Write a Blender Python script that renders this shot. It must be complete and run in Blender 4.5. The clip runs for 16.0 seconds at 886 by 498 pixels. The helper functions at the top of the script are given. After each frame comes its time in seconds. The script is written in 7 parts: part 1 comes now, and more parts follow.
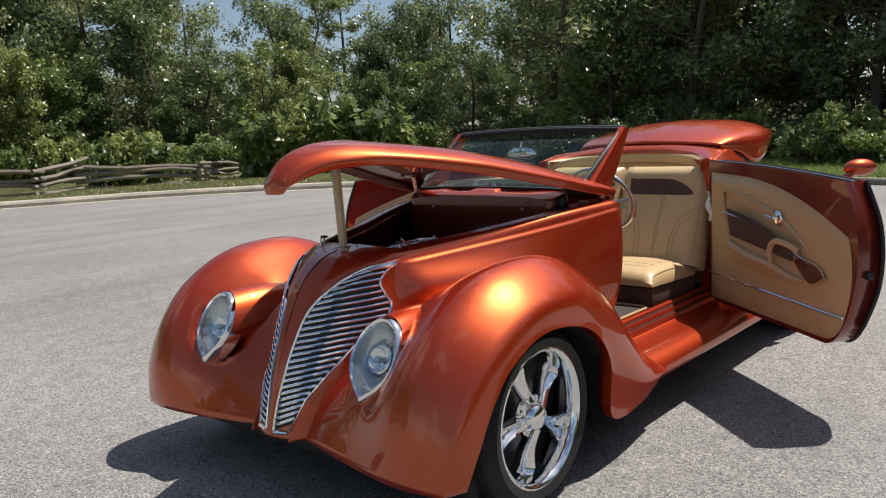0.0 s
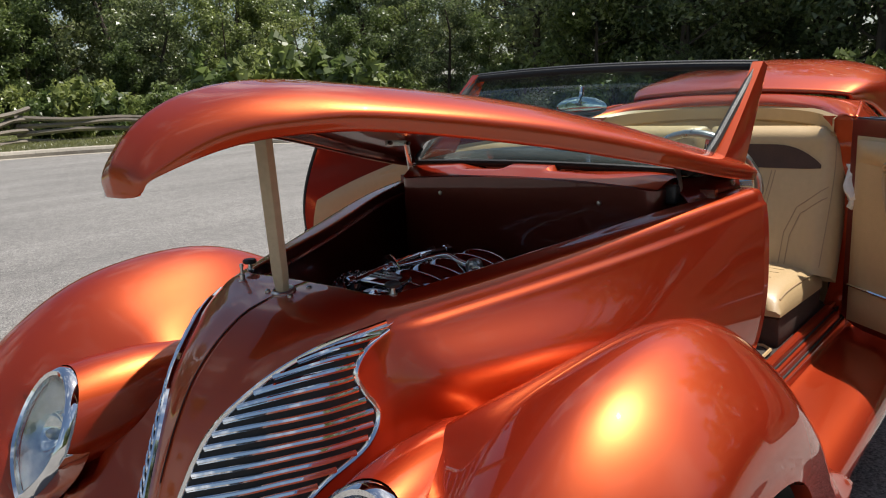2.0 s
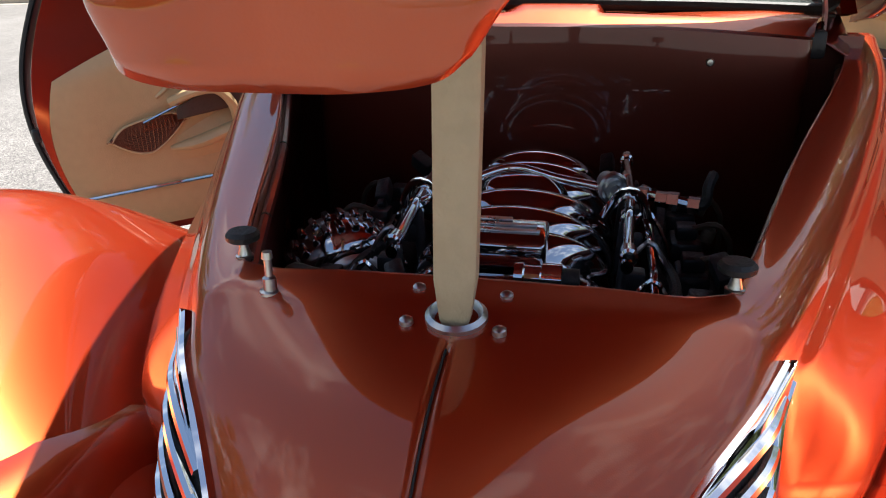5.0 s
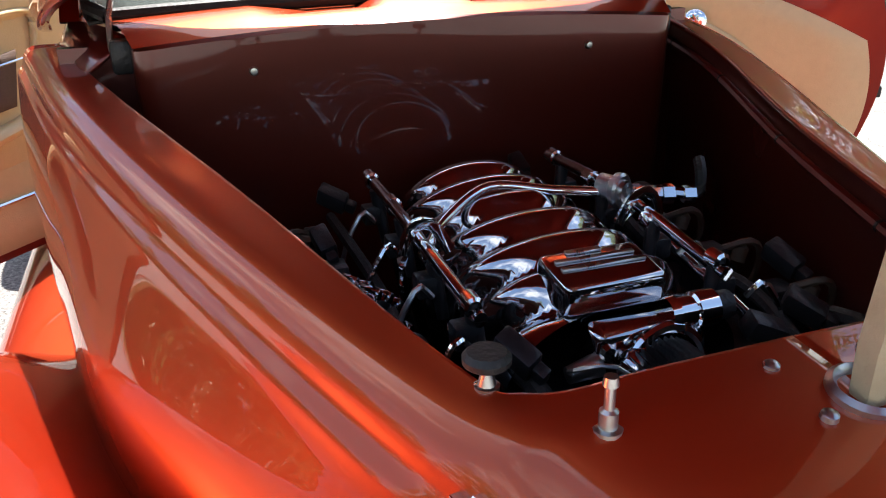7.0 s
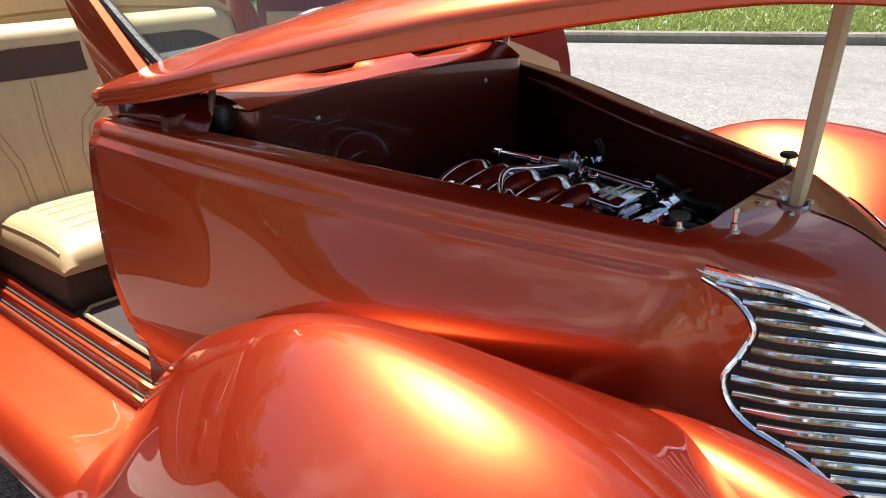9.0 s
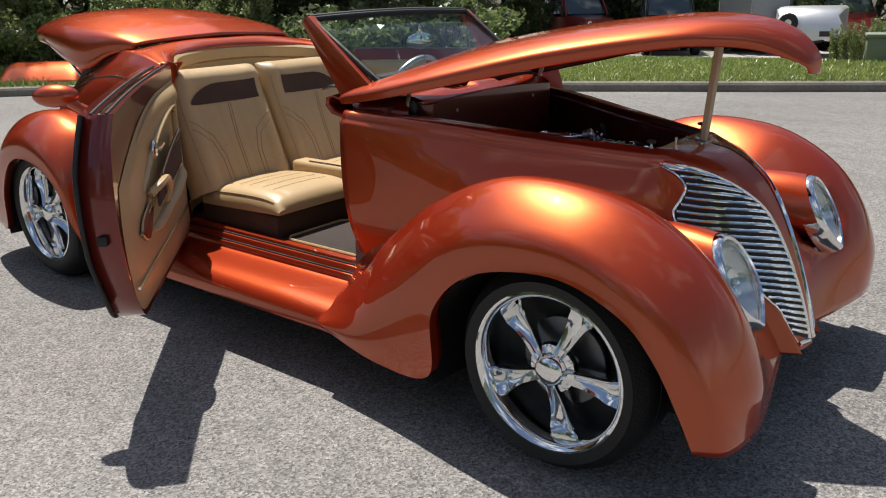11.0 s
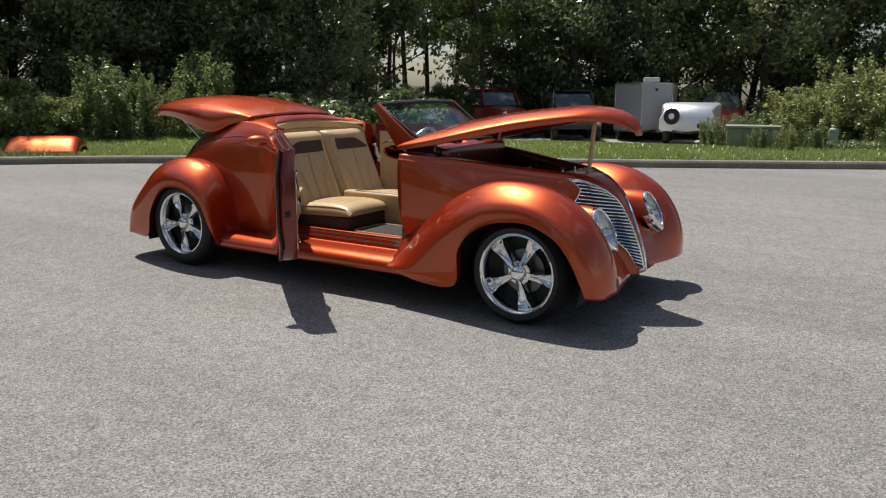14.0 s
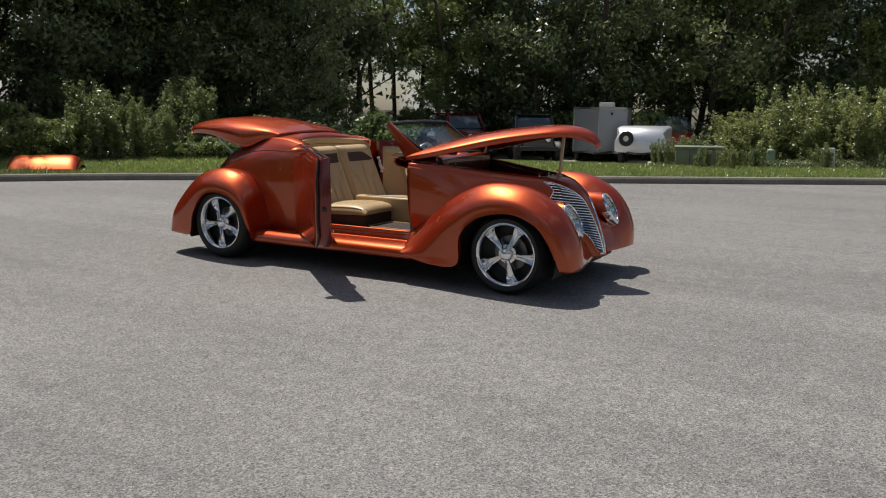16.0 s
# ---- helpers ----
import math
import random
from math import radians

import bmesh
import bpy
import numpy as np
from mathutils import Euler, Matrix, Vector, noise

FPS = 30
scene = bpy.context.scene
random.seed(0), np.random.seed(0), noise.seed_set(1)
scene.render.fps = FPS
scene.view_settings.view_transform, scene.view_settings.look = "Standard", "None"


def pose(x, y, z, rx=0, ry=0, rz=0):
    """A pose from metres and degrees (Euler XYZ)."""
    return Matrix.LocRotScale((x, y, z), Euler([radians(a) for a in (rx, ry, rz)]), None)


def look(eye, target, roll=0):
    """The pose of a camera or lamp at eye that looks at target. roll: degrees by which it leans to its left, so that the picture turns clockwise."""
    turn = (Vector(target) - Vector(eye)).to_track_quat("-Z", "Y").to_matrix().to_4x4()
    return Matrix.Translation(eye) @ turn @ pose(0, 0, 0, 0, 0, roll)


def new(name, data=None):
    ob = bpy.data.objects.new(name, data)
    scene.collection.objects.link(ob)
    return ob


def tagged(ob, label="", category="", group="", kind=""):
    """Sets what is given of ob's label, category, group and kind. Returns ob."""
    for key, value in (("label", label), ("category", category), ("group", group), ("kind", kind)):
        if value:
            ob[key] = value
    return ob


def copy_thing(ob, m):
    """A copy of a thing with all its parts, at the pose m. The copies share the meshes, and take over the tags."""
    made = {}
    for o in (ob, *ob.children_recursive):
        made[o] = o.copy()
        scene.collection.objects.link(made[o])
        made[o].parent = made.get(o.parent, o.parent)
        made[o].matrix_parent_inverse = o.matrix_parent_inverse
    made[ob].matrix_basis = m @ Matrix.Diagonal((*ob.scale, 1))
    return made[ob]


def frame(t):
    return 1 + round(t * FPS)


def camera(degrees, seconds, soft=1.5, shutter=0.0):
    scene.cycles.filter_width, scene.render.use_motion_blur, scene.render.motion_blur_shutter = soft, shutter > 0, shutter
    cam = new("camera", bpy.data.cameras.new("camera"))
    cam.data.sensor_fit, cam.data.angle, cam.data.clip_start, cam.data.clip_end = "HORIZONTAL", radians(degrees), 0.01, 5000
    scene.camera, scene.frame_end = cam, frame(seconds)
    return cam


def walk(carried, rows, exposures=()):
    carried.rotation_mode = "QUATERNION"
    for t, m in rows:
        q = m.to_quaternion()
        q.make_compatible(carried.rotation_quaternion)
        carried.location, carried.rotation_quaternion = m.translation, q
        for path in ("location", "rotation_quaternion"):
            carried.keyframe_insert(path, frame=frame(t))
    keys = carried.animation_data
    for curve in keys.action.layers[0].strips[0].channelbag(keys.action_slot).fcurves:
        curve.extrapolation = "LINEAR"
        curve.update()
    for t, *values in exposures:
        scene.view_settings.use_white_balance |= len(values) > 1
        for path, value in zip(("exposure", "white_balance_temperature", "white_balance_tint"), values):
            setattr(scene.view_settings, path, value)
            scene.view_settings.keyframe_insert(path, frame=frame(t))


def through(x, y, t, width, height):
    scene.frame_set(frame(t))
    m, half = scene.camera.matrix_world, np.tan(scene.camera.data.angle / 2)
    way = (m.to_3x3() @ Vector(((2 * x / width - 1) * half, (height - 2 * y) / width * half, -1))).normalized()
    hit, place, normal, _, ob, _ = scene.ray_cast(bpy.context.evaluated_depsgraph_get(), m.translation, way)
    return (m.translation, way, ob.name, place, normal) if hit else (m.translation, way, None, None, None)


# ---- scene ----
cam = camera(58.2, 16.0, soft=1.1)
PATH = [
    (0, (2.101, 2.207, 1.231), (0.6, 0.916, 0.949), -2.6),
    (0.5, (1.801, 1.938, 1.235), (0.295, 0.65, 0.957), -1.8),
    (1, (1.544, 1.635, 1.248), (0.019, 0.372, 0.968), -2.1),
    (1.5, (1.302, 1.391, 1.223), (-0.226, 0.141, 0.908), -2.6),
    (2, (1.065, 1.171, 1.208), (-0.462, -0.057, 0.804), -2.4),
    (2.5, (0.882, 0.909, 1.189), (-0.694, -0.238, 0.739), -3.4),
    (3, (0.739, 0.698, 1.163), (-0.882, -0.362, 0.666), -3.4),
    (3.5, (0.609, 0.51, 1.136), (-1.033, -0.498, 0.601), -3.3),
    (4, (0.564, 0.372, 1.094), (-1.091, -0.521, 0.414), -2.2),
    (4.5, (0.597, 0.213, 1.093), (-1.175, -0.366, 0.371), -0.7),
    (5, (0.623, 0.101, 1.096), (-1.197, -0.285, 0.362), -0.8),
    (5.2, (0.62, 0.069, 1.088), (-1.219, -0.25, 0.371), -0.7),
    (7.3, (0.387, -0.445, 1.099), (-1.301, 0.287, 0.314), -1.2),
    (7.5, (0.4, -0.503, 1.1), (-1.249, 0.318, 0.323), -1.2),
    (8, (0.426, -0.705, 1.138), (-1.096, 0.354, 0.391), -1.7),
    (8.5, (0.398, -0.953, 1.174), (-0.968, 0.312, 0.445), -1.5),
    (9, (0.477, -1.204, 1.226), (-0.774, 0.171, 0.489), -1.3),
    (9.5, (0.635, -1.471, 1.263), (-0.601, -0.059, 0.572), -2.2),
    (10, (0.744, -1.796, 1.299), (-0.505, -0.378, 0.645), -2.7),
    (10.2, (0.797, -1.939, 1.299), (-0.435, -0.507, 0.642), -2.4),
    (12.3, (1.496, -3.47, 1.328), (0.346, -1.914, 0.821), -0.9),
    (12.5, (1.568, -3.619, 1.345), (0.433, -2.051, 0.841), -1.1),
    (13, (1.684, -4.016, 1.345), (0.586, -2.399, 0.918), -0.8),
    (13.5, (1.864, -4.388, 1.343), (0.804, -2.746, 0.916), 0.2),
    (14, (2.015, -4.742, 1.362), (0.968, -3.087, 0.955), 0.2),
    (14.5, (2.109, -5.108, 1.349), (1.103, -3.434, 0.92), 0.4),
    (15, (2.251, -5.419, 1.345), (1.24, -3.742, 0.939), 0.5),
    (15.5, (2.342, -5.716, 1.367), (1.334, -4.027, 1.0), 0.3),
    (16, (2.418, -5.997, 1.355), (1.452, -4.281, 1.006), 0.4),
]
EXPOSURE = [(0, 0.35), (1.5, 0.35), (2.5, 0.4), (3, 0.6), (3.5, 0.87), (4, 1.05), (4.5, 1.12), (5.2, 1.28), (7.3, 1.95), (7.5, 1.95), (8, 1.85), (8.5, 1.65), (9, 1.25), (9.5, 0.65), (10, 0.35), (10.2, 0.3), (12.3, 0.42), (13, 0.45), (14, 0.17), (15, -0.03), (16, -0.1)]
walk(cam, [(t, look(eye, target, roll)) for t, eye, target, roll in PATH], exposures=EXPOSURE)

# ---- world, sun ----
SUN = Vector((-0.45, 0.19, 1.0)).normalized()
world = bpy.data.worlds.new("sky_world")
scene.world = world
world.use_nodes = True
wn = world.node_tree
sky = wn.nodes.new("ShaderNodeTexSky")
sky.sky_type, sky.sun_disc = "NISHITA", False
sky.sun_elevation = math.asin(SUN.z)
sky.sun_rotation = math.atan2(SUN.x, SUN.y)
sky.air_density, sky.dust_density = 1.0, 1.0
cloud, edge_, blend_ = wn.nodes.new("ShaderNodeTexNoise"), wn.nodes.new("ShaderNodeValToRGB"), wn.nodes.new("ShaderNodeMix")  # scattered fair-weather clouds
cloud.inputs["Scale"].default_value, cloud.inputs["Detail"].default_value, cloud.inputs["Roughness"].default_value = 3.2, 7, 0.6
edge_.color_ramp.elements[0].position, edge_.color_ramp.elements[1].position = 0.51, 0.67
blend_.data_type = "RGBA"
wn.links.new(cloud.outputs["Fac"], edge_.inputs[0])
wn.links.new(edge_.outputs[0], blend_.inputs[0])
wn.links.new(sky.outputs[0], blend_.inputs[6])
blend_.inputs[7].default_value = (9.0, 9.2, 9.6, 1)
wn.links.new(blend_.outputs[2], wn.nodes["Background"].inputs[0])
wn.nodes["Background"].inputs[1].default_value = 0.073
sun_data = bpy.data.lights.new("sun", "SUN")
sun_data.energy, sun_data.angle, sun_data.color = 4.85, radians(0.53), (1.0, 0.955, 0.89)
sun = new("sun", sun_data)
sun.matrix_world = look(SUN * 60, (0, 0, 0))


# ---- materials ----
def mat(name, col, rough=0.5, metal=0.0, vary=0.12, scale=6.0, bump=0.0, bscale=60.0, coat=0.0, spread=None, fine=None):
    """Principled surface with two scales of tone variation and fine relief, in object space metres."""
    m = bpy.data.materials.new(name)
    m.use_nodes = True
    t = m.node_tree
    b = t.nodes["Principled BSDF"]
    b.inputs["Roughness"].default_value = rough
    b.inputs["Metallic"].default_value = metal
    b.inputs["Coat Weight"].default_value = coat
    b.inputs["Coat Roughness"].default_value = 0.02
    co = t.nodes.new("ShaderNodeTexCoord")
    n1, n2 = t.nodes.new("ShaderNodeTexNoise"), t.nodes.new("ShaderNodeTexNoise")
    n1.inputs["Scale"].default_value, n2.inputs["Scale"].default_value = scale, fine or scale * 12
    n1.inputs["Detail"].default_value = n2.inputs["Detail"].default_value = 4
    t.links.new(co.outputs["Object"], n1.inputs["Vector"])
    t.links.new(co.outputs["Object"], n2.inputs["Vector"])
    mx = t.nodes.new("ShaderNodeMath")
    mx.operation = "MULTIPLY_ADD"
    t.links.new(n1.outputs["Fac"], mx.inputs[0])
    mx.inputs[1].default_value = 0.6
    h = t.nodes.new("ShaderNodeMath")
    h.operation = "MULTIPLY"
    t.links.new(n2.outputs["Fac"], h.inputs[0])
    h.inputs[1].default_value = 0.4
    t.links.new(h.outputs[0], mx.inputs[2])
    r = t.nodes.new("ShaderNodeValToRGB")
    lo, hi = [c * (1 - vary) for c in col], [min(1, c * (1 + vary)) for c in (spread or col)]
    r.color_ramp.elements[0].position, r.color_ramp.elements[1].position = 0.3, 0.7
    r.color_ramp.elements[0].color, r.color_ramp.elements[1].color = (*lo, 1), (*hi, 1)
    t.links.new(mx.outputs[0], r.inputs[0])
    t.links.new(r.outputs[0], b.inputs["Base Color"])
    rr = t.nodes.new("ShaderNodeMapRange")
    rr.inputs["To Min"].default_value, rr.inputs["To Max"].default_value = rough * 0.9, min(1, rough * 1.12)
    t.links.new(n1.outputs["Fac"], rr.inputs["Value"])
    t.links.new(rr.outputs[0], b.inputs["Roughness"])
    if bump:
        n3 = t.nodes.new("ShaderNodeTexNoise")
        n3.inputs["Scale"].default_value, n3.inputs["Detail"].default_value = bscale, 5
        t.links.new(co.outputs["Object"], n3.inputs["Vector"])
        bp = t.nodes.new("ShaderNodeBump")
        bp.inputs["Strength"].default_value, bp.inputs["Distance"].default_value = bump, 0.01
        t.links.new(n3.outputs["Fac"], bp.inputs["Height"])
        t.links.new(bp.outputs[0], b.inputs["Normal"])
    return m


def leafy(name, lo, hi, through=0.35):
    """Leaf: two-tone by island, part of the light passes through."""
    m = bpy.data.materials.new(name)
    m.use_nodes = True
    t = m.node_tree
    b = t.nodes["Principled BSDF"]
    b.inputs["Roughness"].default_value = 0.36
    b.inputs["Specular IOR Level"].default_value = 0.8
    g = t.nodes.new("ShaderNodeNewGeometry")
    r = t.nodes.new("ShaderNodeValToRGB")
    r.color_ramp.elements[0].color, r.color_ramp.elements[1].color = (*lo, 1), (*hi, 1)
    t.links.new(g.outputs["Random Per Island"], r.inputs[0])
    hs, oi, vr, hr = [t.nodes.new("ShaderNode" + k) for k in ("HueSaturation", "ObjectInfo", "MapRange", "MapRange")]  # each plant has its own tone
    vr.inputs["To Min"].default_value, vr.inputs["To Max"].default_value = 0.72, 1.28
    hr.inputs["To Min"].default_value, hr.inputs["To Max"].default_value = 0.515, 0.475
    for k, n in (("Value", vr), ("Hue", hr)):
        t.links.new(oi.outputs["Random"], n.inputs["Value"])
        t.links.new(n.outputs[0], hs.inputs[k])
    hs.inputs["Saturation"].default_value = 0.92
    t.links.new(r.outputs[0], hs.inputs["Color"])
    t.links.new(hs.outputs[0], b.inputs["Base Color"])
    tr = t.nodes.new("ShaderNodeBsdfTranslucent")
    t.links.new(hs.outputs[0], tr.inputs[0])
    mx = t.nodes.new("ShaderNodeMixShader")
    mx.inputs[0].default_value = through
    t.links.new(b.outputs[0], mx.inputs[1])
    t.links.new(tr.outputs[0], mx.inputs[2])
    t.links.new(mx.outputs[0], t.nodes["Material Output"].inputs[0])
    return m


def clear(name, tint):
    """Thin clear pane: light passes straight, gloss by Fresnel."""
    m = bpy.data.materials.new(name)
    m.use_nodes = True
    t = m.node_tree
    t.nodes.remove(t.nodes["Principled BSDF"])
    tr, gl, fr, mx = [t.nodes.new("ShaderNode" + k) for k in ("BsdfTransparent", "BsdfGlossy", "LayerWeight", "MixShader")]
    tr.inputs[0].default_value = (*tint, 1)
    gl.inputs["Roughness"].default_value = 0.01
    fr.inputs["Blend"].default_value = 0.5
    pw, ma = t.nodes.new("ShaderNodeMath"), t.nodes.new("ShaderNodeMath")
    pw.operation, ma.operation = "POWER", "MULTIPLY_ADD"
    t.links.new(fr.outputs["Facing"], pw.inputs[0])
    pw.inputs[1].default_value = 5.0
    t.links.new(pw.outputs[0], ma.inputs[0])
    ma.inputs[1].default_value, ma.inputs[2].default_value = 0.7, 0.022
    t.links.new(ma.outputs[0], mx.inputs[0])
    t.links.new(tr.outputs[0], mx.inputs[1])
    t.links.new(gl.outputs[0], mx.inputs[2])
    t.links.new(mx.outputs[0], t.nodes["Material Output"].inputs[0])
    return m


def asphalt_mat():
    m = bpy.data.materials.new("asphalt")
    m.use_nodes = True
    t = m.node_tree
    b = t.nodes["Principled BSDF"]
    b.inputs["Roughness"].default_value = 0.85
    co = t.nodes.new("ShaderNodeTexCoord")
    v = t.nodes.new("ShaderNodeTexVoronoi")
    v.inputs["Scale"].default_value = 150
    big, mid_, grit = [t.nodes.new("ShaderNodeTexNoise") for _ in range(3)]
    for n, s in ((big, 0.3), (mid_, 9.0), (grit, 60)):
        n.inputs["Scale"].default_value, n.inputs["Detail"].default_value = s, 6
        t.links.new(co.outputs["Object"], n.inputs["Vector"])
    t.links.new(co.outputs["Object"], v.inputs["Vector"])
    base = t.nodes.new("ShaderNodeValToRGB")
    base.color_ramp.elements[0].position, base.color_ramp.elements[1].position = 0.3, 0.72
    base.color_ramp.elements[0].color = (0.152, 0.147, 0.144, 1)
    base.color_ramp.elements[1].color = (0.245, 0.237, 0.231, 1)
    ad = t.nodes.new("ShaderNodeMath")
    ad.operation = "MULTIPLY_ADD"
    ad.inputs[1].default_value = 0.5
    t.links.new(big.outputs["Fac"], ad.inputs[0])
    hm = t.nodes.new("ShaderNodeMath")
    hm.operation = "MULTIPLY"
    hm.inputs[1].default_value = 0.5
    t.links.new(mid_.outputs["Fac"], hm.inputs[0])
    t.links.new(hm.outputs[0], ad.inputs[2])
    t.links.new(ad.outputs[0], base.inputs[0])
    stone = t.nodes.new("ShaderNodeValToRGB")
    stone.color_ramp.elements[0].color, stone.color_ramp.elements[1].color = (0.3, 0.3, 0.3, 1), (1.84, 1.8, 1.73, 1)
    bw = t.nodes.new("ShaderNodeRGBToBW")
    t.links.new(v.outputs["Color"], bw.inputs[0])
    t.links.new(bw.outputs[0], stone.inputs[0])
    mul = t.nodes.new("ShaderNodeMix")
    mul.data_type, mul.blend_type = "RGBA", "MULTIPLY"
    mul.inputs[0].default_value = 1.0
    t.links.new(base.outputs[0], mul.inputs[6])
    t.links.new(stone.outputs[0], mul.inputs[7])
    gr = t.nodes.new("ShaderNodeMix")
    gr.data_type, gr.blend_type = "RGBA", "OVERLAY"
    gr.inputs[0].default_value = 0.16
    t.links.new(mul.outputs[2], gr.inputs[6])
    t.links.new(grit.outputs["Fac"], gr.inputs[7])
    mp, st = t.nodes.new("ShaderNodeMapping"), t.nodes.new("ShaderNodeTexNoise")  # tyre-polished streaks
    mp.inputs["Rotation"].default_value = (0, 0, radians(-22))
    mp.inputs["Scale"].default_value = (0.12, 1.5, 1)
    st.inputs["Scale"].default_value, st.inputs["Detail"].default_value = 1.0, 5
    sr = t.nodes.new("ShaderNodeMapRange")
    sr.inputs["From Min"].default_value, sr.inputs["From Max"].default_value = 0.3, 0.7
    sr.inputs["To Min"].default_value, sr.inputs["To Max"].default_value = 0.87, 1.12
    t.links.new(co.outputs["Object"], mp.inputs["Vector"])
    t.links.new(mp.outputs[0], st.inputs["Vector"])
    t.links.new(st.outputs["Fac"], sr.inputs["Value"])
    v2, chip = t.nodes.new("ShaderNodeTexVoronoi"), t.nodes.new("ShaderNodeValToRGB")  # coarse pale and dark stones
    v2.inputs["Scale"].default_value = 95
    t.links.new(co.outputs["Object"], v2.inputs["Vector"])
    bw2 = t.nodes.new("ShaderNodeSeparateColor")
    t.links.new(v2.outputs["Color"], bw2.inputs[0])
    e = chip.color_ramp.elements
    e[0].position, e[0].color, e[1].position, e[1].color = 0.0, (0.62, 0.62, 0.62, 1), 0.97, (1.5, 1.48, 1.45, 1)
    for p_, c_ in ((0.16, 0.88), (0.3, 0.99), (0.8, 1.01), (0.9, 1.14)):
        k_ = e.new(p_)
        k_.color = (c_, c_, c_, 1)
    t.links.new(bw2.outputs[0], chip.inputs[0])
    chm = t.nodes.new("ShaderNodeMix")
    chm.data_type, chm.blend_type = "RGBA", "MULTIPLY"
    chm.inputs[0].default_value = 0.6
    t.links.new(gr.outputs[2], chm.inputs[6])
    t.links.new(chip.outputs[0], chm.inputs[7])
    fin = t.nodes.new("ShaderNodeMix")
    fin.data_type, fin.blend_type = "RGBA", "MULTIPLY"
    fin.inputs[0].default_value = 1.0
    t.links.new(chm.outputs[2], fin.inputs[6])
    t.links.new(sr.outputs[0], fin.inputs[7])
    t.links.new(fin.outputs[2], b.inputs["Base Color"])
    bp = t.nodes.new("ShaderNodeBump")
    bp.inputs["Strength"].default_value, bp.inputs["Distance"].default_value = 0.7, 0.004
    t.links.new(v.outputs["Distance"], bp.inputs["Height"])
    t.links.new(bp.outputs[0], b.inputs["Normal"])
    return m




def candy_paint(name, deep, flake):
    """Candy lacquer: a deep-coloured base, fine golden flake that flashes near the sun, one clear coat over both."""
    m = mat(name, deep, 0.47, 0.5, 0.04, 3.0, coat=1.0)
    t = m.node_tree
    base = t.nodes["Principled BSDF"]
    fl = t.nodes.new("ShaderNodeBsdfPrincipled")
    fl.inputs["Metallic"].default_value, fl.inputs["Roughness"].default_value = 1.0, 0.37
    fl.inputs["Base Color"].default_value = (*flake, 1)
    for k in (base, fl):  # all the sharp gloss is the lacquer's
        k.inputs["Specular IOR Level"].default_value = 0.0
        k.inputs["Coat Weight"].default_value = 1.0
        k.inputs["Coat IOR"].default_value = 1.52
        k.inputs["Coat Roughness"].default_value = 0.006
    co, cell, nrm = [t.nodes.new("ShaderNode" + k) for k in ("TexCoord", "TexVoronoi", "Bump")]
    cell.inputs["Scale"].default_value = 900  # grain of the flake
    nrm.inputs["Strength"].default_value, nrm.inputs["Distance"].default_value = 0.10, 0.0006
    t.links.new(co.outputs["Object"], cell.inputs["Vector"])
    t.links.new(cell.outputs["Distance"], nrm.inputs["Height"])
    t.links.new(nrm.outputs[0], fl.inputs["Normal"])
    mx = t.nodes.new("ShaderNodeMixShader")
    mx.inputs[0].default_value = 0.195
    t.links.new(base.outputs[0], mx.inputs[1])
    t.links.new(fl.outputs[0], mx.inputs[2])
    t.links.new(mx.outputs[0], t.nodes["Material Output"].inputs[0])
    return m


PAINT = candy_paint("copper_candy_paint", (0.31, 0.012, 0.0045), (1.0, 0.33, 0.095))
# hood underside colour; on the door frames it stands for body paint in shade
UNDER = mat("maroon_inner_and_shade_paint", (0.17, 0.016, 0.010), 0.30, 0.5, 0.06, 3.0, coat=0.8)
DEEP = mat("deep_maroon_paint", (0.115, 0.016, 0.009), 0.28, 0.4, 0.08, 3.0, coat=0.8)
CHROME = mat("chrome", (0.86, 0.87, 0.88), 0.05, 1.0, 0.02, 5.0)
POLISHED = mat("polished_engine_metal", (0.55, 0.55, 0.57), 0.07, 1.0, 0.05, 8.0)
STEEL = mat("brushed_steel", (0.55, 0.55, 0.54), 0.28, 1.0, 0.1, 30.0)
BLACK = mat("black_rubber", (0.012, 0.012, 0.012), 0.55, 0.0, 0.3, 20.0, 0.2, 200.0)
TYRE = mat("tyre_rubber", (0.008, 0.008, 0.0085), 0.6, 0.0, 0.3, 10.0, 0.3, 120.0)
DARK = mat("dark_engine_plastic", (0.018, 0.018, 0.02), 0.38, 0.1, 0.3, 15.0, 0.2, 90.0)
TAN = mat("tan_leather", (0.53, 0.37, 0.19), 0.40, 0.0, 0.07, 4.0, 0.12, 260.0)
BROWN = mat("brown_suede", (0.075, 0.042, 0.030), 0.85, 0.0, 0.2, 14.0, 0.25, 300.0)
CARPET = mat("dark_brown_carpet", (0.055, 0.040, 0.034), 0.95, 0.0, 0.25, 30.0, 0.6, 400.0)
WOOD = mat("weathered_pine", (0.50, 0.40, 0.26), 0.7, 0.0, 0.14, 5.0, 0.3, 70.0)
GLASS = clear("clear_glass", (0.88, 0.95, 0.93))
LENS = clear("lamp_lens", (0.96, 0.98, 0.98))
SILVER = mat("lamp_reflector", (0.62, 0.63, 0.65), 0.2, 1.0, 0.05, 60.0, 0.25, 40.0)
CLOTH = mat("white_cloth", (0.78, 0.76, 0.72), 0.9, 0.0, 0.08, 12.0, 0.3, 120.0)
ASPHALT = asphalt_mat()
KERB = mat("kerb_concrete", (0.38, 0.34, 0.28), 0.9, 0.0, 0.3, 1.6, 0.4, 60.0)
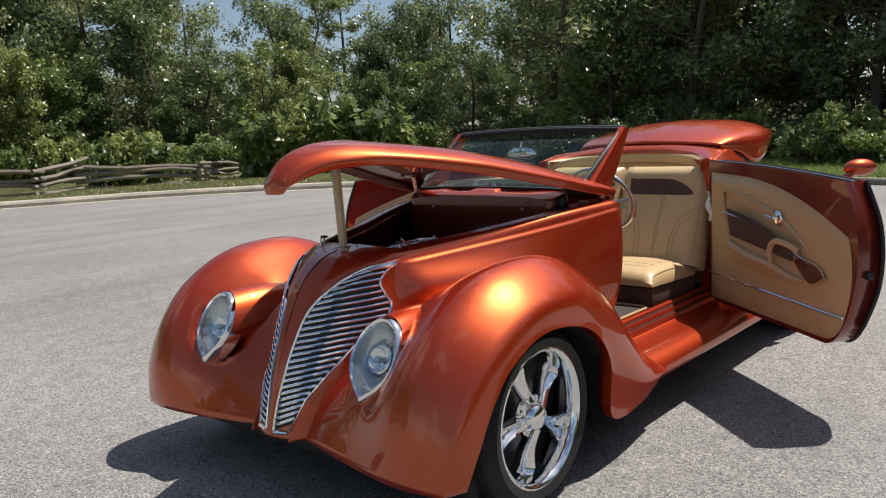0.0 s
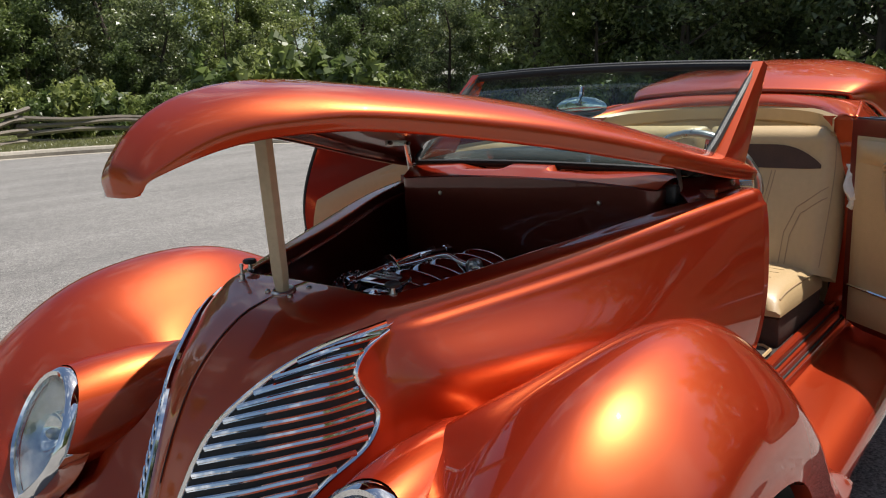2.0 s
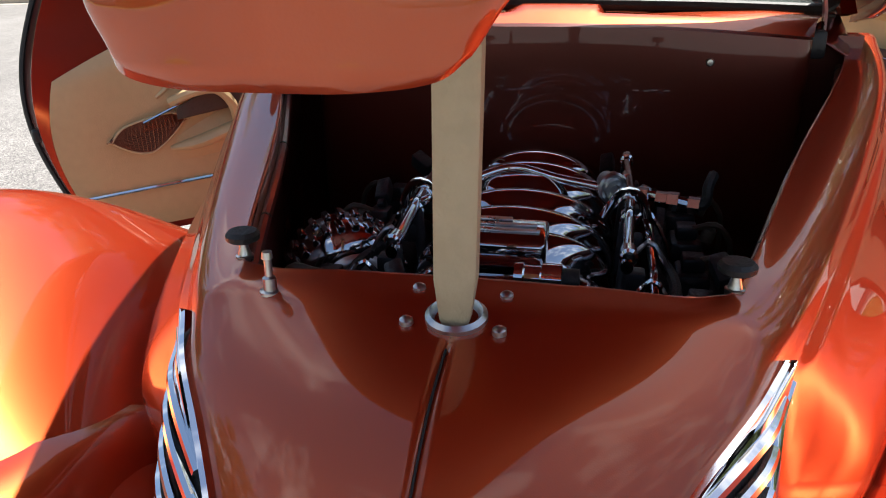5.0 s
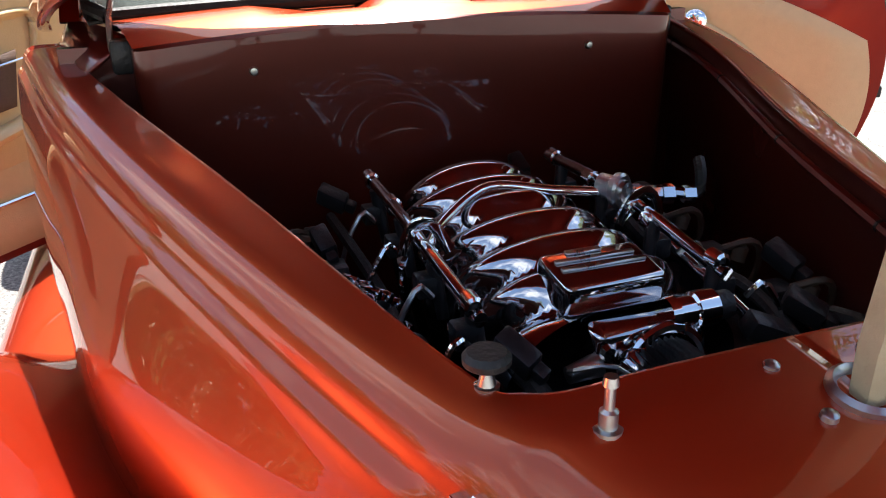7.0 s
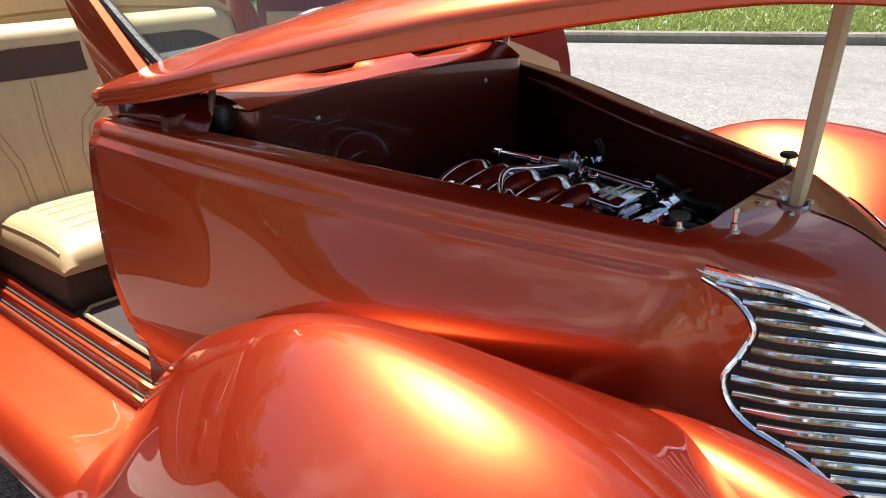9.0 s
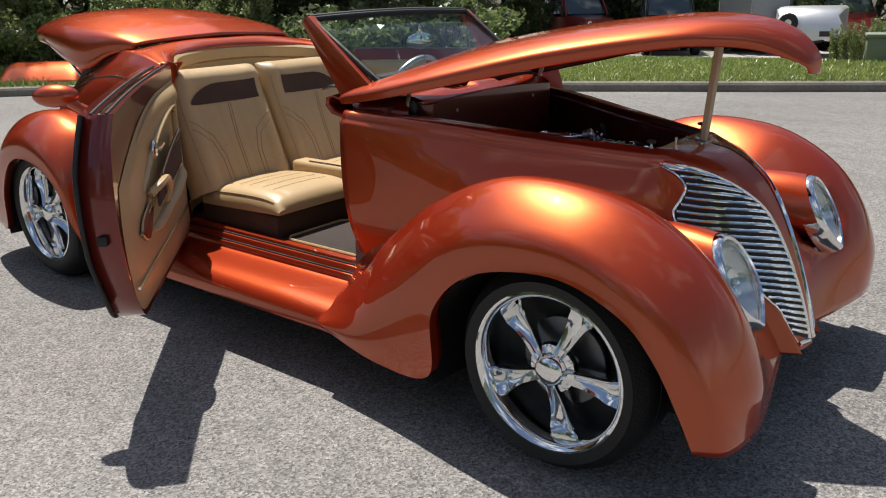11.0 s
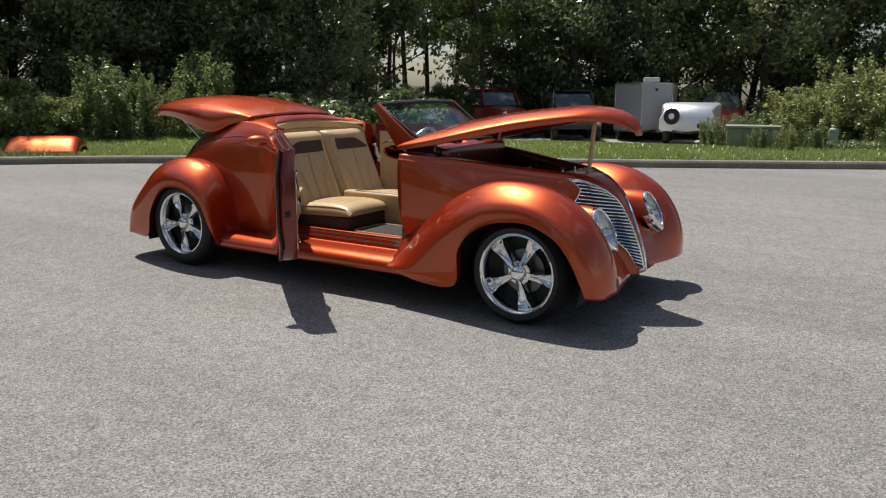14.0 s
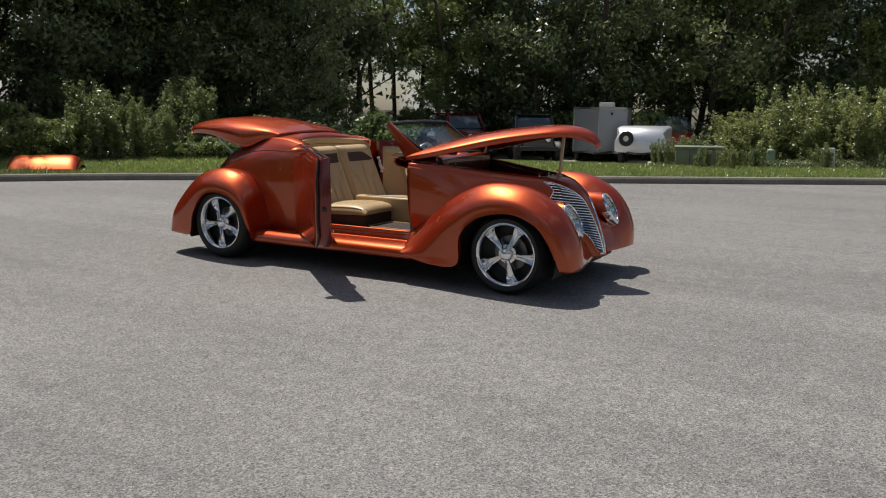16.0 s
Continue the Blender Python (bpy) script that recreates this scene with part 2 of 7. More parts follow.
# darkened for moss and weathering, and for the shade on the face turned from the sun
KERB_OLD_SHADED = mat("mossy_shaded_kerb_concrete", (0.19, 0.175, 0.145), 0.95, 0.0, 0.35, 1.6, 0.5, 60.0)
SOIL = mat("lawn_soil", (0.14, 0.18, 0.045), 0.95, 0.0, 0.35, 0.8, 0.6, 25.0, spread=(0.23, 0.26, 0.08))
GRAVEL = mat("pale_gravel", (0.36, 0.34, 0.31), 0.95, 0.0, 0.3, 1.2, 0.8, 50.0, fine=40.0)
BARK = mat("bark", (0.085, 0.066, 0.050), 0.95, 0.0, 0.4, 3.0, 0.8, 30.0)
LEAF = leafy("broad_leaf", (0.07, 0.105, 0.035), (0.30, 0.36, 0.14), 0.45)
LEAF2 = leafy("bright_leaf", (0.08, 0.125, 0.028), (0.30, 0.37, 0.10), 0.5)
WEED = leafy("weed_leaf", (0.12, 0.165, 0.045), (0.34, 0.39, 0.13), 0.55)
BLADE = leafy("grass_blade", (0.12, 0.19, 0.035), (0.28, 0.35, 0.09), 0.4)
BLADE2 = leafy("dry_grass_blade", (0.17, 0.18, 0.06), (0.34, 0.32, 0.14), 0.35)
SEAM = mat("tan_seam", (0.36, 0.24, 0.125), 0.6, 0.0, 0.1, 10.0)
LITTER = mat("leaf_litter", (0.075, 0.06, 0.035), 0.95, 0.0, 0.4, 1.0, 0.6, 20.0)
RAIL = mat("split_rail_wood", (0.20, 0.17, 0.14), 0.9, 0.0, 0.3, 4.0, 0.5, 40.0)


# ---- shape helpers ----
def cr(P, n):
    """Catmull-Rom samples through the rows of P."""
    P = np.asarray(P, float)
    m = len(P) - 1
    Q = np.concatenate([[2 * P[0] - P[1]], P, [2 * P[-1] - P[-2]]])
    u = np.linspace(0, m, n)
    i = np.minimum(u.astype(int), m - 1)
    t = (u - i).reshape(-1, *([1] * (P.ndim - 1)))
    a, b, c, d = Q[i], Q[i + 1], Q[i + 2], Q[i + 3]
    return 0.5 * (2 * b + (c - a) * t + (2 * a - 5 * b + 4 * c - d) * t**2 + (3 * b - a - 3 * c + d) * t**3)


def loft(C, nu, nv):
    return cr(cr(np.asarray(C, float), nu).transpose(1, 0, 2), nv).transpose(1, 0, 2)


def sheet(bm, S, flip=False, wrap=False):
    """A grid of points as a smooth sheet of quads."""
    nu, nv = S.shape[:2]
    V = [[bm.verts.new(p) for p in row] for row in S]
    for i in range(nu - 1):
        for j in range(nv if wrap else nv - 1):
            q = [V[i][j], V[i + 1][j], V[i + 1][(j + 1) % nv], V[i][(j + 1) % nv]]
            bm.faces.new(q[::-1] if flip else q)
    return V


def tube(bm, path, r, n=8, caps=True, squash=1.0):
    """A round bar along a path; r is one radius or one for each point."""
    P = [Vector(p) for p in path]
    R = [r] * len(P) if np.isscalar(r) else list(r)
    up = Vector((0, 0, 1)) if abs((P[-1] - P[0]).normalized().z) < 0.9 else Vector((1, 0, 0))
    rings = []
    for i, p in enumerate(P):
        d = (P[min(i + 1, len(P) - 1)] - P[max(i - 1, 0)]).normalized()
        a = d.cross(up).normalized()
        b = a.cross(d).normalized()
        rings.append([bm.verts.new(p + R[i] * (math.cos(k * 2 * math.pi / n) * a + squash * math.sin(k * 2 * math.pi / n) * b)) for k in range(n)])
    for A, B in zip(rings, rings[1:]):
        for k in range(n):
            bm.faces.new((A[k], A[(k + 1) % n], B[(k + 1) % n], B[k]))
    if caps:
        bm.faces.new(rings[0][::-1])
        bm.faces.new(rings[-1])


def block(bm, lo, hi, m=None, bevel=0.0, seg=2, taper=1.0):
    """A bevelled block between two corners, moved by m; taper scales the top face."""
    lo, hi = Vector(lo), Vector(hi)
    c = (lo + hi) / 2
    vs = []
    for z in (lo.z, hi.z):
        k = taper if z == hi.z else 1.0
        for x, y in ((lo.x, lo.y), (hi.x, lo.y), (hi.x, hi.y), (lo.x, hi.y)):
            vs.append(bm.verts.new((c.x + (x - c.x) * k, c.y + (y - c.y) * k, z)))
    fs = [bm.faces.new([vs[i] for i in f]) for f in ((3, 2, 1, 0), (4, 5, 6, 7), (0, 1, 5, 4), (1, 2, 6, 5), (2, 3, 7, 6), (3, 0, 4, 7))]
    if bevel:
        es = list({e for f in fs for e in f.edges})
        out = bmesh.ops.bevel(bm, geom=es, offset=bevel, segments=seg, affect="EDGES", profile=0.5)
        vs = list({v for v in vs if v.is_valid} | {v for f in out["faces"] for v in f.verts})
    if m is not None:
        bmesh.ops.transform(bm, matrix=m, verts=vs)
    return vs


def lathe(bm, prof, n=32, m=None, arc=2 * math.pi):
    """Turns (radius, along y) round the y axis."""
    V = []
    for k in range(n):
        a = arc * k / n
        V.append([bm.verts.new((r * math.cos(a), y, r * math.sin(a))) for r, y in prof])
    for k in range(n):
        A, B = V[k], V[(k + 1) % n]
        for i in range(len(prof) - 1):
            bm.faces.new((A[i], B[i], B[i + 1], A[i + 1]))
    if m is not None:
        bmesh.ops.transform(bm, matrix=m, verts=[v for c in V for v in c])


def ellipsoid(bm, c, r, n=16, m=None):
    vs = bmesh.ops.create_uvsphere(bm, u_segments=n, v_segments=max(6, n // 2), radius=1.0)["verts"]
    bmesh.ops.transform(bm, matrix=(m or Matrix()) @ Matrix.Translation(c) @ Matrix.Diagonal((*r, 1)), verts=vs)


def part(name, bm, material, parent=None, label="", smooth=True, thick=0.0, off=-1.0, sharp=40, kind=""):
    """Links a bmesh as one mesh object under a thing or a part."""
    bmesh.ops.remove_doubles(bm, verts=bm.verts, dist=1e-6)
    bmesh.ops.recalc_face_normals(bm, faces=bm.faces)
    me = bpy.data.meshes.new(name)
    bm.to_mesh(me)
    bm.free()
    me.materials.append(material)
    if smooth:
        me.shade_smooth()
        me.set_sharp_from_angle(angle=radians(sharp))
    ob = new(name, me)
    if parent:
        ob.parent = parent
    if thick:
        md = ob.modifiers.new("thickness", "SOLIDIFY")
        md.thickness, md.offset, md.use_even_offset = thick, off, False
    if label or kind:
        tagged(ob, label=label, kind=kind)
    return ob


def thing(name, label, category, group="", at=(0, 0, 0)):
    ob = new(name)
    ob.empty_display_size = 0.1
    ob.location = at
    return tagged(ob, label, category, group)


def raw(name, verts, faces, material, parent=None, kind="", smooth=False):
    me = bpy.data.meshes.new(name)
    me.from_pydata(np.asarray(verts).tolist(), [], np.asarray(faces).tolist())
    me.materials.append(material)
    if smooth:
        me.shade_smooth()
    ob = new(name, me)
    if parent:
        ob.parent = parent
    if kind:
        tagged(ob, kind=kind)
    return ob


def flipy(S, s):
    S = np.array(S, float)
    S[..., 1] *= s
    return S


# ---- ground: asphalt turning circle, kerb, lawn ----
KERB_LINE = [(60, 44), (34, 29), (20, 21), (8, 14.1), (2.5, 11), (-1.6, 8.65), (-6, 6.3), (-10.3, 3.6), (-13.2, 0.2), (-14.4, -4),
             (-13.6, -9), (-11.5, -13.6), (-8.4, -16.35), (-5.2, -17.6), (0, -20.3), (6, -18.8), (14, -12), (26, -2), (60, 20)]
kline = cr(KERB_LINE, 320)
ktan = np.gradient(kline, axis=0)
ktan /= np.linalg.norm(ktan, axis=1)[:, None]
knorm = np.stack([ktan[:, 1], -ktan[:, 0]], 1)  # outward from the asphalt
knorm *= np.sign(((kline - (-2, -6)) * knorm).sum(1))[:, None]

bm = bmesh.new()
ring = [bm.verts.new((*(p + n * 0.02), 0)) for p, n in zip(kline, knorm)]
bm.faces.new(ring)
bmesh.ops.triangulate(bm, faces=bm.faces)
tagged(part("road", bm, ASPHALT, smooth=False), "worn grey asphalt of a turning circle", "road", kind="structure")


def lawn_height(d, x, y):
    """Height of the lawn d metres outside the kerb."""
    dip = 0.66 * min(1, max(0, (y - 12.4 - 0.42 * x) / 8)) * min(1, max(0, (16 - abs(x + 6)) / 5)) if y > 4 else 0
    return 0.115 - dip + 0.012 * min(d, 6) + 0.05 * math.sin(x * 0.31 + 1) * math.cos(y * 0.27) * min(1, d / 4)


bm = bmesh.new()
rows = []
for d in (0.13, 0.6, 1.5, 3, 4.5, 6, 8, 10, 12, 15, 18, 22, 28, 45, 80, 160, 400):
    rows.append([(*(p + n * d), lawn_height(d, *(p + n * d))) for p, n in zip(kline[::4], knorm[::4])])
sheet(bm, np.array(rows))
for f in bm.faces:  # leaf litter under the wood, past the lawn
    c = f.calc_center_median()
    i = int(np.argmin(((kline - (c.x, c.y)) ** 2).sum(1)))
    if np.linalg.norm(kline[i] - (c.x, c.y)) > 10.5 and not (-14 < c.x < 12 and 4 < c.y < 28 + 0.55 * c.x):
        f.material_index = 1
gr_ = part("ground", bm, SOIL)
gr_.data.materials.append(LITTER)
tagged(gr_, "mown lawn and rough grass beyond the kerb", "ground", kind="structure")

kerb = tagged(new("kerb"), "weathered concrete kerb round the asphalt", "kerb", kind="structure")
step = 5
for i in range(0, len(kline) - step, step):
    bm = bmesh.new()
    prof = [(0.0, -0.05), (0.004, 0.085), (0.025, 0.115), (0.16, 0.125), (0.17, -0.05)] if i <= 150 else [(0.0, -0.05), (0.0, 0.09), (0.04, 0.145), (0.2, 0.165), (0.21, -0.05)]
    S = np.array([[(*(kline[k] + knorm[k] * o), z) for o, z in prof] for k in range(i, i + step + 1)])
    S[0, :, :2] += ktan[i] * 0.002
    S[-1, :, :2] -= ktan[i + step] * 0.002
    V = sheet(bm, S)
    bm.faces.new(V[0])
    bm.faces.new(V[-1][::-1])
    # stones up to 150 take the mossy tone with face shade mixed into the colour
    part("kerb_stone", bm, KERB if i > 150 else KERB_OLD_SHADED, kerb, smooth=False)


bm = bmesh.new()
sheet(bm, np.array([[(*(kline[k] - knorm[k] * o), z) for k in range(155, len(kline))] for o, z in ((-0.002, 0.014), (0.16, 0.008), (0.22, 0.0045))]))
tagged(part("gutter", bm, KERB), "pale dusty concrete gutter at the foot of the kerb", "gutter", kind="structure")

# ---- the roadster: x forward from the front axle, y to its left ----
car = thing("car", "copper-orange 1930s style roadster with hood, doors and trunk lid open", "car")

# nose and hood sides: curves from the bay opening (or shoulder) down to the bottom edge
PROW = [(0.04, 0, 0.838), (0.10, 0, 0.832), (0.205, 0, 0.81), (0.3, 0, 0.744), (0.364, 0, 0.65), (0.425, 0, 0.51), (0.47, 0, 0.375), (0.505, 0, 0.225)]
N1 = [(0.04, 0.1, 0.837), (0.095, 0.1, 0.83), (0.19, 0.1, 0.80), (0.275, 0.1, 0.73), (0.338, 0.085, 0.637), (0.405, 0.07, 0.495), (0.457, 0.055, 0.365), (0.498, 0.045, 0.225)]
N2 = [(0.035, 0.185, 0.834), (0.078, 0.19, 0.825), (0.142, 0.2, 0.784), (0.207, 0.19, 0.71), (0.268, 0.165, 0.62), (0.345, 0.14, 0.48), (0.425, 0.11, 0.355), (0.48, 0.09, 0.225)]
N3 = [(-0.02, 0.222, 0.838), (0.03, 0.245, 0.818), (0.06, 0.248, 0.77), (0.115, 0.243, 0.69), (0.16, 0.243, 0.59), (0.255, 0.213, 0.46), (0.375, 0.16, 0.34), (0.445, 0.135, 0.225)]
B1 = [(-0.32, 0.315, 0.866), (-0.31, 0.375, 0.856), (-0.3, 0.395, 0.80), (-0.28, 0.42, 0.715), (-0.25, 0.44, 0.61), (-0.22, 0.44, 0.47), (-0.2, 0.42, 0.33), (-0.2, 0.40, 0.22)]
B2 = [(-0.65, 0.43, 0.904), (-0.65, 0.487, 0.896), (-0.65, 0.502, 0.845), (-0.64, 0.518, 0.755), (-0.64, 0.528, 0.65), (-0.63, 0.525, 0.51), (-0.62, 0.5, 0.37), (-0.62, 0.47, 0.25)]
B3 = [(-0.965, 0.51, 0.924), (-0.965, 0.558, 0.918), (-0.965, 0.572, 0.868), (-0.962, 0.58, 0.78), (-0.958, 0.582, 0.66), (-0.952, 0.57, 0.53), (-0.949, 0.53, 0.40), (-0.949, 0.50, 0.28)]
NOSE = np.array([PROW, N1, N2, N3, B1, B2, B3]).transpose(1, 0, 2)


def bulge(S):
    """The hood side swells into a rounded pontoon that ends just behind the grille."""
    S = np.array(S, float)
    x, z = S[..., 0], S[..., 2]
    rise = np.clip((0.10 - x) / 0.07, 0, 1)
    fade = np.clip((x + 0.62) / 0.60, 0, 1)
    step = np.clip((0.795 + (0.05 - x) * 0.102 - z) / 0.016, 0, 1)  # creased upper edge of the pontoon
    S[..., 1] += 0.036 * (3 * rise**2 - 2 * rise**3) * (3 * fade**2 - 2 * fade**3) * np.exp(-(((z - 0.70) / 0.066) ** 2))
    S[..., 1] += 0.0075 * (3 * step**2 - 2 * step**3) * np.clip((0.07 - x) / 0.05, 0, 1) * np.clip((z - 0.4) / 0.25, 0, 1)
    return S


nose = bulge(loft(NOSE, 141, 73))

body = new("body")
body.parent = car
for s in (1, -1):
    bm = bmesh.new()
    sheet(bm, flipy(nose, s))
    part("hood_side", bm, PAINT, body, thick=0.006)

# seam down the middle of the nose deck
bm = bmesh.new()
mid_line = cr(PROW, 60)[5:40]
tube(bm, [(p[0], 0.0, p[2] + 0.0005) for p in mid_line if p[0] > 0.13], 0.0009, 6)
part("nose_seam", bm, BLACK, body)

# engine bay: inner walls, rolled flange pipe, floor, firewall
for s in (1, -1):
    bm = bmesh.new()
    top = nose[0, 27:].copy()
    lowr = top.copy()
    lowr[:, 1] += 0.03
    lowr[:, 2] = 0.35
    midr = top.copy()
    midr[:, 2] -= 0.03
    sheet(bm, flipy([top, midr, lowr], s))
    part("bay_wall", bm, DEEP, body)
    bm = bmesh.new()
    tube(bm, flipy(top[4:46], s) + np.array((0, -0.004 * s, -0.032)), 0.0065, 8)
    tb = part("bay_tube", bm, UNDER, body)
    for i in (14, 22, 30, 38):
        p, q = [np.array(v) for v in (flipy(top[i], s) + np.array((0, -0.004 * s, -0.032)), flipy(top[i + 1], s) + np.array((0, -0.004 * s, -0.032)))]
        bm = bmesh.new()
        tube(bm, [p, p + (q - p) / np.linalg.norm(q - p) * 0.004], 0.007, 10)
        part("tube_joint", bm, BLACK, tb)
bm = bmesh.new()
fr = np.concatenate([flipy(nose[0, 1:28][::-1], -1), nose[0, :28]])
low = fr.copy()
low[:, 2] = 0.5
low[:, 0] += 0.03
sheet(bm, np.array([fr, low]))
part("bay_front", bm, DARK, body)
bm = bmesh.new()
block(bm, (-0.75, -0.5, 0.30), (0.2, 0.5, 0.36))
part("bay_floor", bm, DARK, body)

# firewall with rounded edges, scuttle shelf with two scallops under the glass
FW = [(-0.815, -0.405), (-0.74, -0.404), (-0.715, -0.40), (-0.706, -0.39)] + [(-0.703, y) for y in np.linspace(-0.375, 0.375, 31)]
FW = FW + [(x, -y) for x, y in FW[3::-1]]


def fw_row(back, z, arch, k=1.0):
    return [(min(x, -0.703 - back) if x > -0.75 else x, y * k, z + arch * (1 - (y / 0.405) ** 2)) for x, y in FW]


bm = bmesh.new()
sheet(bm, np.array([fw_row(0.02, 0.36, 0), fw_row(0.0, 0.86, 0.0), fw_row(-0.006, 0.915, 0.018), fw_row(-0.006, 0.93, 0.018), fw_row(0.0, 0.939, 0.018), fw_row(0.008, 0.9435, 0.018, 0.99)]))
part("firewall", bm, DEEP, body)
bm = bmesh.new()
ys = np.linspace(-1, 1, 81)


def scallop(y, x):
    if x > -0.742:
        return 0.0
    d = 0.0
    if -0.24 < y < -0.055:
        d = min(1, (y + 0.24) / 0.08, (-0.055 - y) / 0.03)
    if 0.075 < y < 0.34:
        d = min(1, (y - 0.075) / 0.008, (0.34 - y) / 0.2)
    return 0.014 * max(0.0, d) * min(1, (-0.742 - x) / 0.02)


S = []
for x, z, k in ((-0.711, 0.9435, 0.40), (-0.73, 0.952, 0.405), (-0.742, 0.9575, 0.408), (-0.75, 0.961, 0.41), (-0.765, 0.966, 0.415), (-0.785, 0.968, 0.425), (-0.81, 0.968, 0.435), (-0.86, 0.966, 0.455)):
    S.append([(x, y * k, z + 0.018 * (1 - y * y) - scallop(y * k, x)) for y in ys])
sheet(bm, np.array(S))
part("scuttle_shelf", bm, PAINT, body)
for s in (1, -1):
    bm = bmesh.new()  # closes the hinge pocket beside the firewall
    block(bm, (-0.835, 0.38 * s - 0.0, 0.36), (-0.815, 0.50 * s, 0.935))
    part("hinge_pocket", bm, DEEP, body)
for y, z in ((-0.252, 0.905), (0.252, 0.905)):
    bm = bmesh.new()
    lathe(bm, [(0, -0.006), (0.008, -0.005), (0.011, 0), (0.011, 0.003)], 10, pose(-0.702, y, z, 0, 0, -90) @ pose(0, 0, 0, 0, 0, 180) @ Matrix.Scale(0.6, 4))
    part("firewall_bolt", bm, STEEL, body)

# cowl sides between bay and door opening, and the dash behind
for s in (1, -1):
    bm = bmesh.new()
    a = cr([(-0.775, 0.432, 0.93), (-0.80, 0.455, 0.93), (-0.86, 0.485, 0.93), (-0.965, 0.51, 0.926)], 14)
    b = cr([(-0.77, 0.41, 0.955), (-0.81, 0.435, 0.962), (-0.88, 0.47, 0.965), (-1.0, 0.49, 0.97)], 14)
    c = cr([(-0.75, 0.462, 0.912), (-0.78, 0.472, 0.914), (-0.84, 0.486, 0.919), (-0.965, 0.512, 0.925)], 14)
    sheet(bm, flipy([b, a, c], s))
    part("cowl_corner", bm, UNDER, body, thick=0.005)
    bm = bmesh.new()
    edge = nose[:, -1].copy()
    inn = edge.copy()
    inn[:, 0] -= 0.005
    inn[:, 1] = np.maximum(inn[:, 1] - 0.09, 0.4)
    inn2 = inn.copy()
    inn2[:, 0] = -0.80
    sheet(bm, flipy([edge, inn, inn2], s))
    part("door_jamb", bm, PAINT, body)
bm = bmesh.new()
S = []
for x, z in ((-1.08, 0.93), (-1.15, 0.95), (-1.185, 0.94), (-1.19, 0.91), (-1.16, 0.88), (-1.05, 0.86)):
    S.append([(x - 0.02 * (1 - y * y), y * 0.43, z + 0.02 * (1 - y * y)) for y in np.linspace(-1, 1, 21)])
sheet(bm, np.array(S))
part("dashboard", bm, PAINT, body, thick=0.006)
bm = bmesh.new()  # dark pad between glass and dashboard
S = []
for x, z, k in ((-0.845, 0.955, 0.43), (-0.90, 0.956, 0.435), (-1.0, 0.95, 0.44), (-1.085, 0.938, 0.435), (-1.10, 0.925, 0.43)):
    S.append([(x - 0.015 * (1 - y * y), y * k, z + 0.016 * (1 - y * y)) for y in np.linspace(-1, 1, 21)])
sheet(bm, np.array(S))
part("dash_pad", bm, mat("navy_dash_pad", (0.016, 0.019, 0.028), 0.6, 0.0, 0.15, 20.0, 0.2, 250.0), body, "dark navy pad", thick=0.006)

# ---- grille halves: frame that follows the nose, with a bar in each gap ----
FRONT = [(0.078, 0.246, 0.800), (0.13, 0.208, 0.782), (0.187, 0.165, 0.757), (0.262, 0.115, 0.712), (0.338, 0.068, 0.64), (0.398, 0.046, 0.53), (0.44, 0.034, 0.42), (0.474, 0.026, 0.33), (0.499, 0.022, 0.243)]
OUTER = [(0.080, 0.251, 0.794), (0.122, 0.232, 0.765), (0.146, 0.220, 0.725), (0.136, 0.230, 0.685), (0.120, 0.240, 0.645), (0.155, 0.242, 0.598), (0.245, 0.215, 0.545), (0.34, 0.158, 0.445), (0.425, 0.112, 0.345), (0.486, 0.076, 0.246)]
NP = bulge(loft(NOSE, 113, 97))[:, :60].reshape(-1, 3)


def on_nose(p, lift=0.0):
    """The nose surface nearest to a place, lifted outwards: a quadric through its surroundings."""
    p = np.array(p, float)
    n = np.array((0.7, 0.6, 0.3))
    for _ in range(3):
        d = ((NP - p) ** 2).sum(1)
        i = np.argsort(d)[:40]
        w = np.exp(-d[i] / 0.0009)
        c = (NP[i] * w[:, None]).sum(0) / w.sum()
        q = NP[i] - c
        vt = np.linalg.svd(q * np.sqrt(w)[:, None], full_matrices=False)[2]
        n = vt[2] * np.sign(vt[2] @ (0.7, 0.6, 0.4))
        uv, h = q @ vt[:2].T, q @ n
        M = np.stack([np.ones(len(h)), uv[:, 0], uv[:, 1], uv[:, 0] ** 2, uv[:, 0] * uv[:, 1], uv[:, 1] ** 2], 1)
        k = np.linalg.lstsq(M * np.sqrt(w)[:, None], h * np.sqrt(w), rcond=None)[0]
        a, b = (p - c) @ vt[0], (p - c) @ vt[1]
        hh = k @ (1, a, b, a * a, a * b, b * b)
        n2 = n - vt[0] * (k[1] + 2 * k[3] * a + k[4] * b) - vt[1] * (k[2] + k[4] * a + 2 * k[5] * b)
        p = c + vt[0] * a + vt[1] * b + n * hh
    n2 /= np.linalg.norm(n2)
    return p + n2 * lift


fcur, ocur = [np.array([on_nose(p, 0.002) for p in cr(c, 110)]) for c in (FRONT, OUTER)]


def at_height(cur, z):
    o = np.argsort(cur[:, 2])
    return np.array([np.interp(z, cur[o, 2], cur[o, k]) for k in range(3)])


def grille_bar_mesh(z, s):
    """One bright bar from the front frame to the outer frame, rising to the rear."""
    a, b = at_height(fcur, z), at_height(ocur, z + GRILLE_RISE)
    path = flipy([on_nose(a + (b - a) * k, 0.004 + 0.003 * math.sin(math.pi * k)) for k in np.linspace(0.02, 0.98, 13)], s)
    bm = bmesh.new()
    tube(bm, path, 0.005, 8, squash=1.1)
    return bm


GRILLE_RISE = 0.03


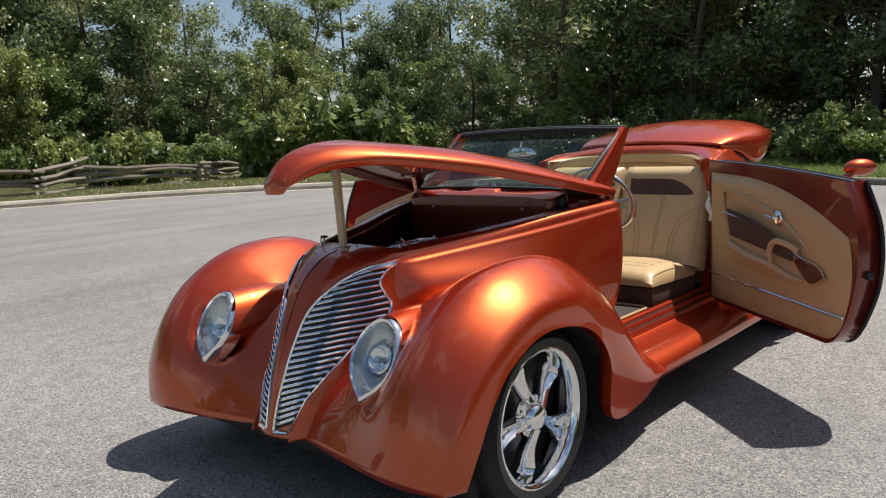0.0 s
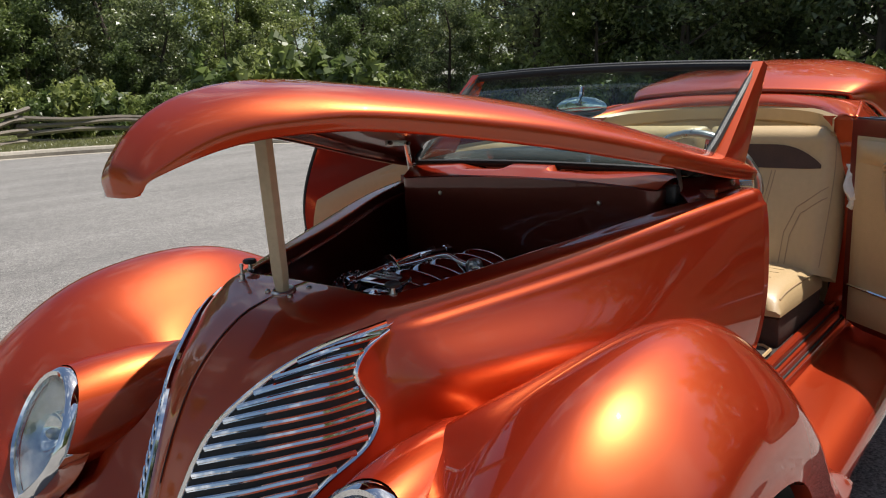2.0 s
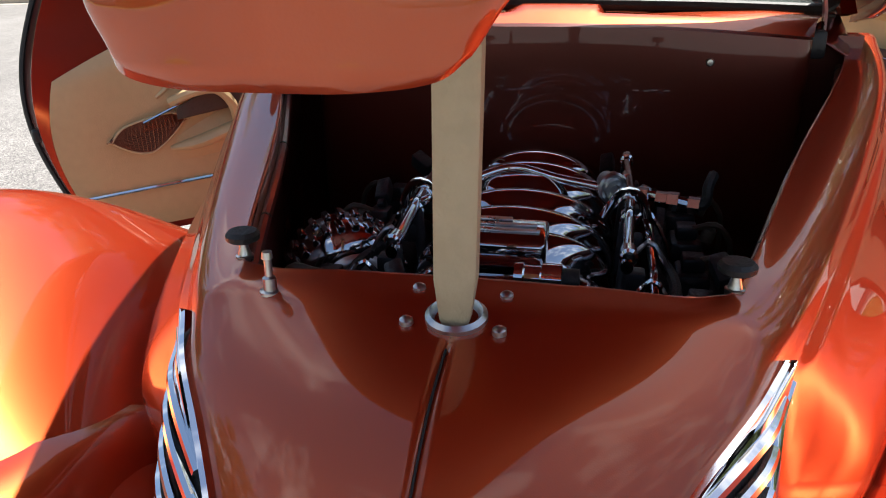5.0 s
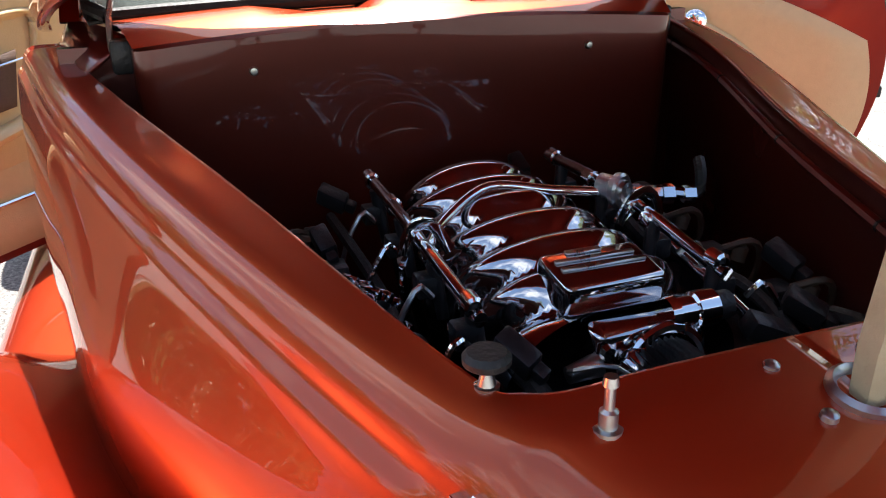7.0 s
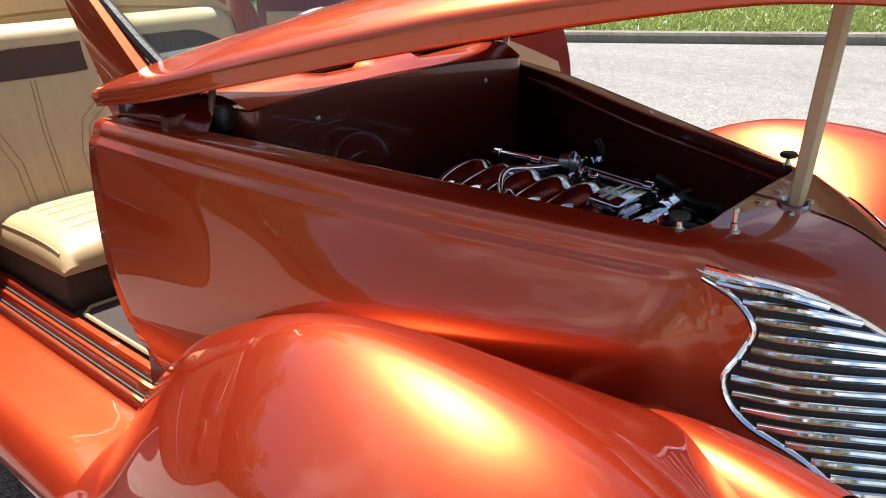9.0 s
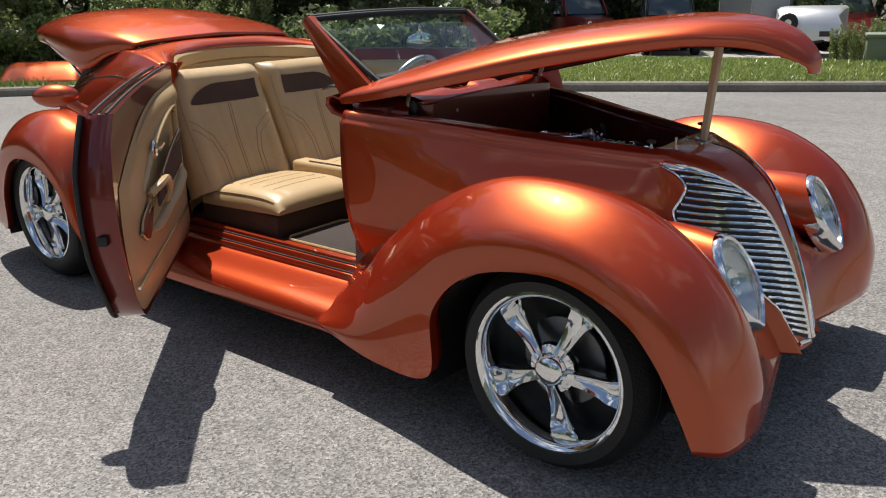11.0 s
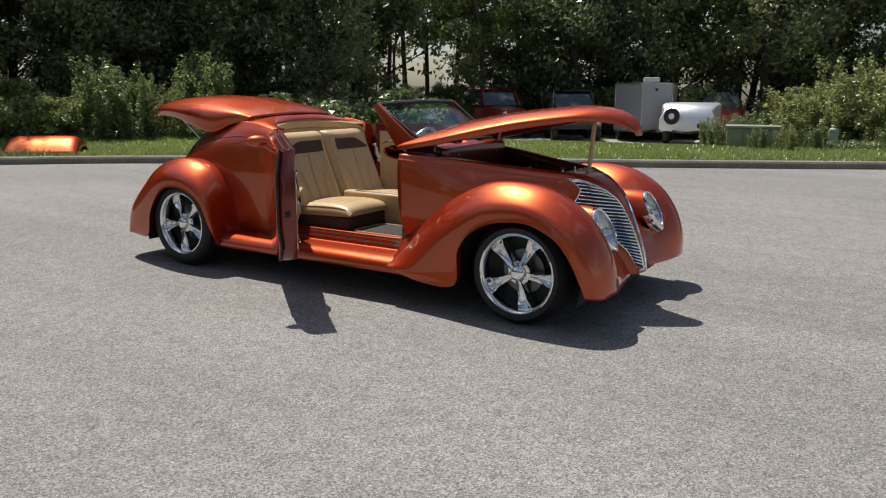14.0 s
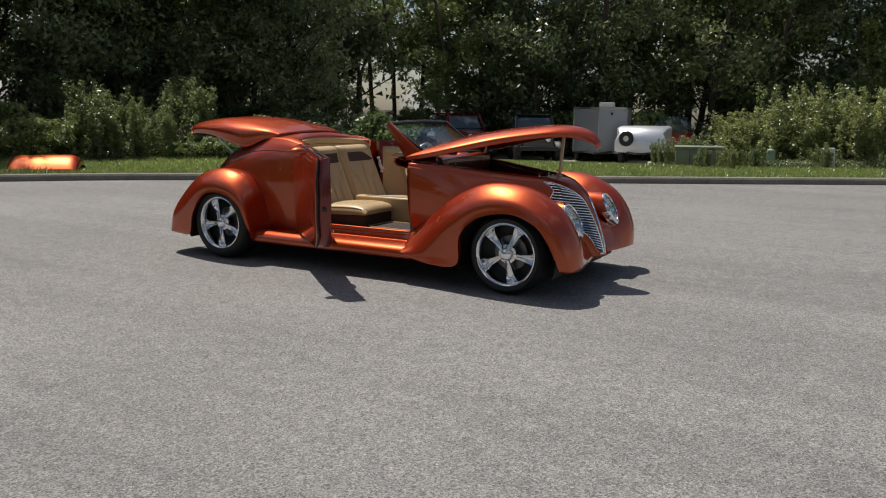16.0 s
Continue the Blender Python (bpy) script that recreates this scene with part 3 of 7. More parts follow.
def frame_band(cur, side, s, wide=0.0085):
    """Half-round bright band along one edge of the grille."""
    S = []
    tan = np.gradient(cur, axis=0)
    for p, t in zip(cur[::2], tan[::2]):
        n = on_nose(p, 0.01) - on_nose(p)
        d = np.cross(t, n)
        d *= side / np.linalg.norm(d)
        S.append([on_nose(p + d * o, h) for o, h in ((-0.003, -0.002), (-0.002, 0.0035), (0.001, 0.0065), (wide * 0.55, 0.0085), (wide * 0.9, 0.006), (wide, -0.001))])
    bm = bmesh.new()
    V = sheet(bm, flipy(S, s))
    for e in (V[0], V[-1]):
        bm.faces.new(e)
    return bm


tip = [on_nose(p, 0.002) for p in cr([OUTER[1], OUTER[0], (0.066, 0.2495, 0.8015), FRONT[0], FRONT[1]], 41)[8:33]]
for s in (1, -1):
    g = new("grille")
    g.parent = car
    tagged(g, "polished chrome horizontal-bar grille half")
    part("front_frame", frame_band(fcur, 1, s), CHROME, g)
    part("outer_frame", frame_band(ocur, -1, s), CHROME, g)
    bm = bmesh.new()
    tube(bm, flipy([fcur[-1], ocur[-1]], s), 0.008, 8)
    part("foot_frame", bm, CHROME, g)
    bm = bmesh.new()  # bright plate that fills the pointed top, with a round nose
    S = []
    for k in range(12):
        a, b = tip[12 - k], tip[12 + k]
        S.append([on_nose(a + (b - a) * f, 0.0005 + 0.008 * (1 - abs(2 * f - 1) ** 4) * min(1, k / 2)) for f in np.linspace(-0.05, 1.05, 11)])
    for z in np.linspace(0.786, 0.772, 8):
        a, b = at_height(ocur, z + 0.004), at_height(fcur, z - 0.004)
        S.append([on_nose(a + (b - a) * f, 0.0075) for f in np.linspace(0, 1, 11)])
    sheet(bm, flipy(S, s))
    plate = part("top_plate", bm, CHROME, g)
    bm = bmesh.new()  # dark slot in the plate
    a, b = at_height(ocur, 0.778), at_height(fcur, 0.768)
    tube(bm, flipy([on_nose(a + (b - a) * f, 0.0062) for f in np.linspace(0.25, 0.8, 9)], s), [0.001, 0.003, 0.0038, 0.0042, 0.0042, 0.0042, 0.0038, 0.003, 0.001], 8, squash=0.7)
    part("slot", bm, BLACK, plate)
    bm = bmesh.new()  # dark core behind the bars
    zz = np.linspace(0.783, 0.248, 27)
    S = np.array([[on_nose(at_height(fcur, z) + (at_height(ocur, min(0.79, z + GRILLE_RISE)) - at_height(fcur, z)) * k, 0.0022) for k in np.linspace(0, 1, 9)] for z in zz])
    sheet(bm, flipy(S, s))
    part("core", bm, BLACK, g)
    for z in np.linspace(0.752, 0.266, 24):
        part("bar", grille_bar_mesh(z, s), CHROME, g)

# ---- front fenders ----
F_IN = [(0.452, 0.128, 0.225), (0.385, 0.152, 0.345), (0.27, 0.205, 0.46), (0.165, 0.252, 0.56), (0.04, 0.305, 0.59), (-0.22, 0.42, 0.585), (-0.48, 0.49, 0.575), (-0.70, 0.52, 0.52), (-0.84, 0.53, 0.46), (-0.965, 0.53, 0.36)]
F_MID = [(0.495, 0.36, 0.215), (0.425, 0.37, 0.385), (0.32, 0.39, 0.53), (0.205, 0.43, 0.645), (0.075, 0.48, 0.715), (-0.2, 0.54, 0.728), (-0.48, 0.58, 0.655), (-0.69, 0.60, 0.545), (-0.81, 0.60, 0.425), (-0.955, 0.60, 0.30)]
F_TOP = [(0.535, 0.60, 0.215), (0.53, 0.62, 0.38), (0.455, 0.64, 0.56), (0.325, 0.66, 0.70), (0.11, 0.675, 0.797), (-0.2, 0.685, 0.803), (-0.475, 0.695, 0.68), (-0.665, 0.70, 0.51), (-0.785, 0.705, 0.38), (-0.935, 0.705, 0.265)]
F_OUT = [(0.515, 0.775, 0.215), (0.49, 0.80, 0.36), (0.405, 0.82, 0.52), (0.27, 0.835, 0.64), (0.065, 0.845, 0.71), (-0.2, 0.845, 0.69), (-0.43, 0.84, 0.55), (-0.60, 0.838, 0.37), (-0.72, 0.832, 0.275), (-0.90, 0.815, 0.24)]
F_LIP = [(0.45, 0.835, 0.222), (0.41, 0.855, 0.33), (0.343, 0.865, 0.455), (0.25, 0.872, 0.55), (0.065, 0.874, 0.612), (-0.19, 0.872, 0.565), (-0.335, 0.868, 0.42), (-0.365, 0.856, 0.20), (-0.60, 0.845, 0.178), (-0.875, 0.82, 0.225)]
fender = loft(np.array([F_IN, F_MID, F_TOP, F_OUT, F_LIP]).transpose(1, 0, 2), 64, 41)
for s in (1, -1):
    bm = bmesh.new()
    S = flipy(fender, s)
    lip = S[:, -1].copy()
    lip[:, 1] -= 0.03 * s
    lip2 = lip.copy()
    lip2[:, 1] -= 0.02 * s
    lip2[:, 2] += 0.02
    sheet(bm, np.concatenate([S, lip[:, None], lip2[:, None]], 1))
    part("front_fender", bm, PAINT, car, thick=0.005)
    bm = bmesh.new()  # dark wheel housing
    arc = [(0.40 * math.cos(a), 0.33 * math.sin(a) + 0.28) for a in np.linspace(-0.35, math.pi + 0.35, 25)]
    sheet(bm, np.array([[(x + 0.02, y * s, z) for x, z in arc] for y in (0.84, 0.5)]))
    sheet(bm, np.array([[(x * k + 0.02, 0.5 * s, (z - 0.3) * k + 0.3) for x, z in arc] for k in (1, 0.02)]))
    part("wheel_housing", bm, BLACK, car)
bm = bmesh.new()
block(bm, (-3.4, -0.55, 0.14), (0.40, 0.55, 0.24), bevel=0.03)
part("chassis", bm, BLACK, car)

def fore(P):
    """The tail, drawn in a little towards the door."""
    return [(-2.1 + (x + 2.1) * 0.955 if x < -2.1 else x, y, z) for x, y, z in P]


# ---- rear fenders ----
R_IN = [(-2.40, 0.58, 0.24), (-2.42, 0.60, 0.40), (-2.46, 0.62, 0.60), (-2.60, 0.60, 0.74), (-2.86, 0.57, 0.80), (-3.14, 0.54, 0.745), (-3.37, 0.49, 0.60), (-3.53, 0.44, 0.41), (-3.60, 0.42, 0.20)]
R_TOP = [(-2.44, 0.72, 0.225), (-2.45, 0.72, 0.37), (-2.48, 0.725, 0.58), (-2.62, 0.725, 0.74), (-2.86, 0.72, 0.80), (-3.13, 0.715, 0.75), (-3.36, 0.70, 0.60), (-3.535, 0.68, 0.41), (-3.60, 0.66, 0.20)]
R_OUT = [(-2.43, 0.80, 0.225), (-2.455, 0.83, 0.36), (-2.51, 0.845, 0.54), (-2.655, 0.85, 0.665), (-2.87, 0.85, 0.705), (-3.08, 0.845, 0.65), (-3.27, 0.83, 0.50), (-3.44, 0.81, 0.35), (-3.52, 0.79, 0.20)]
R_LIP = [(-2.42, 0.83, 0.22), (-2.475, 0.855, 0.34), (-2.55, 0.865, 0.495), (-2.69, 0.87, 0.582), (-2.88, 0.87, 0.602), (-3.025, 0.868, 0.54), (-3.14, 0.86, 0.39), (-3.205, 0.845, 0.205), (-3.40, 0.80, 0.188)]
rear_fender = loft(np.array([fore(P) for P in (R_IN, R_TOP, R_OUT, R_LIP)]).transpose(1, 0, 2), 56, 33)
for s in (1, -1):
    bm = bmesh.new()
    S = flipy(rear_fender, s)
    lip = S[:, -1].copy()
    lip[:, 1] -= 0.03 * s
    sheet(bm, np.concatenate([S, lip[:, None]], 1))
    part("rear_fender", bm, PAINT, car, thick=0.005)
    bm = bmesh.new()
    arc = [(0.36 * math.cos(a), 0.31 * math.sin(a) + 0.28) for a in np.linspace(-0.35, math.pi + 0.35, 25)]
    sheet(bm, np.array([[(x - 2.81, y * s, z) for x, z in arc] for y in (0.84, 0.52)]))
    sheet(bm, np.array([[(x * k - 2.81, 0.52 * s, (z - 0.3) * k + 0.3) for x, z in arc] for k in (1, 0.02)]))
    part("rear_wheel_housing", bm, BLACK, car)

# ---- rear body ----
Q1 = [(-2.06, 0.548, 1.042), (-2.24, 0.525, 1.076), (-2.46, 0.49, 1.083), (-2.75, 0.46, 1.02), (-3.05, 0.44, 0.89), (-3.35, 0.40, 0.64), (-3.55, 0.36, 0.38)]
Q2 = [(-2.06, 0.592, 0.985), (-2.24, 0.585, 1.0), (-2.45, 0.565, 1.0), (-2.75, 0.53, 0.955), (-3.05, 0.505, 0.84), (-3.35, 0.46, 0.61), (-3.55, 0.40, 0.37)]
Q3 = [(-2.06, 0.622, 0.872), (-2.24, 0.625, 0.885), (-2.45, 0.618, 0.89), (-2.75, 0.60, 0.85), (-3.05, 0.575, 0.74), (-3.35, 0.52, 0.54), (-3.55, 0.44, 0.35)]
Q4 = [(-2.06, 0.635, 0.6), (-2.24, 0.64, 0.6), (-2.45, 0.638, 0.6), (-2.75, 0.63, 0.6), (-3.05, 0.60, 0.54), (-3.35, 0.54, 0.42), (-3.55, 0.46, 0.30)]
Q5 = [(-2.06, 0.57, 0.27), (-2.24, 0.58, 0.27), (-2.45, 0.58, 0.27), (-2.75, 0.58, 0.27), (-3.05, 0.56, 0.27), (-3.35, 0.5, 0.25), (-3.55, 0.44, 0.21)]
quarter = loft(np.array([fore(P) for P in (Q1, Q2, Q3, Q4, Q5)]).transpose(1, 0, 2), 43, 29)
for s in (1, -1):
    bm = bmesh.new()
    sheet(bm, flipy(quarter, s))
    part("quarter_panel", bm, PAINT, body, thick=0.006)
    bm = bmesh.new()  # belt seam
    belt = quarter[2:26, 9].copy()
    belt[:, 1] += 0.0008
    tube(bm, flipy(belt, s), 0.0028, 6)
    part("belt_seam", bm, BLACK, body)
    bm = bmesh.new()  # rubber along the trunk opening
    tube(bm, flipy(quarter[16:, 0], s) + np.array((0, -0.004 * s, 0.004)), 0.012, 8)
    part("trunk_gasket", bm, BLACK, body)
    bm = bmesh.new()  # rear door jamb
    j0 = quarter[0].copy()
    j1 = j0.copy()
    j1[:, 1] -= 0.11
    j2 = j1.copy()
    j2[:, 0] -= 0.05
    sheet(bm, flipy([j0, j1, j2], s))
    part("rear_jamb", bm, PAINT, body)
K0 = [(-2.30, 0, 1.076), (-2.28, 0.2, 1.072), (-2.20, 0.38, 1.060), (-2.06, 0.488, 1.036)]
K1 = [(-2.312, 0, 1.098), (-2.293, 0.21, 1.092), (-2.21, 0.40, 1.076), (-2.06, 0.514, 1.047)]
K2 = [(-2.365, 0, 1.122), (-2.345, 0.24, 1.114), (-2.28, 0.45, 1.088), (-2.06, 0.548, 1.042)]
K3 = [(-2.44, 0, 1.117), (-2.45, 0.25, 1.107), (-2.45, 0.44, 1.086), (-2.46, 0.49, 1.083)]
K4 = [(-2.47, 0, 1.09), (-2.48, 0.25, 1.08), (-2.5, 0.42, 1.06), (-2.55, 0.485, 1.06)]
deck = loft(np.array([fore(P) for P in (K0, K1, K2, K3, K4)]), 17, 21)
bm = bmesh.new()
sheet(bm, np.concatenate([flipy(deck[:, 1:][:, ::-1], -1), deck], 1))
part("rear_deck", bm, PAINT, body, thick=0.006)
bm = bmesh.new()
S = np.array([[(x, y * k, z) for y in np.linspace(-1, 1, 9)] for x, k, z in ((-3.49, 0.44, 0.21), (-3.51, 0.42, 0.30), (-3.48, 0.36, 0.385), (-3.46, 0.35, 0.36))])
sheet(bm, S)
part("tail_panel", bm, PAINT, body, thick=0.006)
bm = bmesh.new()  # dark trunk well
block(bm, (-3.43, -0.42, 0.26), (-2.42, 0.42, 0.32))
block(bm, (-2.44, -0.5, 0.3), (-2.40, 0.5, 1.07))
part("trunk_well", bm, BLACK, body)

# ---- trunk lid, hinged at the front ----
T_MID = [(-2.36, 0, 1.14), (-2.55, 0, 1.20), (-2.86, 0, 1.252), (-3.2, 0, 1.262), (-3.52, 0, 1.24), (-3.78, 0, 1.195), (-3.92, 0, 1.115)]
T_SIDE = [(-2.37, 0.25, 1.13), (-2.56, 0.27, 1.185), (-2.86, 0.29, 1.232), (-3.2, 0.29, 1.24), (-3.50, 0.25, 1.22), (-3.75, 0.2, 1.18), (-3.89, 0.13, 1.11)]
T_EDGE = [(-2.40, 0.43, 1.115), (-2.55, 0.485, 1.148), (-2.78, 0.52, 1.155), (-3.0, 0.512, 1.165), (-3.36, 0.435, 1.165), (-3.65, 0.33, 1.15), (-3.85, 0.2, 1.105)]
T_LOW = [(-2.42, 0.455, 1.09), (-2.56, 0.51, 1.06), (-2.74, 0.54, 0.995), (-2.95, 0.53, 1.03), (-3.26, 0.46, 1.09), (-3.61, 0.35, 1.10), (-3.83, 0.21, 1.08)]
lid = loft(np.array([fore(P) for P in (T_MID, T_SIDE, T_EDGE, T_LOW)]).transpose(1, 0, 2), 43, 22)
trunk_lid = new("trunk_lid")
trunk_lid.parent = car
bm = bmesh.new()
sheet(bm, np.concatenate([flipy(lid[:, 1:][:, ::-1], -1), lid], 1))
skin = part("lid_skin", bm, PAINT, trunk_lid, thick=0.016)
skin.data.materials.append(CARPET)
skin.modifiers[0].material_offset = 1
for s in (1, -1):
    bm = bmesh.new()
    tube(bm, [(-2.92, 0.42 * s, 0.88), (-3.22, 0.41 * s, 1.1)], 0.007, 8)
    part("gas_strut", bm, STEEL, car)

# ---- running boards and sills ----
for s in (1, -1):
    bm = bmesh.new()
    prof = [(0.558, 0.305), (0.568, 0.291), (0.60, 0.285), (0.70, 0.285), (0.755, 0.275), (0.79, 0.25), (0.80, 0.22), (0.79, 0.19), (0.72, 0.165)]
    prof = cr(prof, 25)
    S = np.array([[(x, y * s, z) for y, z in prof] for x in np.linspace(-2.46, -0.80, 24)])
    sheet(bm, S)
    part("running_board", bm, PAINT, car, thick=0.006)
    bm = bmesh.new()
    prof = [(0.488, 0.335), (0.492, 0.354), (0.498, 0.36), (0.514, 0.36), (0.520, 0.355), (0.524, 0.340), (0.540, 0.340), (0.544, 0.333), (0.548, 0.315), (0.562, 0.315), (0.567, 0.305), (0.57, 0.26)]
    sheet(bm, np.array([[(x, y * s, z) for y, z in prof] for x in np.linspace(-2.09, -0.93, 12)]))
    part("sill", bm, PAINT, body, thick=0.004, sharp=25)
    for y in (0.527, 0.551):
        bm = bmesh.new()
        tube(bm, [(-2.07, y * s, 0.342 if y < 0.53 else 0.317), (-0.95, y * s, 0.342 if y < 0.53 else 0.317)], 0.004, 6)
        part("sill_seal", bm, BLACK, body)

# ---- hood, propped open ----
H_MID = [(0.428, 0, 1.058), (0.425, 0, 1.112), (0.36, 0, 1.18), (0.24, 0, 1.222), (0.05, 0, 1.23), (-0.28, 0, 1.2), (-0.52, 0, 1.165), (-0.68, 0, 1.135), (-0.765, 0, 1.117)]
H_SH = [(0.4255, 0.025, 1.058), (0.412, 0.042, 1.106), (0.335, 0.068, 1.168), (0.215, 0.105, 1.205), (0.045, 0.15, 1.21), (-0.28, 0.235, 1.175), (-0.55, 0.305, 1.123), (-0.71, 0.345, 1.083), (-0.80, 0.365, 1.06)]
H_ED = [(0.418, 0.045, 1.060), (0.404, 0.063, 1.094), (0.30, 0.112, 1.147), (0.185, 0.17, 1.168), (0.04, 0.236, 1.17), (-0.28, 0.362, 1.128), (-0.60, 0.465, 1.058), (-0.80, 0.507, 1.012), (-0.985, 0.525, 0.978)]
H_LO = [(0.411, 0.0535, 1.066), (0.394, 0.070, 1.088), (0.285, 0.113, 1.125), (0.17, 0.173, 1.138), (0.03, 0.243, 1.13), (-0.28, 0.372, 1.079), (-0.60, 0.475, 1.012), (-0.82, 0.518, 0.966), (-1.0, 0.535, 0.938)]
hood_s = loft(np.array([H_MID, H_SH, H_ED, H_LO]).transpose(1, 0, 2), 57, 22)
hood_g = np.concatenate([flipy(hood_s[:, 1:][:, ::-1], -1), hood_s], 1)
hood_g[..., 1] += 0.011 * np.clip((hood_g[..., 0] + 0.75) / 1.15, 0, 1)  # propped slightly askew
hood = new("hood")
hood.parent = car
bm = bmesh.new()
sheet(bm, hood_g)
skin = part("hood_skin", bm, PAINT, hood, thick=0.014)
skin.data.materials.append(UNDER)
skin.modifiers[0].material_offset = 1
for s in (1, -1):
    h = new("hood_hinge")
    h.parent = car
    bm = bmesh.new()
    tube(bm, [(-0.785, 0.43 * s, 0.93), (-0.775, 0.425 * s, 0.98), (-0.74, 0.405 * s, 1.04)], 0.0042, 6, squash=2.4)
    part("link", bm, STEEL, h)
    bm = bmesh.new()
    tube(bm, [(-0.74, 0.405 * s, 1.042), (-0.62, 0.375 * s, 1.052)], 0.0045, 6, squash=2.0)
    part("hinge_arm", bm, STEEL, h)
    for p in ((-0.74, 0.398 * s, 1.042), (-0.63, 0.37 * s, 1.052)):
        bm = bmesh.new()
        lathe(bm, [(0, -0.006), (0.006, -0.005), (0.006, 0.006), (0, 0.008)], 8, Matrix.Translation(p))
        part("pivot", bm, DARK, h)
    bm = bmesh.new()
    block(bm, (-0.80, 0.415 * s - 0.015, 0.905), (-0.75, 0.415 * s + 0.015, 0.95), bevel=0.006)
    part("hinge_bracket", bm, DARK, h)

# knobs, pins, hood catch socket and screws on the nose deck
for s in (1, -1):
    k = new("hood_buffer")
    k.parent = car
    bm = bmesh.new()
    lathe(bm, [(0, 0), (0.011, 0), (0.012, 0.008), (0.009, 0.009), (0.006, 0.02), (0.006, 0.03)], 12, pose(0.018, 0.207 * s, 0.829, 90) @ Matrix.Scale(0.68, 4))
    part("nut", bm, STEEL, k)
    bm = bmesh.new()
    lathe(bm, [(0, 0.028), (0.018, 0.028), (0.022, 0.031), (0.0225, 0.037), (0.018, 0.042), (0, 0.043)], 18, pose(0.018, 0.207 * s, 0.829, 90) @ Matrix.Scale(0.68, 4))
    part("rubber_pad", bm, BLACK, k)
bm = bmesh.new()
lathe(bm, [(0, 0), (0.011, 0), (0.011, 0.008), (0.007, 0.009), (0.007, 0.022), (0.004, 0.024), (0.004, 0.042), (0.006, 0.043), (0.005, 0.05), (0, 0.05)], 12, pose(0.077, -0.158, 0.824, 90) @ Matrix.Scale(0.8, 4))
part("hood_pin", bm, STEEL, car)
bm = bmesh.new()
lathe(bm, [(0.014, -0.02), (0.017, 0.002), (0.020, 0.005), (0.0235, 0.002), (0.0235, -0.006)], 28, pose(0.102, 0, 0.833, 0, 9, 0) @ pose(0, 0, 0, 90))
part("catch_socket", bm, STEEL, car)
for x, y in ((0.067, 0.033), (0.116, 0.034), (0.064, -0.037), (0.112, -0.036)):
    bm = bmesh.new()
    lathe(bm, [(0, 0.0042), (0.003, 0.0038), (0.0052, 0.002), (0.0056, -0.002)], 12, pose(x, y, 0.836 if x < 0.1 else 0.8305, 0, 8, 0) @ pose(0, 0, 0, 90))
    part("screw", bm, STEEL, car)

# wooden stick that holds the hood up
stick = thing("wooden_stick", "pale pine stick propping the open hood", "stick", at=(0.105, 0, 0.822))
bm = bmesh.new()
S = []
for z, w, d in ((0.0, 0.006, 0.007), (0.012, 0.011, 0.009), (0.045, 0.0152, 0.010), (0.2, 0.016, 0.0105), (0.392, 0.0165, 0.0105)):
    S.append([(a * d + z * 0.075, b * w + z * 0.03, z) for a, b in ((1, 0.75), (0.75, 1), (-0.75, 1), (-1, 0.75), (-1, -0.75), (-0.75, -1), (0.75, -1), (1, -0.75))])
V = sheet(bm, np.array(S), wrap=True)
bm.faces.new(V[0])
bm.faces.new(V[-1])
part("batten", bm, WOOD, stick)

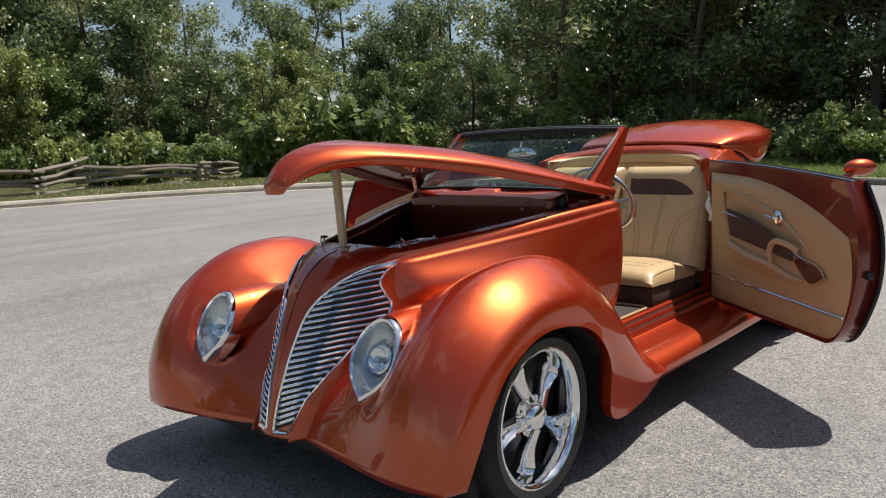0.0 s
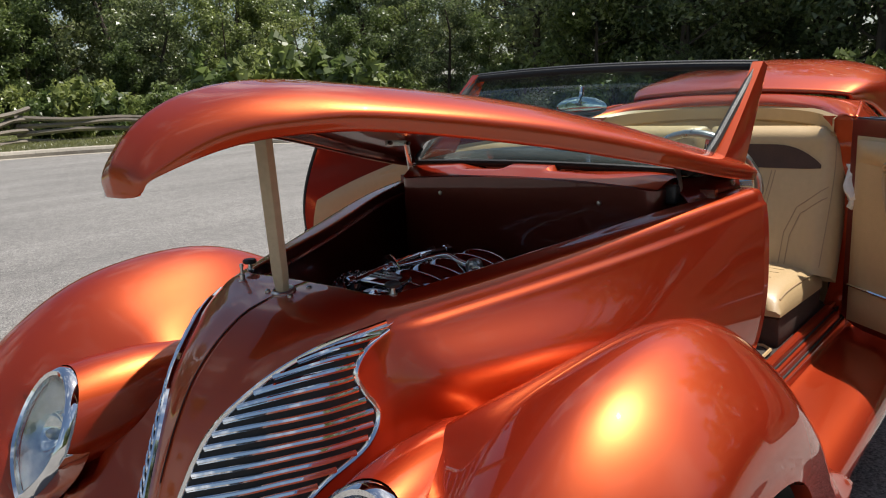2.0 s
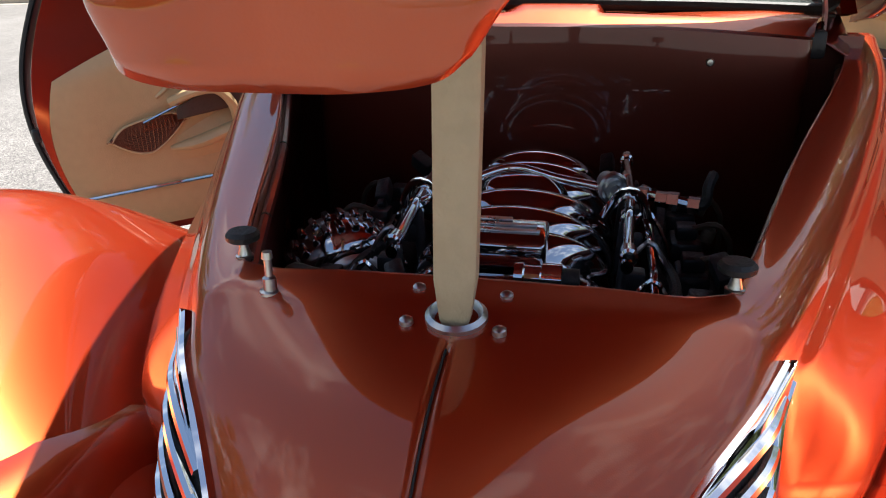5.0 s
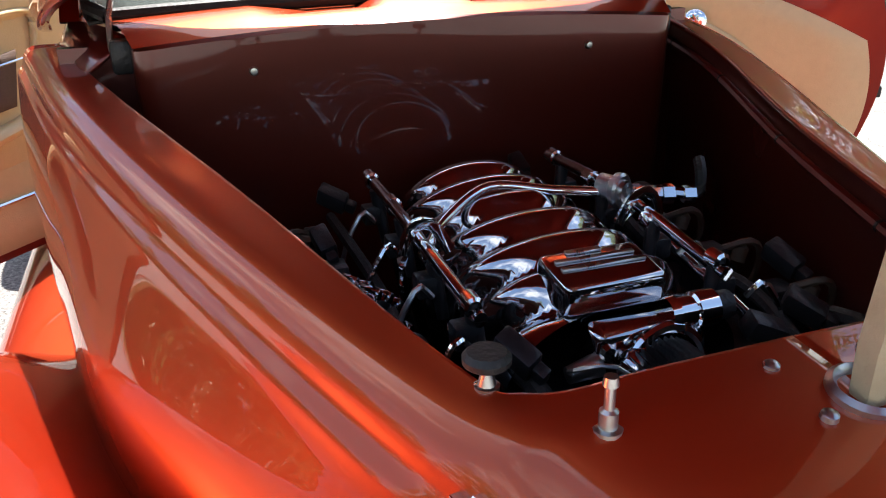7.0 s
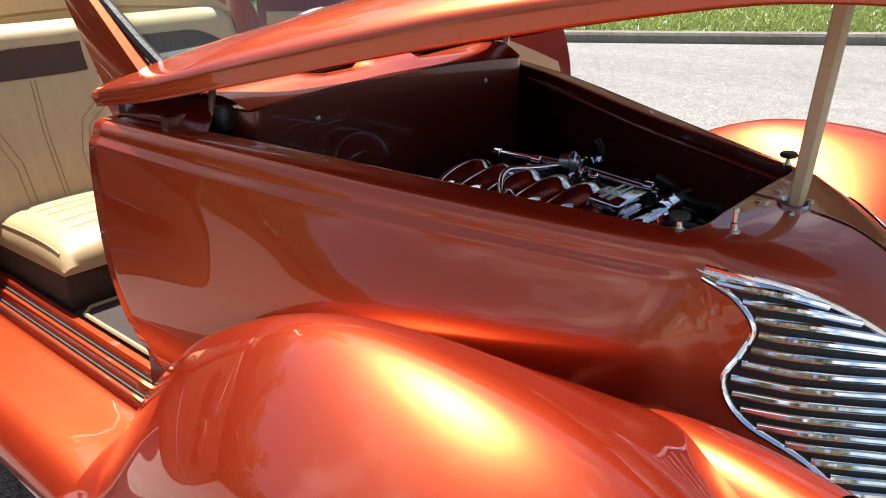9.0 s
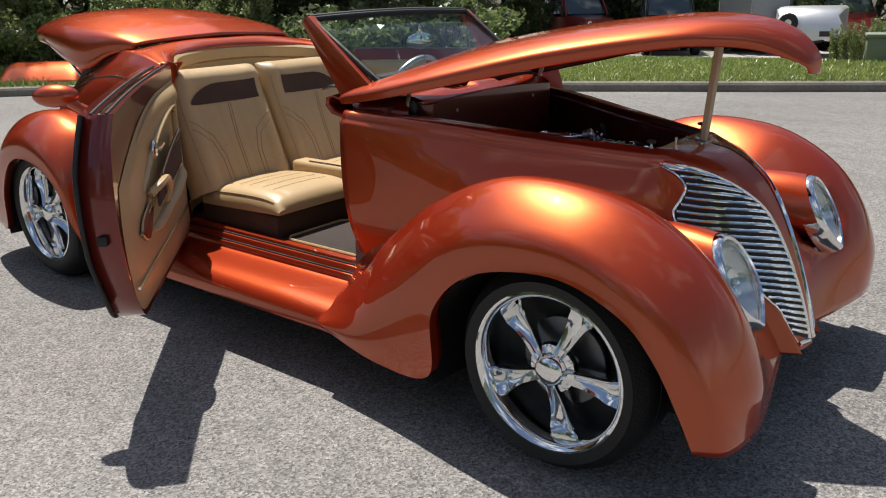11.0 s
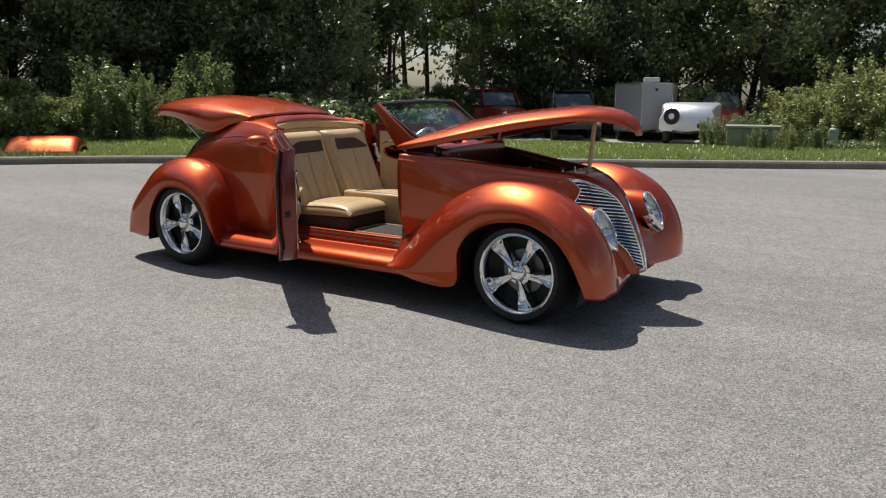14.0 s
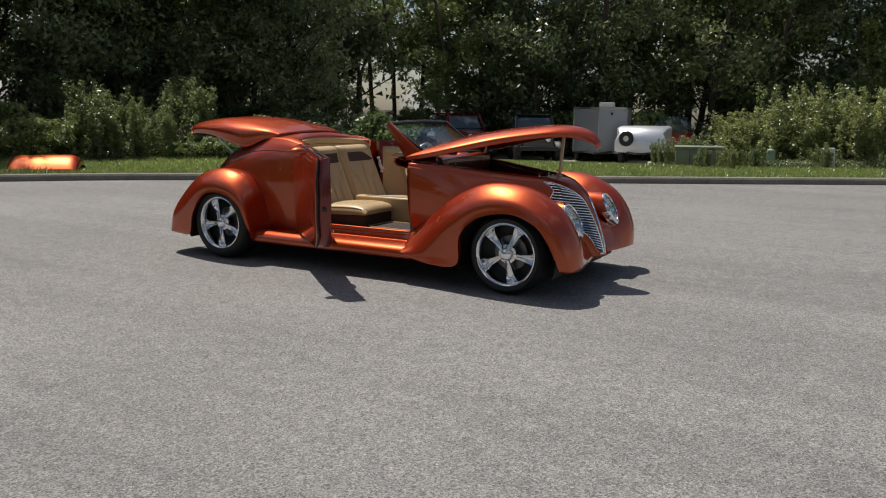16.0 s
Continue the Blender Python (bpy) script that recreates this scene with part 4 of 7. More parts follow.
# ---- headlights ----
for s in (1, -1):
    h = new("headlight")
    h.parent = car
    c = Vector((0.396, 0.436 * s, 0.539))
    up = Vector((-0.47, 0.06 * s, 0.88)).normalized()
    fwd = Vector((0.88, 0.02 * s, 0.47))
    fwd = (fwd - fwd.dot(up) * up).normalized()
    side = up.cross(fwd)  # towards the car's left
    M = Matrix((( *side, 0), ( *fwd, 0), ( *up, 0), (0, 0, 0, 1))).transposed()
    M = Matrix.Translation(c) @ M

    def outline(k, lift):
        pts = []
        for a in np.linspace(0, 2 * math.pi, 40, endpoint=False):
            ca, sa = math.cos(a), math.sin(a)
            w, hh = 0.094, 0.135
            half = abs(ca) if sa > 0 else 1 - abs(sa) ** 2.1  # round above, running to a soft point below
            pts.append((math.copysign(half, ca) * w * k, lift, sa * hh * k))
        return pts

    def ringed(rows):
        bm = bmesh.new()
        V = sheet(bm, np.array([outline(k, l) for k, l in rows]), wrap=True)
        bmesh.ops.transform(bm, matrix=M, verts=bm.verts)
        return bm, V
    bm, V = ringed([(1.07, -0.05), (1.07, -0.004), (1.03, 0.012), (0.96, 0.018), (0.90, 0.014), (0.875, 0.004)])
    part("ring", bm, CHROME, h, "chrome ring")
    bm, V = ringed([(0.885, 0.006), (0.75, 0.018), (0.5, 0.026), (0.25, 0.03), (0.02, 0.031)])
    bm.faces.new(V[-1])
    ob = part("lens", bm, LENS, h, "clear fluted lens", thick=0.003)
    ob.visible_shadow = False
    for k in range(-6, 7):  # flutes in the upper half of the lens
        q = k / 6.6
        bm = bmesh.new()
        tube(bm, [M @ Vector((0.094 * 0.86 * q, 0.017 + 0.012 * (1 - q * q) * (1 - t), 0.03 + 0.085 * t * math.sqrt(1 - q * q))) for t in np.linspace(0, 1, 6)], 0.0012, 4)
        fl = part("flute", bm, LENS, ob)
        fl.visible_shadow = False
    for ob in [o for o in car.children if o.name.split(".")[0] == "front_fender"]:  # the wing is dished where the lamp sits
        back = M.inverted()
        for v in ob.data.vertices:
            p = back @ v.co
            zz = p.z / 0.135
            if abs(zz) < 1 and -0.1 < p.y < 0.09 and abs(p.x) < 0.94 * 0.094 * (math.sqrt(1 - zz * zz) if zz > 0 else 1 - abs(zz) ** 2.1):
                v.co = M @ Vector((p.x, -0.095, p.z))
    bm, V = ringed([(0.885, 0.002), (0.8, -0.02), (0.6, -0.045), (0.35, -0.06), (0.05, -0.065)])
    bm.faces.new(V[-1])
    part("reflector", bm, SILVER, h)
    bm = bmesh.new()
    lathe(bm, [(0.046, -0.032), (0.048, -0.02), (0.043, -0.016), (0.038, -0.024), (0.016, -0.04), (0.0, -0.04)], 24, M @ pose(0, 0, 0.005))
    part("inner_lamp", bm, CHROME, h)
    bm = bmesh.new()
    ellipsoid(bm, (0, -0.02, 0.005), (0.013, 0.018, 0.013), 12, M)
    part("bulb", bm, STEEL, h)
    bm = bmesh.new()  # fairing that runs back from the ring into the fender
    S = []
    for k, dx, dy, dz in ((1.07, -0.004, 0, 0), (1.08, -0.05, -0.006, 0.004), (1.06, -0.13, -0.018, 0.008), (1.0, -0.24, -0.035, 0.006), (0.88, -0.37, -0.05, -0.014), (0.68, -0.5, -0.06, -0.06)):
        S.append([M @ Vector((a, b, q if q > 0 else q * (1 + 2.2 * max(dx, -0.13)))) + Vector((dx, dy * s, dz)) for a, b, q in outline(k, 0)])
    sheet(bm, np.array(S), wrap=True)
    part("bucket", bm, PAINT, h)

# ---- wheels ----
DISC = mat("brake_disc_iron", (0.16, 0.16, 0.165), 0.38, 0.9, 0.15, 40.0)


def wheel(x, s, R, wide):
    w = new("wheel")
    w.parent = car
    w.location = (x, 0.80 * s, R)
    rr = 0.235
    bm = bmesh.new()
    prof = [(rr - 0.012, 0.005), (rr + 0.004, 0.014), (rr + 0.03, 0.020), (R - 0.035, 0.012), (R - 0.012, -0.012), (R - 0.002, -0.035),
            (R, -0.06), (R - 0.006, -0.062), (R - 0.006, -0.068), (R, -0.07), (R, -wide + 0.07), (R - 0.006, -wide + 0.068), (R - 0.006, -wide + 0.062), (R, -wide + 0.06), (R - 0.012, -wide + 0.012), (R - 0.035, -wide), (rr, -wide + 0.01)]
    lathe(bm, [(r, y * s) for r, y in prof], 56)
    part("tyre", bm, TYRE, w)
    bm = bmesh.new()
    lathe(bm, [(r, y * s) for r, y in ((rr - 0.002, -wide + 0.02), (rr - 0.02, -wide + 0.05), (rr - 0.03, -0.10), (rr - 0.026, -0.03), (rr - 0.02, -0.004), (rr - 0.014, 0.008), (rr - 0.006, 0.013), (rr + 0.005, 0.010), (rr + 0.004, -0.01))], 56)
    part("rim", bm, CHROME, w)
    bm = bmesh.new()
    lathe(bm, [(0, -0.11 * s), (0.13, -0.11 * s), (0.13, -0.095 * s), (0, -0.095 * s)], 36)
    part("brake_disc", bm, DISC, w)
    bm = bmesh.new()
    lathe(bm, [(0, -0.13 * s), (rr - 0.02, -0.13 * s)], 24)
    part("backing_plate", bm, BLACK, w)
    for k in range(5):
        a = math.radians(90 + 72 * k + (46 if x > -1 else 28))
        bm = bmesh.new()
        rows = []
        for t in np.linspace(0, 1, 9):
            r = 0.045 + t * (rr - 0.062)
            hw = 0.017 + 0.012 * t + 0.022 * t**3
            y = -0.008 - 0.022 * math.sin(math.pi * min(1, t * 1.1) * 0.8) - 0.03 * max(0, t - 0.75) / 0.25
            rows.append([(r, (y + dy) * s, q * hw) for q, dy in ((-1.0, -0.045), (-1.0, -0.002), (-0.86, 0.003), (-0.7, -0.003), (-0.35, -0.015), (0, -0.019), (0.35, -0.015), (0.7, -0.003), (0.86, 0.003), (1.0, -0.002), (1.0, -0.045))])
        sheet(bm, np.array(rows))
        bmesh.ops.transform(bm, matrix=Matrix.Rotation(-a, 4, "Y"), verts=bm.verts)
        part("spoke", bm, CHROME, w, sharp=50)
        bm = bmesh.new()
        b = a + math.radians(36)
        lathe(bm, [(0.014, -0.03 * s), (0.014, 0.0), (0.009, 0.004 * s), (0.008, -0.006 * s), (0, -0.008 * s)], 10, Matrix.Translation((0.058 * math.cos(b), -0.03 * s, 0.058 * math.sin(b))))
        part("lug_nut", bm, CHROME, w)
    bm = bmesh.new()
    lathe(bm, [(0.075, -0.045 * s), (0.07, -0.03 * s), (0.05, -0.026 * s), (0.042, -0.005 * s), (0.032, 0.004 * s), (0.0, 0.007 * s)], 30)
    part("hub_cap", bm, CHROME, w)
    return w


for s in (1, -1):
    wheel(0.016, s, 0.304, 0.22)
    wheel(-2.81, s, 0.325, 0.25)
mat_lead = mat("brown_lead", (0.09, 0.065, 0.045), 0.5, 0.0, 0.2, 20.0)
MESHCOPPER = mat("copper_mesh", (0.24, 0.08, 0.04), 0.35, 0.8, 0.1, 30.0)
mat_speaker = mat("speaker_cloth", (0.10, 0.05, 0.035), 0.9, 0.0, 0.2, 40.0, 0.3, 300.0)

# ---- windshield ----
ws = new("windshield")
ws.parent = car
WB, WT = (-0.825, 0.455, 0.972), (-1.195, 0.468, 1.222)


def ws_point(v, h):
    """v: -1..1 across, h: 0 bottom..1 top, a gently bowed raked pane."""
    y = v * (WB[1] + (WT[1] - WB[1]) * h)
    bow = 0.025 * (1 - v * v)
    return (WB[0] + (WT[0] - WB[0]) * h + bow, y, WB[2] + (WT[2] - WB[2]) * h + 0.012 * (1 - v * v))


bm = bmesh.new()
sheet(bm, np.array([[ws_point(v, h) for v in np.linspace(-1, 1, 17)] for h in np.linspace(0, 1, 5)]))
pane = part("glass", bm, GLASS, ws, thick=0.005)
pane.visible_shadow = False
bm = bmesh.new()
loop = [ws_point(v, 0) for v in np.linspace(-0.94, 0.94, 15)] + [ws_point(0.99, 0.05)] + [ws_point(1, h) for h in (0.3, 0.6, 0.94)] + [ws_point(v, 1) for v in np.linspace(0.97, -0.97, 15)] + [ws_point(-1, h) for h in (0.94, 0.6, 0.3)] + [ws_point(-0.99, 0.05), ws_point(-0.94, 0)]
tube(bm, loop, 0.011, 8, caps=False)
part("rubber_seal", bm, BLACK, ws)
bm = bmesh.new()
tube(bm, [ws_point(v, 1.03) for v in np.linspace(-1, 1, 13)], 0.013, 8, squash=0.8)
part("header_rail", bm, BLACK, ws)
bm = bmesh.new()
sheet(bm, np.array([[(x, y * k, z + 0.02 * (1 - y * y)) for y in np.linspace(-1, 1, 15)] for x, k, z in ((-0.832, 0.455, 0.962), (-0.92, 0.47, 0.975), (-1.06, 0.46, 0.982), (-1.16, 0.44, 0.982), (-1.20, 0.43, 0.966))]))
part("dash_pad", bm, BLACK, car, thick=0.004, off=1)
for s in (1, -1):
    bm = bmesh.new()
    rows = []
    for t in np.linspace(0, 1, 9):
        xf, xr = -0.845 - 0.345 * t, -1.03 - 0.20 * t
        y, z = 0.497 - 0.008 * t, 0.955 + 0.268 * t
        rows.append([(xf, y - 0.03, z + 0.012), (xf - 0.005, y - 0.004, z + 0.012), ((xf + xr) / 2, y + 0.004, z), (xr, y - 0.004, z - 0.01), (xr, y - 0.028, z - 0.012), ((xf + xr) / 2, y - 0.036, z)])
    V = sheet(bm, flipy(rows, s), wrap=True)
    bm.faces.new(V[-1])
    part("pillar", bm, PAINT, ws, "copper painted pillar")
mirror = new("inside_mirror")
mirror.parent = car
bm = bmesh.new()
tube(bm, [(-1.05, 0.0, 1.135), (-1.075, 0, 1.16), (-1.08, 0, 1.185)], 0.006, 8)
part("stem", bm, CHROME, mirror)
bm = bmesh.new()
ellipsoid(bm, (-1.075, 0, 1.125), (0.014, 0.085, 0.032), 20)
part("shell", bm, CHROME, mirror)

# ---- cockpit ----
bm = bmesh.new()
block(bm, (-2.12, -0.496, 0.28), (-0.76, 0.496, 0.345), bevel=0.004)
part("cabin_floor", bm, CARPET, car)
for s in (1, -1):
    bm = bmesh.new()  # loose mat with pale bound edge
    block(bm, (-1.43, 0.13 * s, 0.347), (-0.95, 0.478 * s, 0.356), bevel=0.003)
    m_ = part("floor_mat", bm, CARPET, car)
    bm = bmesh.new()
    y0, y1 = sorted((0.13 * s, 0.478 * s))
    tube(bm, [(-0.95, y0, 0.358), (-1.40, y0, 0.358), (-1.43, y0 + 0.03, 0.358), (-1.43, y1 - 0.03, 0.358), (-1.40, y1, 0.358), (-0.95, y1, 0.358)], 0.006, 6)
    part("mat_binding", bm, TAN, m_)
    bm = bmesh.new()  # kick panel
    block(bm, (-0.98, 0.455 * s - 0.01, 0.345), (-0.845, 0.455 * s + 0.01, 0.88), bevel=0.006)
    part("kick_panel", bm, TAN, car)
bm = bmesh.new()  # rear lining that wraps behind the seats
L0 = cr([(-2.06, -0.488, 1.031), (-2.20, -0.375, 1.051), (-2.28, -0.2, 1.063), (-2.30, 0, 1.068), (-2.28, 0.2, 1.063), (-2.20, 0.375, 1.051), (-2.06, 0.488, 1.031)], 41)
rows = []
for dz, k in ((0.012, 1.0), (0.0, 0.985), (-0.045, 0.985), (-0.055, 1.0), (-0.7, 1.0)):
    r = L0.copy()
    r[:, 2] += dz
    r[:, 1] *= k
    r[:, 0] += 0.012 * (k < 1)
    rows.append(r)
sheet(bm, np.array(rows))
part("rear_lining", bm, TAN, car)

# bench: two backs, two cushions
for s in (1, -1):
    st = new("seat")
    st.parent = car
    tagged(st, "tan leather seat with brown inset")
    base = Vector((-1.925, 0.268 * s, 0.475))
    lean = math.radians(23)
    W = 0.262

    def back_point(u, h, d):
        """u across -1..1, h height 0..1, d depth forward."""
        z = h * 0.565
        return (base.x - z * math.sin(lean) + d * math.cos(lean), base.y + u * W * (1 - (0.13 if u * s > 0 else 0.02) * h**5), base.z + z * math.cos(lean) + d * math.sin(lean))

    def puff(u, h):
        side = 1 - abs(u) ** 5
        top = 1 - max(0, (h - 0.86) / 0.14) ** 2.2 * 0.9
        bol = 0.018 * math.exp(-((abs(u) - 0.78) / 0.16) ** 2)
        roll = 0.02 * math.exp(-((h - 0.9) / 0.1) ** 2)
        pleat = -0.003 * sum(math.exp(-((u - q) / 0.028) ** 2) for q in (-0.58, -0.2, 0.2, 0.58)) * (h < 0.66)
        return (0.055 + bol + roll + pleat) * max(0.02, side) ** 0.35 * max(0.02, top) ** 0.5
    bm = bmesh.new()
    us, hs = np.linspace(-1, 1, 45), np.linspace(0, 1, 36)
    sheet(bm, np.array([[back_point(u, h, puff(u, h)) for u in us] for h in hs]))
    sheet(bm, np.array([[back_point(u, h, -0.06) for u in us] for h in (0, 1)]))
    ring = [back_point(u, 1, puff(u, 1)) for u in us]
    sheet(bm, np.array([ring, [back_point(u, 1, -0.06) for u in us]]))
    for e in (-1, 1):
        sheet(bm, np.array([[back_point(e, h, puff(e, h)) for h in hs], [back_point(e, h, -0.06) for h in hs]]))
    part("backrest", bm, TAN, st)
    bm = bmesh.new()  # brown inset with arched outer top
    rows = []
    for t in np.linspace(0, 1, 9):
        row = []
        for q in np.linspace(0, 1, 17):
            u = (-0.72 + 1.44 * q) * s * -1
            out = max(0.0, (-u * s * -1 - 0.0))
            o = max(0.0, u * s)
            hi = 0.84 - 0.13 * (o / 0.72) ** 2.6
            h = 0.685 + (hi - 0.685) * t
            row.append(back_point(u, h, puff(u, h) + 0.0025))
        rows.append(row)
    sheet(bm, np.array(rows))
    part("inset", bm, BROWN, st, "dark brown suede inset")
    lines = [[(0.05, 0.67), (-0.01, 0.4), (-0.02, 0.05)], [(0.10, 0.67), (0.04, 0.4), (0.03, 0.05)]]  # stitched seams
    for e in (-1, 1):
        lines += [[(0.84 * e, 0.57), (0.46 * e, 0.43), (0.34 * e, 0.26), (0.33 * e, 0.05)], [(0.84 * e, 0.50), (0.52 * e, 0.39), (0.42 * e, 0.24), (0.41 * e, 0.05)],
                  [(0.90 * e, 0.93), (0.88 * e, 0.5), (0.86 * e, 0.05)]]
    for ln in lines:
        bm = bmesh.new()
        P = np.concatenate([np.linspace(a, b, 6)[:-1] for a, b in zip(ln, ln[1:])] + [[ln[-1]]])
        tube(bm, [back_point(u, h, puff(u, h) + 0.0008) for u, h in P], 0.0016, 5)
        part("seam", bm, SEAM, st)
    bm = bmesh.new()  # cushion
    rows = []
    for t in np.linspace(0, 1, 24):
        row = []
        for u in np.linspace(-1, 1, 33):
            x = -1.955 + 0.515 * t
            edge = max(0.02, 1 - abs(u) ** 8) ** 0.35 * max(0.02, 1 - t**9) ** 0.4
            pl = -0.004 * sum(math.exp(-((u - c_) / 0.025) ** 2) for c_ in (-0.62, 0.62)) - 0.005 * sum(math.exp(-((t - c_) / 0.03) ** 2) for c_ in (0.304, 0.435, 0.609, 0.739)) * (abs(u) < 0.6)
            row.append((x, base.y * 0.94 + u * (W - 0.022), 0.442 + 0.018 * t + (0.062 + 0.012 * (1 - u * u) + 0.012 * math.sin(3 * t) + pl) * edge))
        rows.append(row)
    rows = np.array(rows)
    sheet(bm, rows)
    under = rows.copy()
    under[..., 2] = 0.435 + 0.018 * (rows[..., 0] + 1.955) / 0.515
    sheet(bm, under[[0, -1]])
    sheet(bm, np.array([rows[-1], under[-1]]))
    for e in (0, -1):
        sheet(bm, np.array([rows[:, e], under[:, e]]))
    part("cushion", bm, TAN, st)
    for e in (1, -1):  # piping along the cushion's edges
        bm = bmesh.new()
        tube(bm, rows[2:-2, 1 if e < 0 else -2] + np.array((0, 0, 0.0005)), 0.0026, 6)
        part("piping", bm, SEAM, st)
    for k in (7, 10, 14, 17):  # cross pleats
        bm = bmesh.new()
        tube(bm, rows[k, 6:27] + np.array((0, 0, 0.0003)), 0.0016, 5)
        part("seam", bm, SEAM, st)
    bm = bmesh.new()
    block(bm, (-1.975, base.y * 0.94 - W + 0.03, 0.345), (-1.465, base.y * 0.94 + W - 0.03, 0.442), bevel=0.01)
    part("seat_base", bm, BROWN, st)
console = new("console")
console.parent = car
bm = bmesh.new()
block(bm, (-1.86, -0.05, 0.345), (-0.98, 0.05, 0.565), bevel=0.02, seg=3)
part("console_box", bm, TAN, console)
bm = bmesh.new()
tube(bm, [(-1.75, -0.03, 0.567), (-1.0, -0.03, 0.567)], 0.004, 6)
part("console_trim", bm, CHROME, console)

# steering wheel, banjo style
tilt_m = pose(-1.36, 0.262, 0.885, 0, -62, 0)
sw = new("steering_wheel")
sw.parent = car
bm = bmesh.new()
tube(bm, [tilt_m @ Vector((0.17 * math.cos(a), 0.17 * math.sin(a), 0)) for a in np.linspace(0, 2 * math.pi, 41)], 0.017, 10, caps=False, squash=0.7)
part("wheel_rim", bm, STEEL, sw)
for k in range(30):
    a = 2 * math.pi * k / 30
    bm = bmesh.new()
    lathe(bm, [(0, -0.002), (0.006, -0.002), (0.006, 0.002), (0, 0.002)], 8, tilt_m @ pose(0.17 * math.cos(a), 0.17 * math.sin(a), 0.0125, 90))
    part("rim_hole", bm, BLACK, sw)
for k in range(5):
    bm = bmesh.new()
    a0 = math.radians(72 * k + 18)
    for d in (-0.05, 0, 0.05):
        tube(bm, [tilt_m @ Vector((0.03 * math.cos(a0), 0.03 * math.sin(a0), -0.02)), tilt_m @ Vector((0.165 * math.cos(a0 + d), 0.165 * math.sin(a0 + d), 0))], 0.004, 6)
    part("wheel_spoke", bm, CHROME, sw)
bm = bmesh.new()
lathe(bm, [(0, -0.03), (0.035, -0.03), (0.035, 0.0), (0.02, 0.012), (0, 0.014)], 18, tilt_m @ pose(0, 0, 0, 90))
part("wheel_hub", bm, CHROME, sw)
bm = bmesh.new()
tube(bm, [tilt_m @ Vector((0, 0, -0.02)), (-1.0, 0.262, 0.765)], 0.022, 10)
part("column", bm, DARK, sw)

# ---- doors: local a along the door from its rear hinge, b outward, z up ----


def door(s):
    d = new("door")
    d.parent = car
    tagged(d, "open rear-hinged door, copper outside, tan leather inside")
    LEN = 1.09

    def ztop(a):
        return 1.035 - 0.02 * a - 0.026 * a * a

    def outer(a, h):
        lo = 0.305 + 0.03 * max(0, (0.12 - a) / 0.12) ** 2 + 0.085 * max(0, (a - LEN + 0.13) / 0.13) ** 2.4
        z = lo + (ztop(a) - lo) * h
        return (a, 0.035 - 0.115 * max(0, h - 0.72) ** 1.2 - 0.10 * max(0, 0.28 - h) ** 1.3 - 0.02 * (a / LEN) ** 2, z)
    A, Hh = np.linspace(0, 1, 34) ** 0.8 * LEN, np.linspace(0, 1, 22)
    O = np.array([[outer(a, h) for a in A] for h in Hh])
    O[..., 0] += (0.075 * np.sin(np.pi * Hh))[:, None] * (A / LEN)[None, :] ** 3
    I = O.copy()
    I[..., 1] = np.minimum(O[..., 1] - 0.1, -0.097)
    m = pose(-2.065, 0.615, 0, 0, 0, 50 if s > 0 else 43)

    def put(bm):
        bmesh.ops.transform(bm, matrix=m, verts=bm.verts)
        for v in bm.verts:
            v.co.y *= s
        return bm
    bm = bmesh.new()
    sheet(bm, O)
    part("door_shell", put(bm), PAINT, d, thick=0.004)
    bm = bmesh.new()
    sheet(bm, I)
    for e in (0, -1):
        sheet(bm, np.array([O[e], I[e]]))
        sheet(bm, np.array([O[:, e], I[:, e]]))
    # body paint darkened to maroon: the shade on the inner face is in the colour
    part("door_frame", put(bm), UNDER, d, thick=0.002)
    for k, r, m_, nm in ((0.35, 0.005, BLACK, "window_felt"), (0.6, 0.004, CHROME, "felt_trim"), (0.8, 0.005, BLACK, "window_felt")):
        bm = bmesh.new()
        tube(bm, [tuple(o * (1 - k) + q * k + np.array((0, 0, 0.001))) for o, q in zip(O[-1], I[-1])], r, 6)
        part(nm, put(bm), m_, d)

    def inn(bm):
        """Trim on the thick inner face."""
        bmesh.ops.translate(bm, verts=bm.verts, vec=(0, -0.052, 0))
        return put(bm)
    bm = bmesh.new()  # rubber round the edge
    edge = [(p[0] + 0.004, p[1] - 0.008, p[2]) for p in O[:, -1]]
    tube(bm, [(a, O[0, i, 1] - 0.004, O[0, i, 2] + 0.002) for i, a in enumerate(A) if a > LEN - 0.16] + edge, 0.008, 8)
    part("edge_seal", put(bm), BLACK, d)

    def panel_top(a):
        return ztop(a) - 0.055 - 0.175 * max(0, (a - 0.30) / (LEN - 0.30)) ** 2.2

    def plow(a):
        return 0.325 + 0.07 * max(0, (a - LEN + 0.13) / 0.13) ** 2.4

    def ib(a, h):
        return -0.047 - 0.014 * min(1, 14 * h, 14 * (1 - h), 30 * max(0.0, a - 0.03), 30 * max(0.0, LEN - 0.03 - a))
    bm = bmesh.new()
    AA = np.linspace(0.03, LEN - 0.012, 30)
    sheet(bm, np.array([[(a + 0.06 * math.sin(math.pi * min(1, h * 0.8)) * (a / LEN) ** 3, ib(a, h), plow(a) + (panel_top(a) - plow(a)) * h) for a in AA] for h in np.linspace(0, 1, 24)]))
    part("door_panel", inn(bm), TAN, d, "tan leather door panel")
    bm = bmesh.new()  # raised arm rest surround
    rows = []
    for t in np.linspace(0, 1, 9):
        rows.append([(0.22 + 0.60 * q, -0.062 - 0.028 * math.sin(math.pi * t) * math.sin(math.pi * min(1, q * 1.05)) ** 0.5, 0.525 + 0.10 * (1 - q) * 0.4 + (0.20 - 0.13 * q * q) * t - 0.02) for q in np.linspace(0, 1, 17)])
    sheet(bm, np.array(rows))
    part("arm_rest", inn(bm), TAN, d)
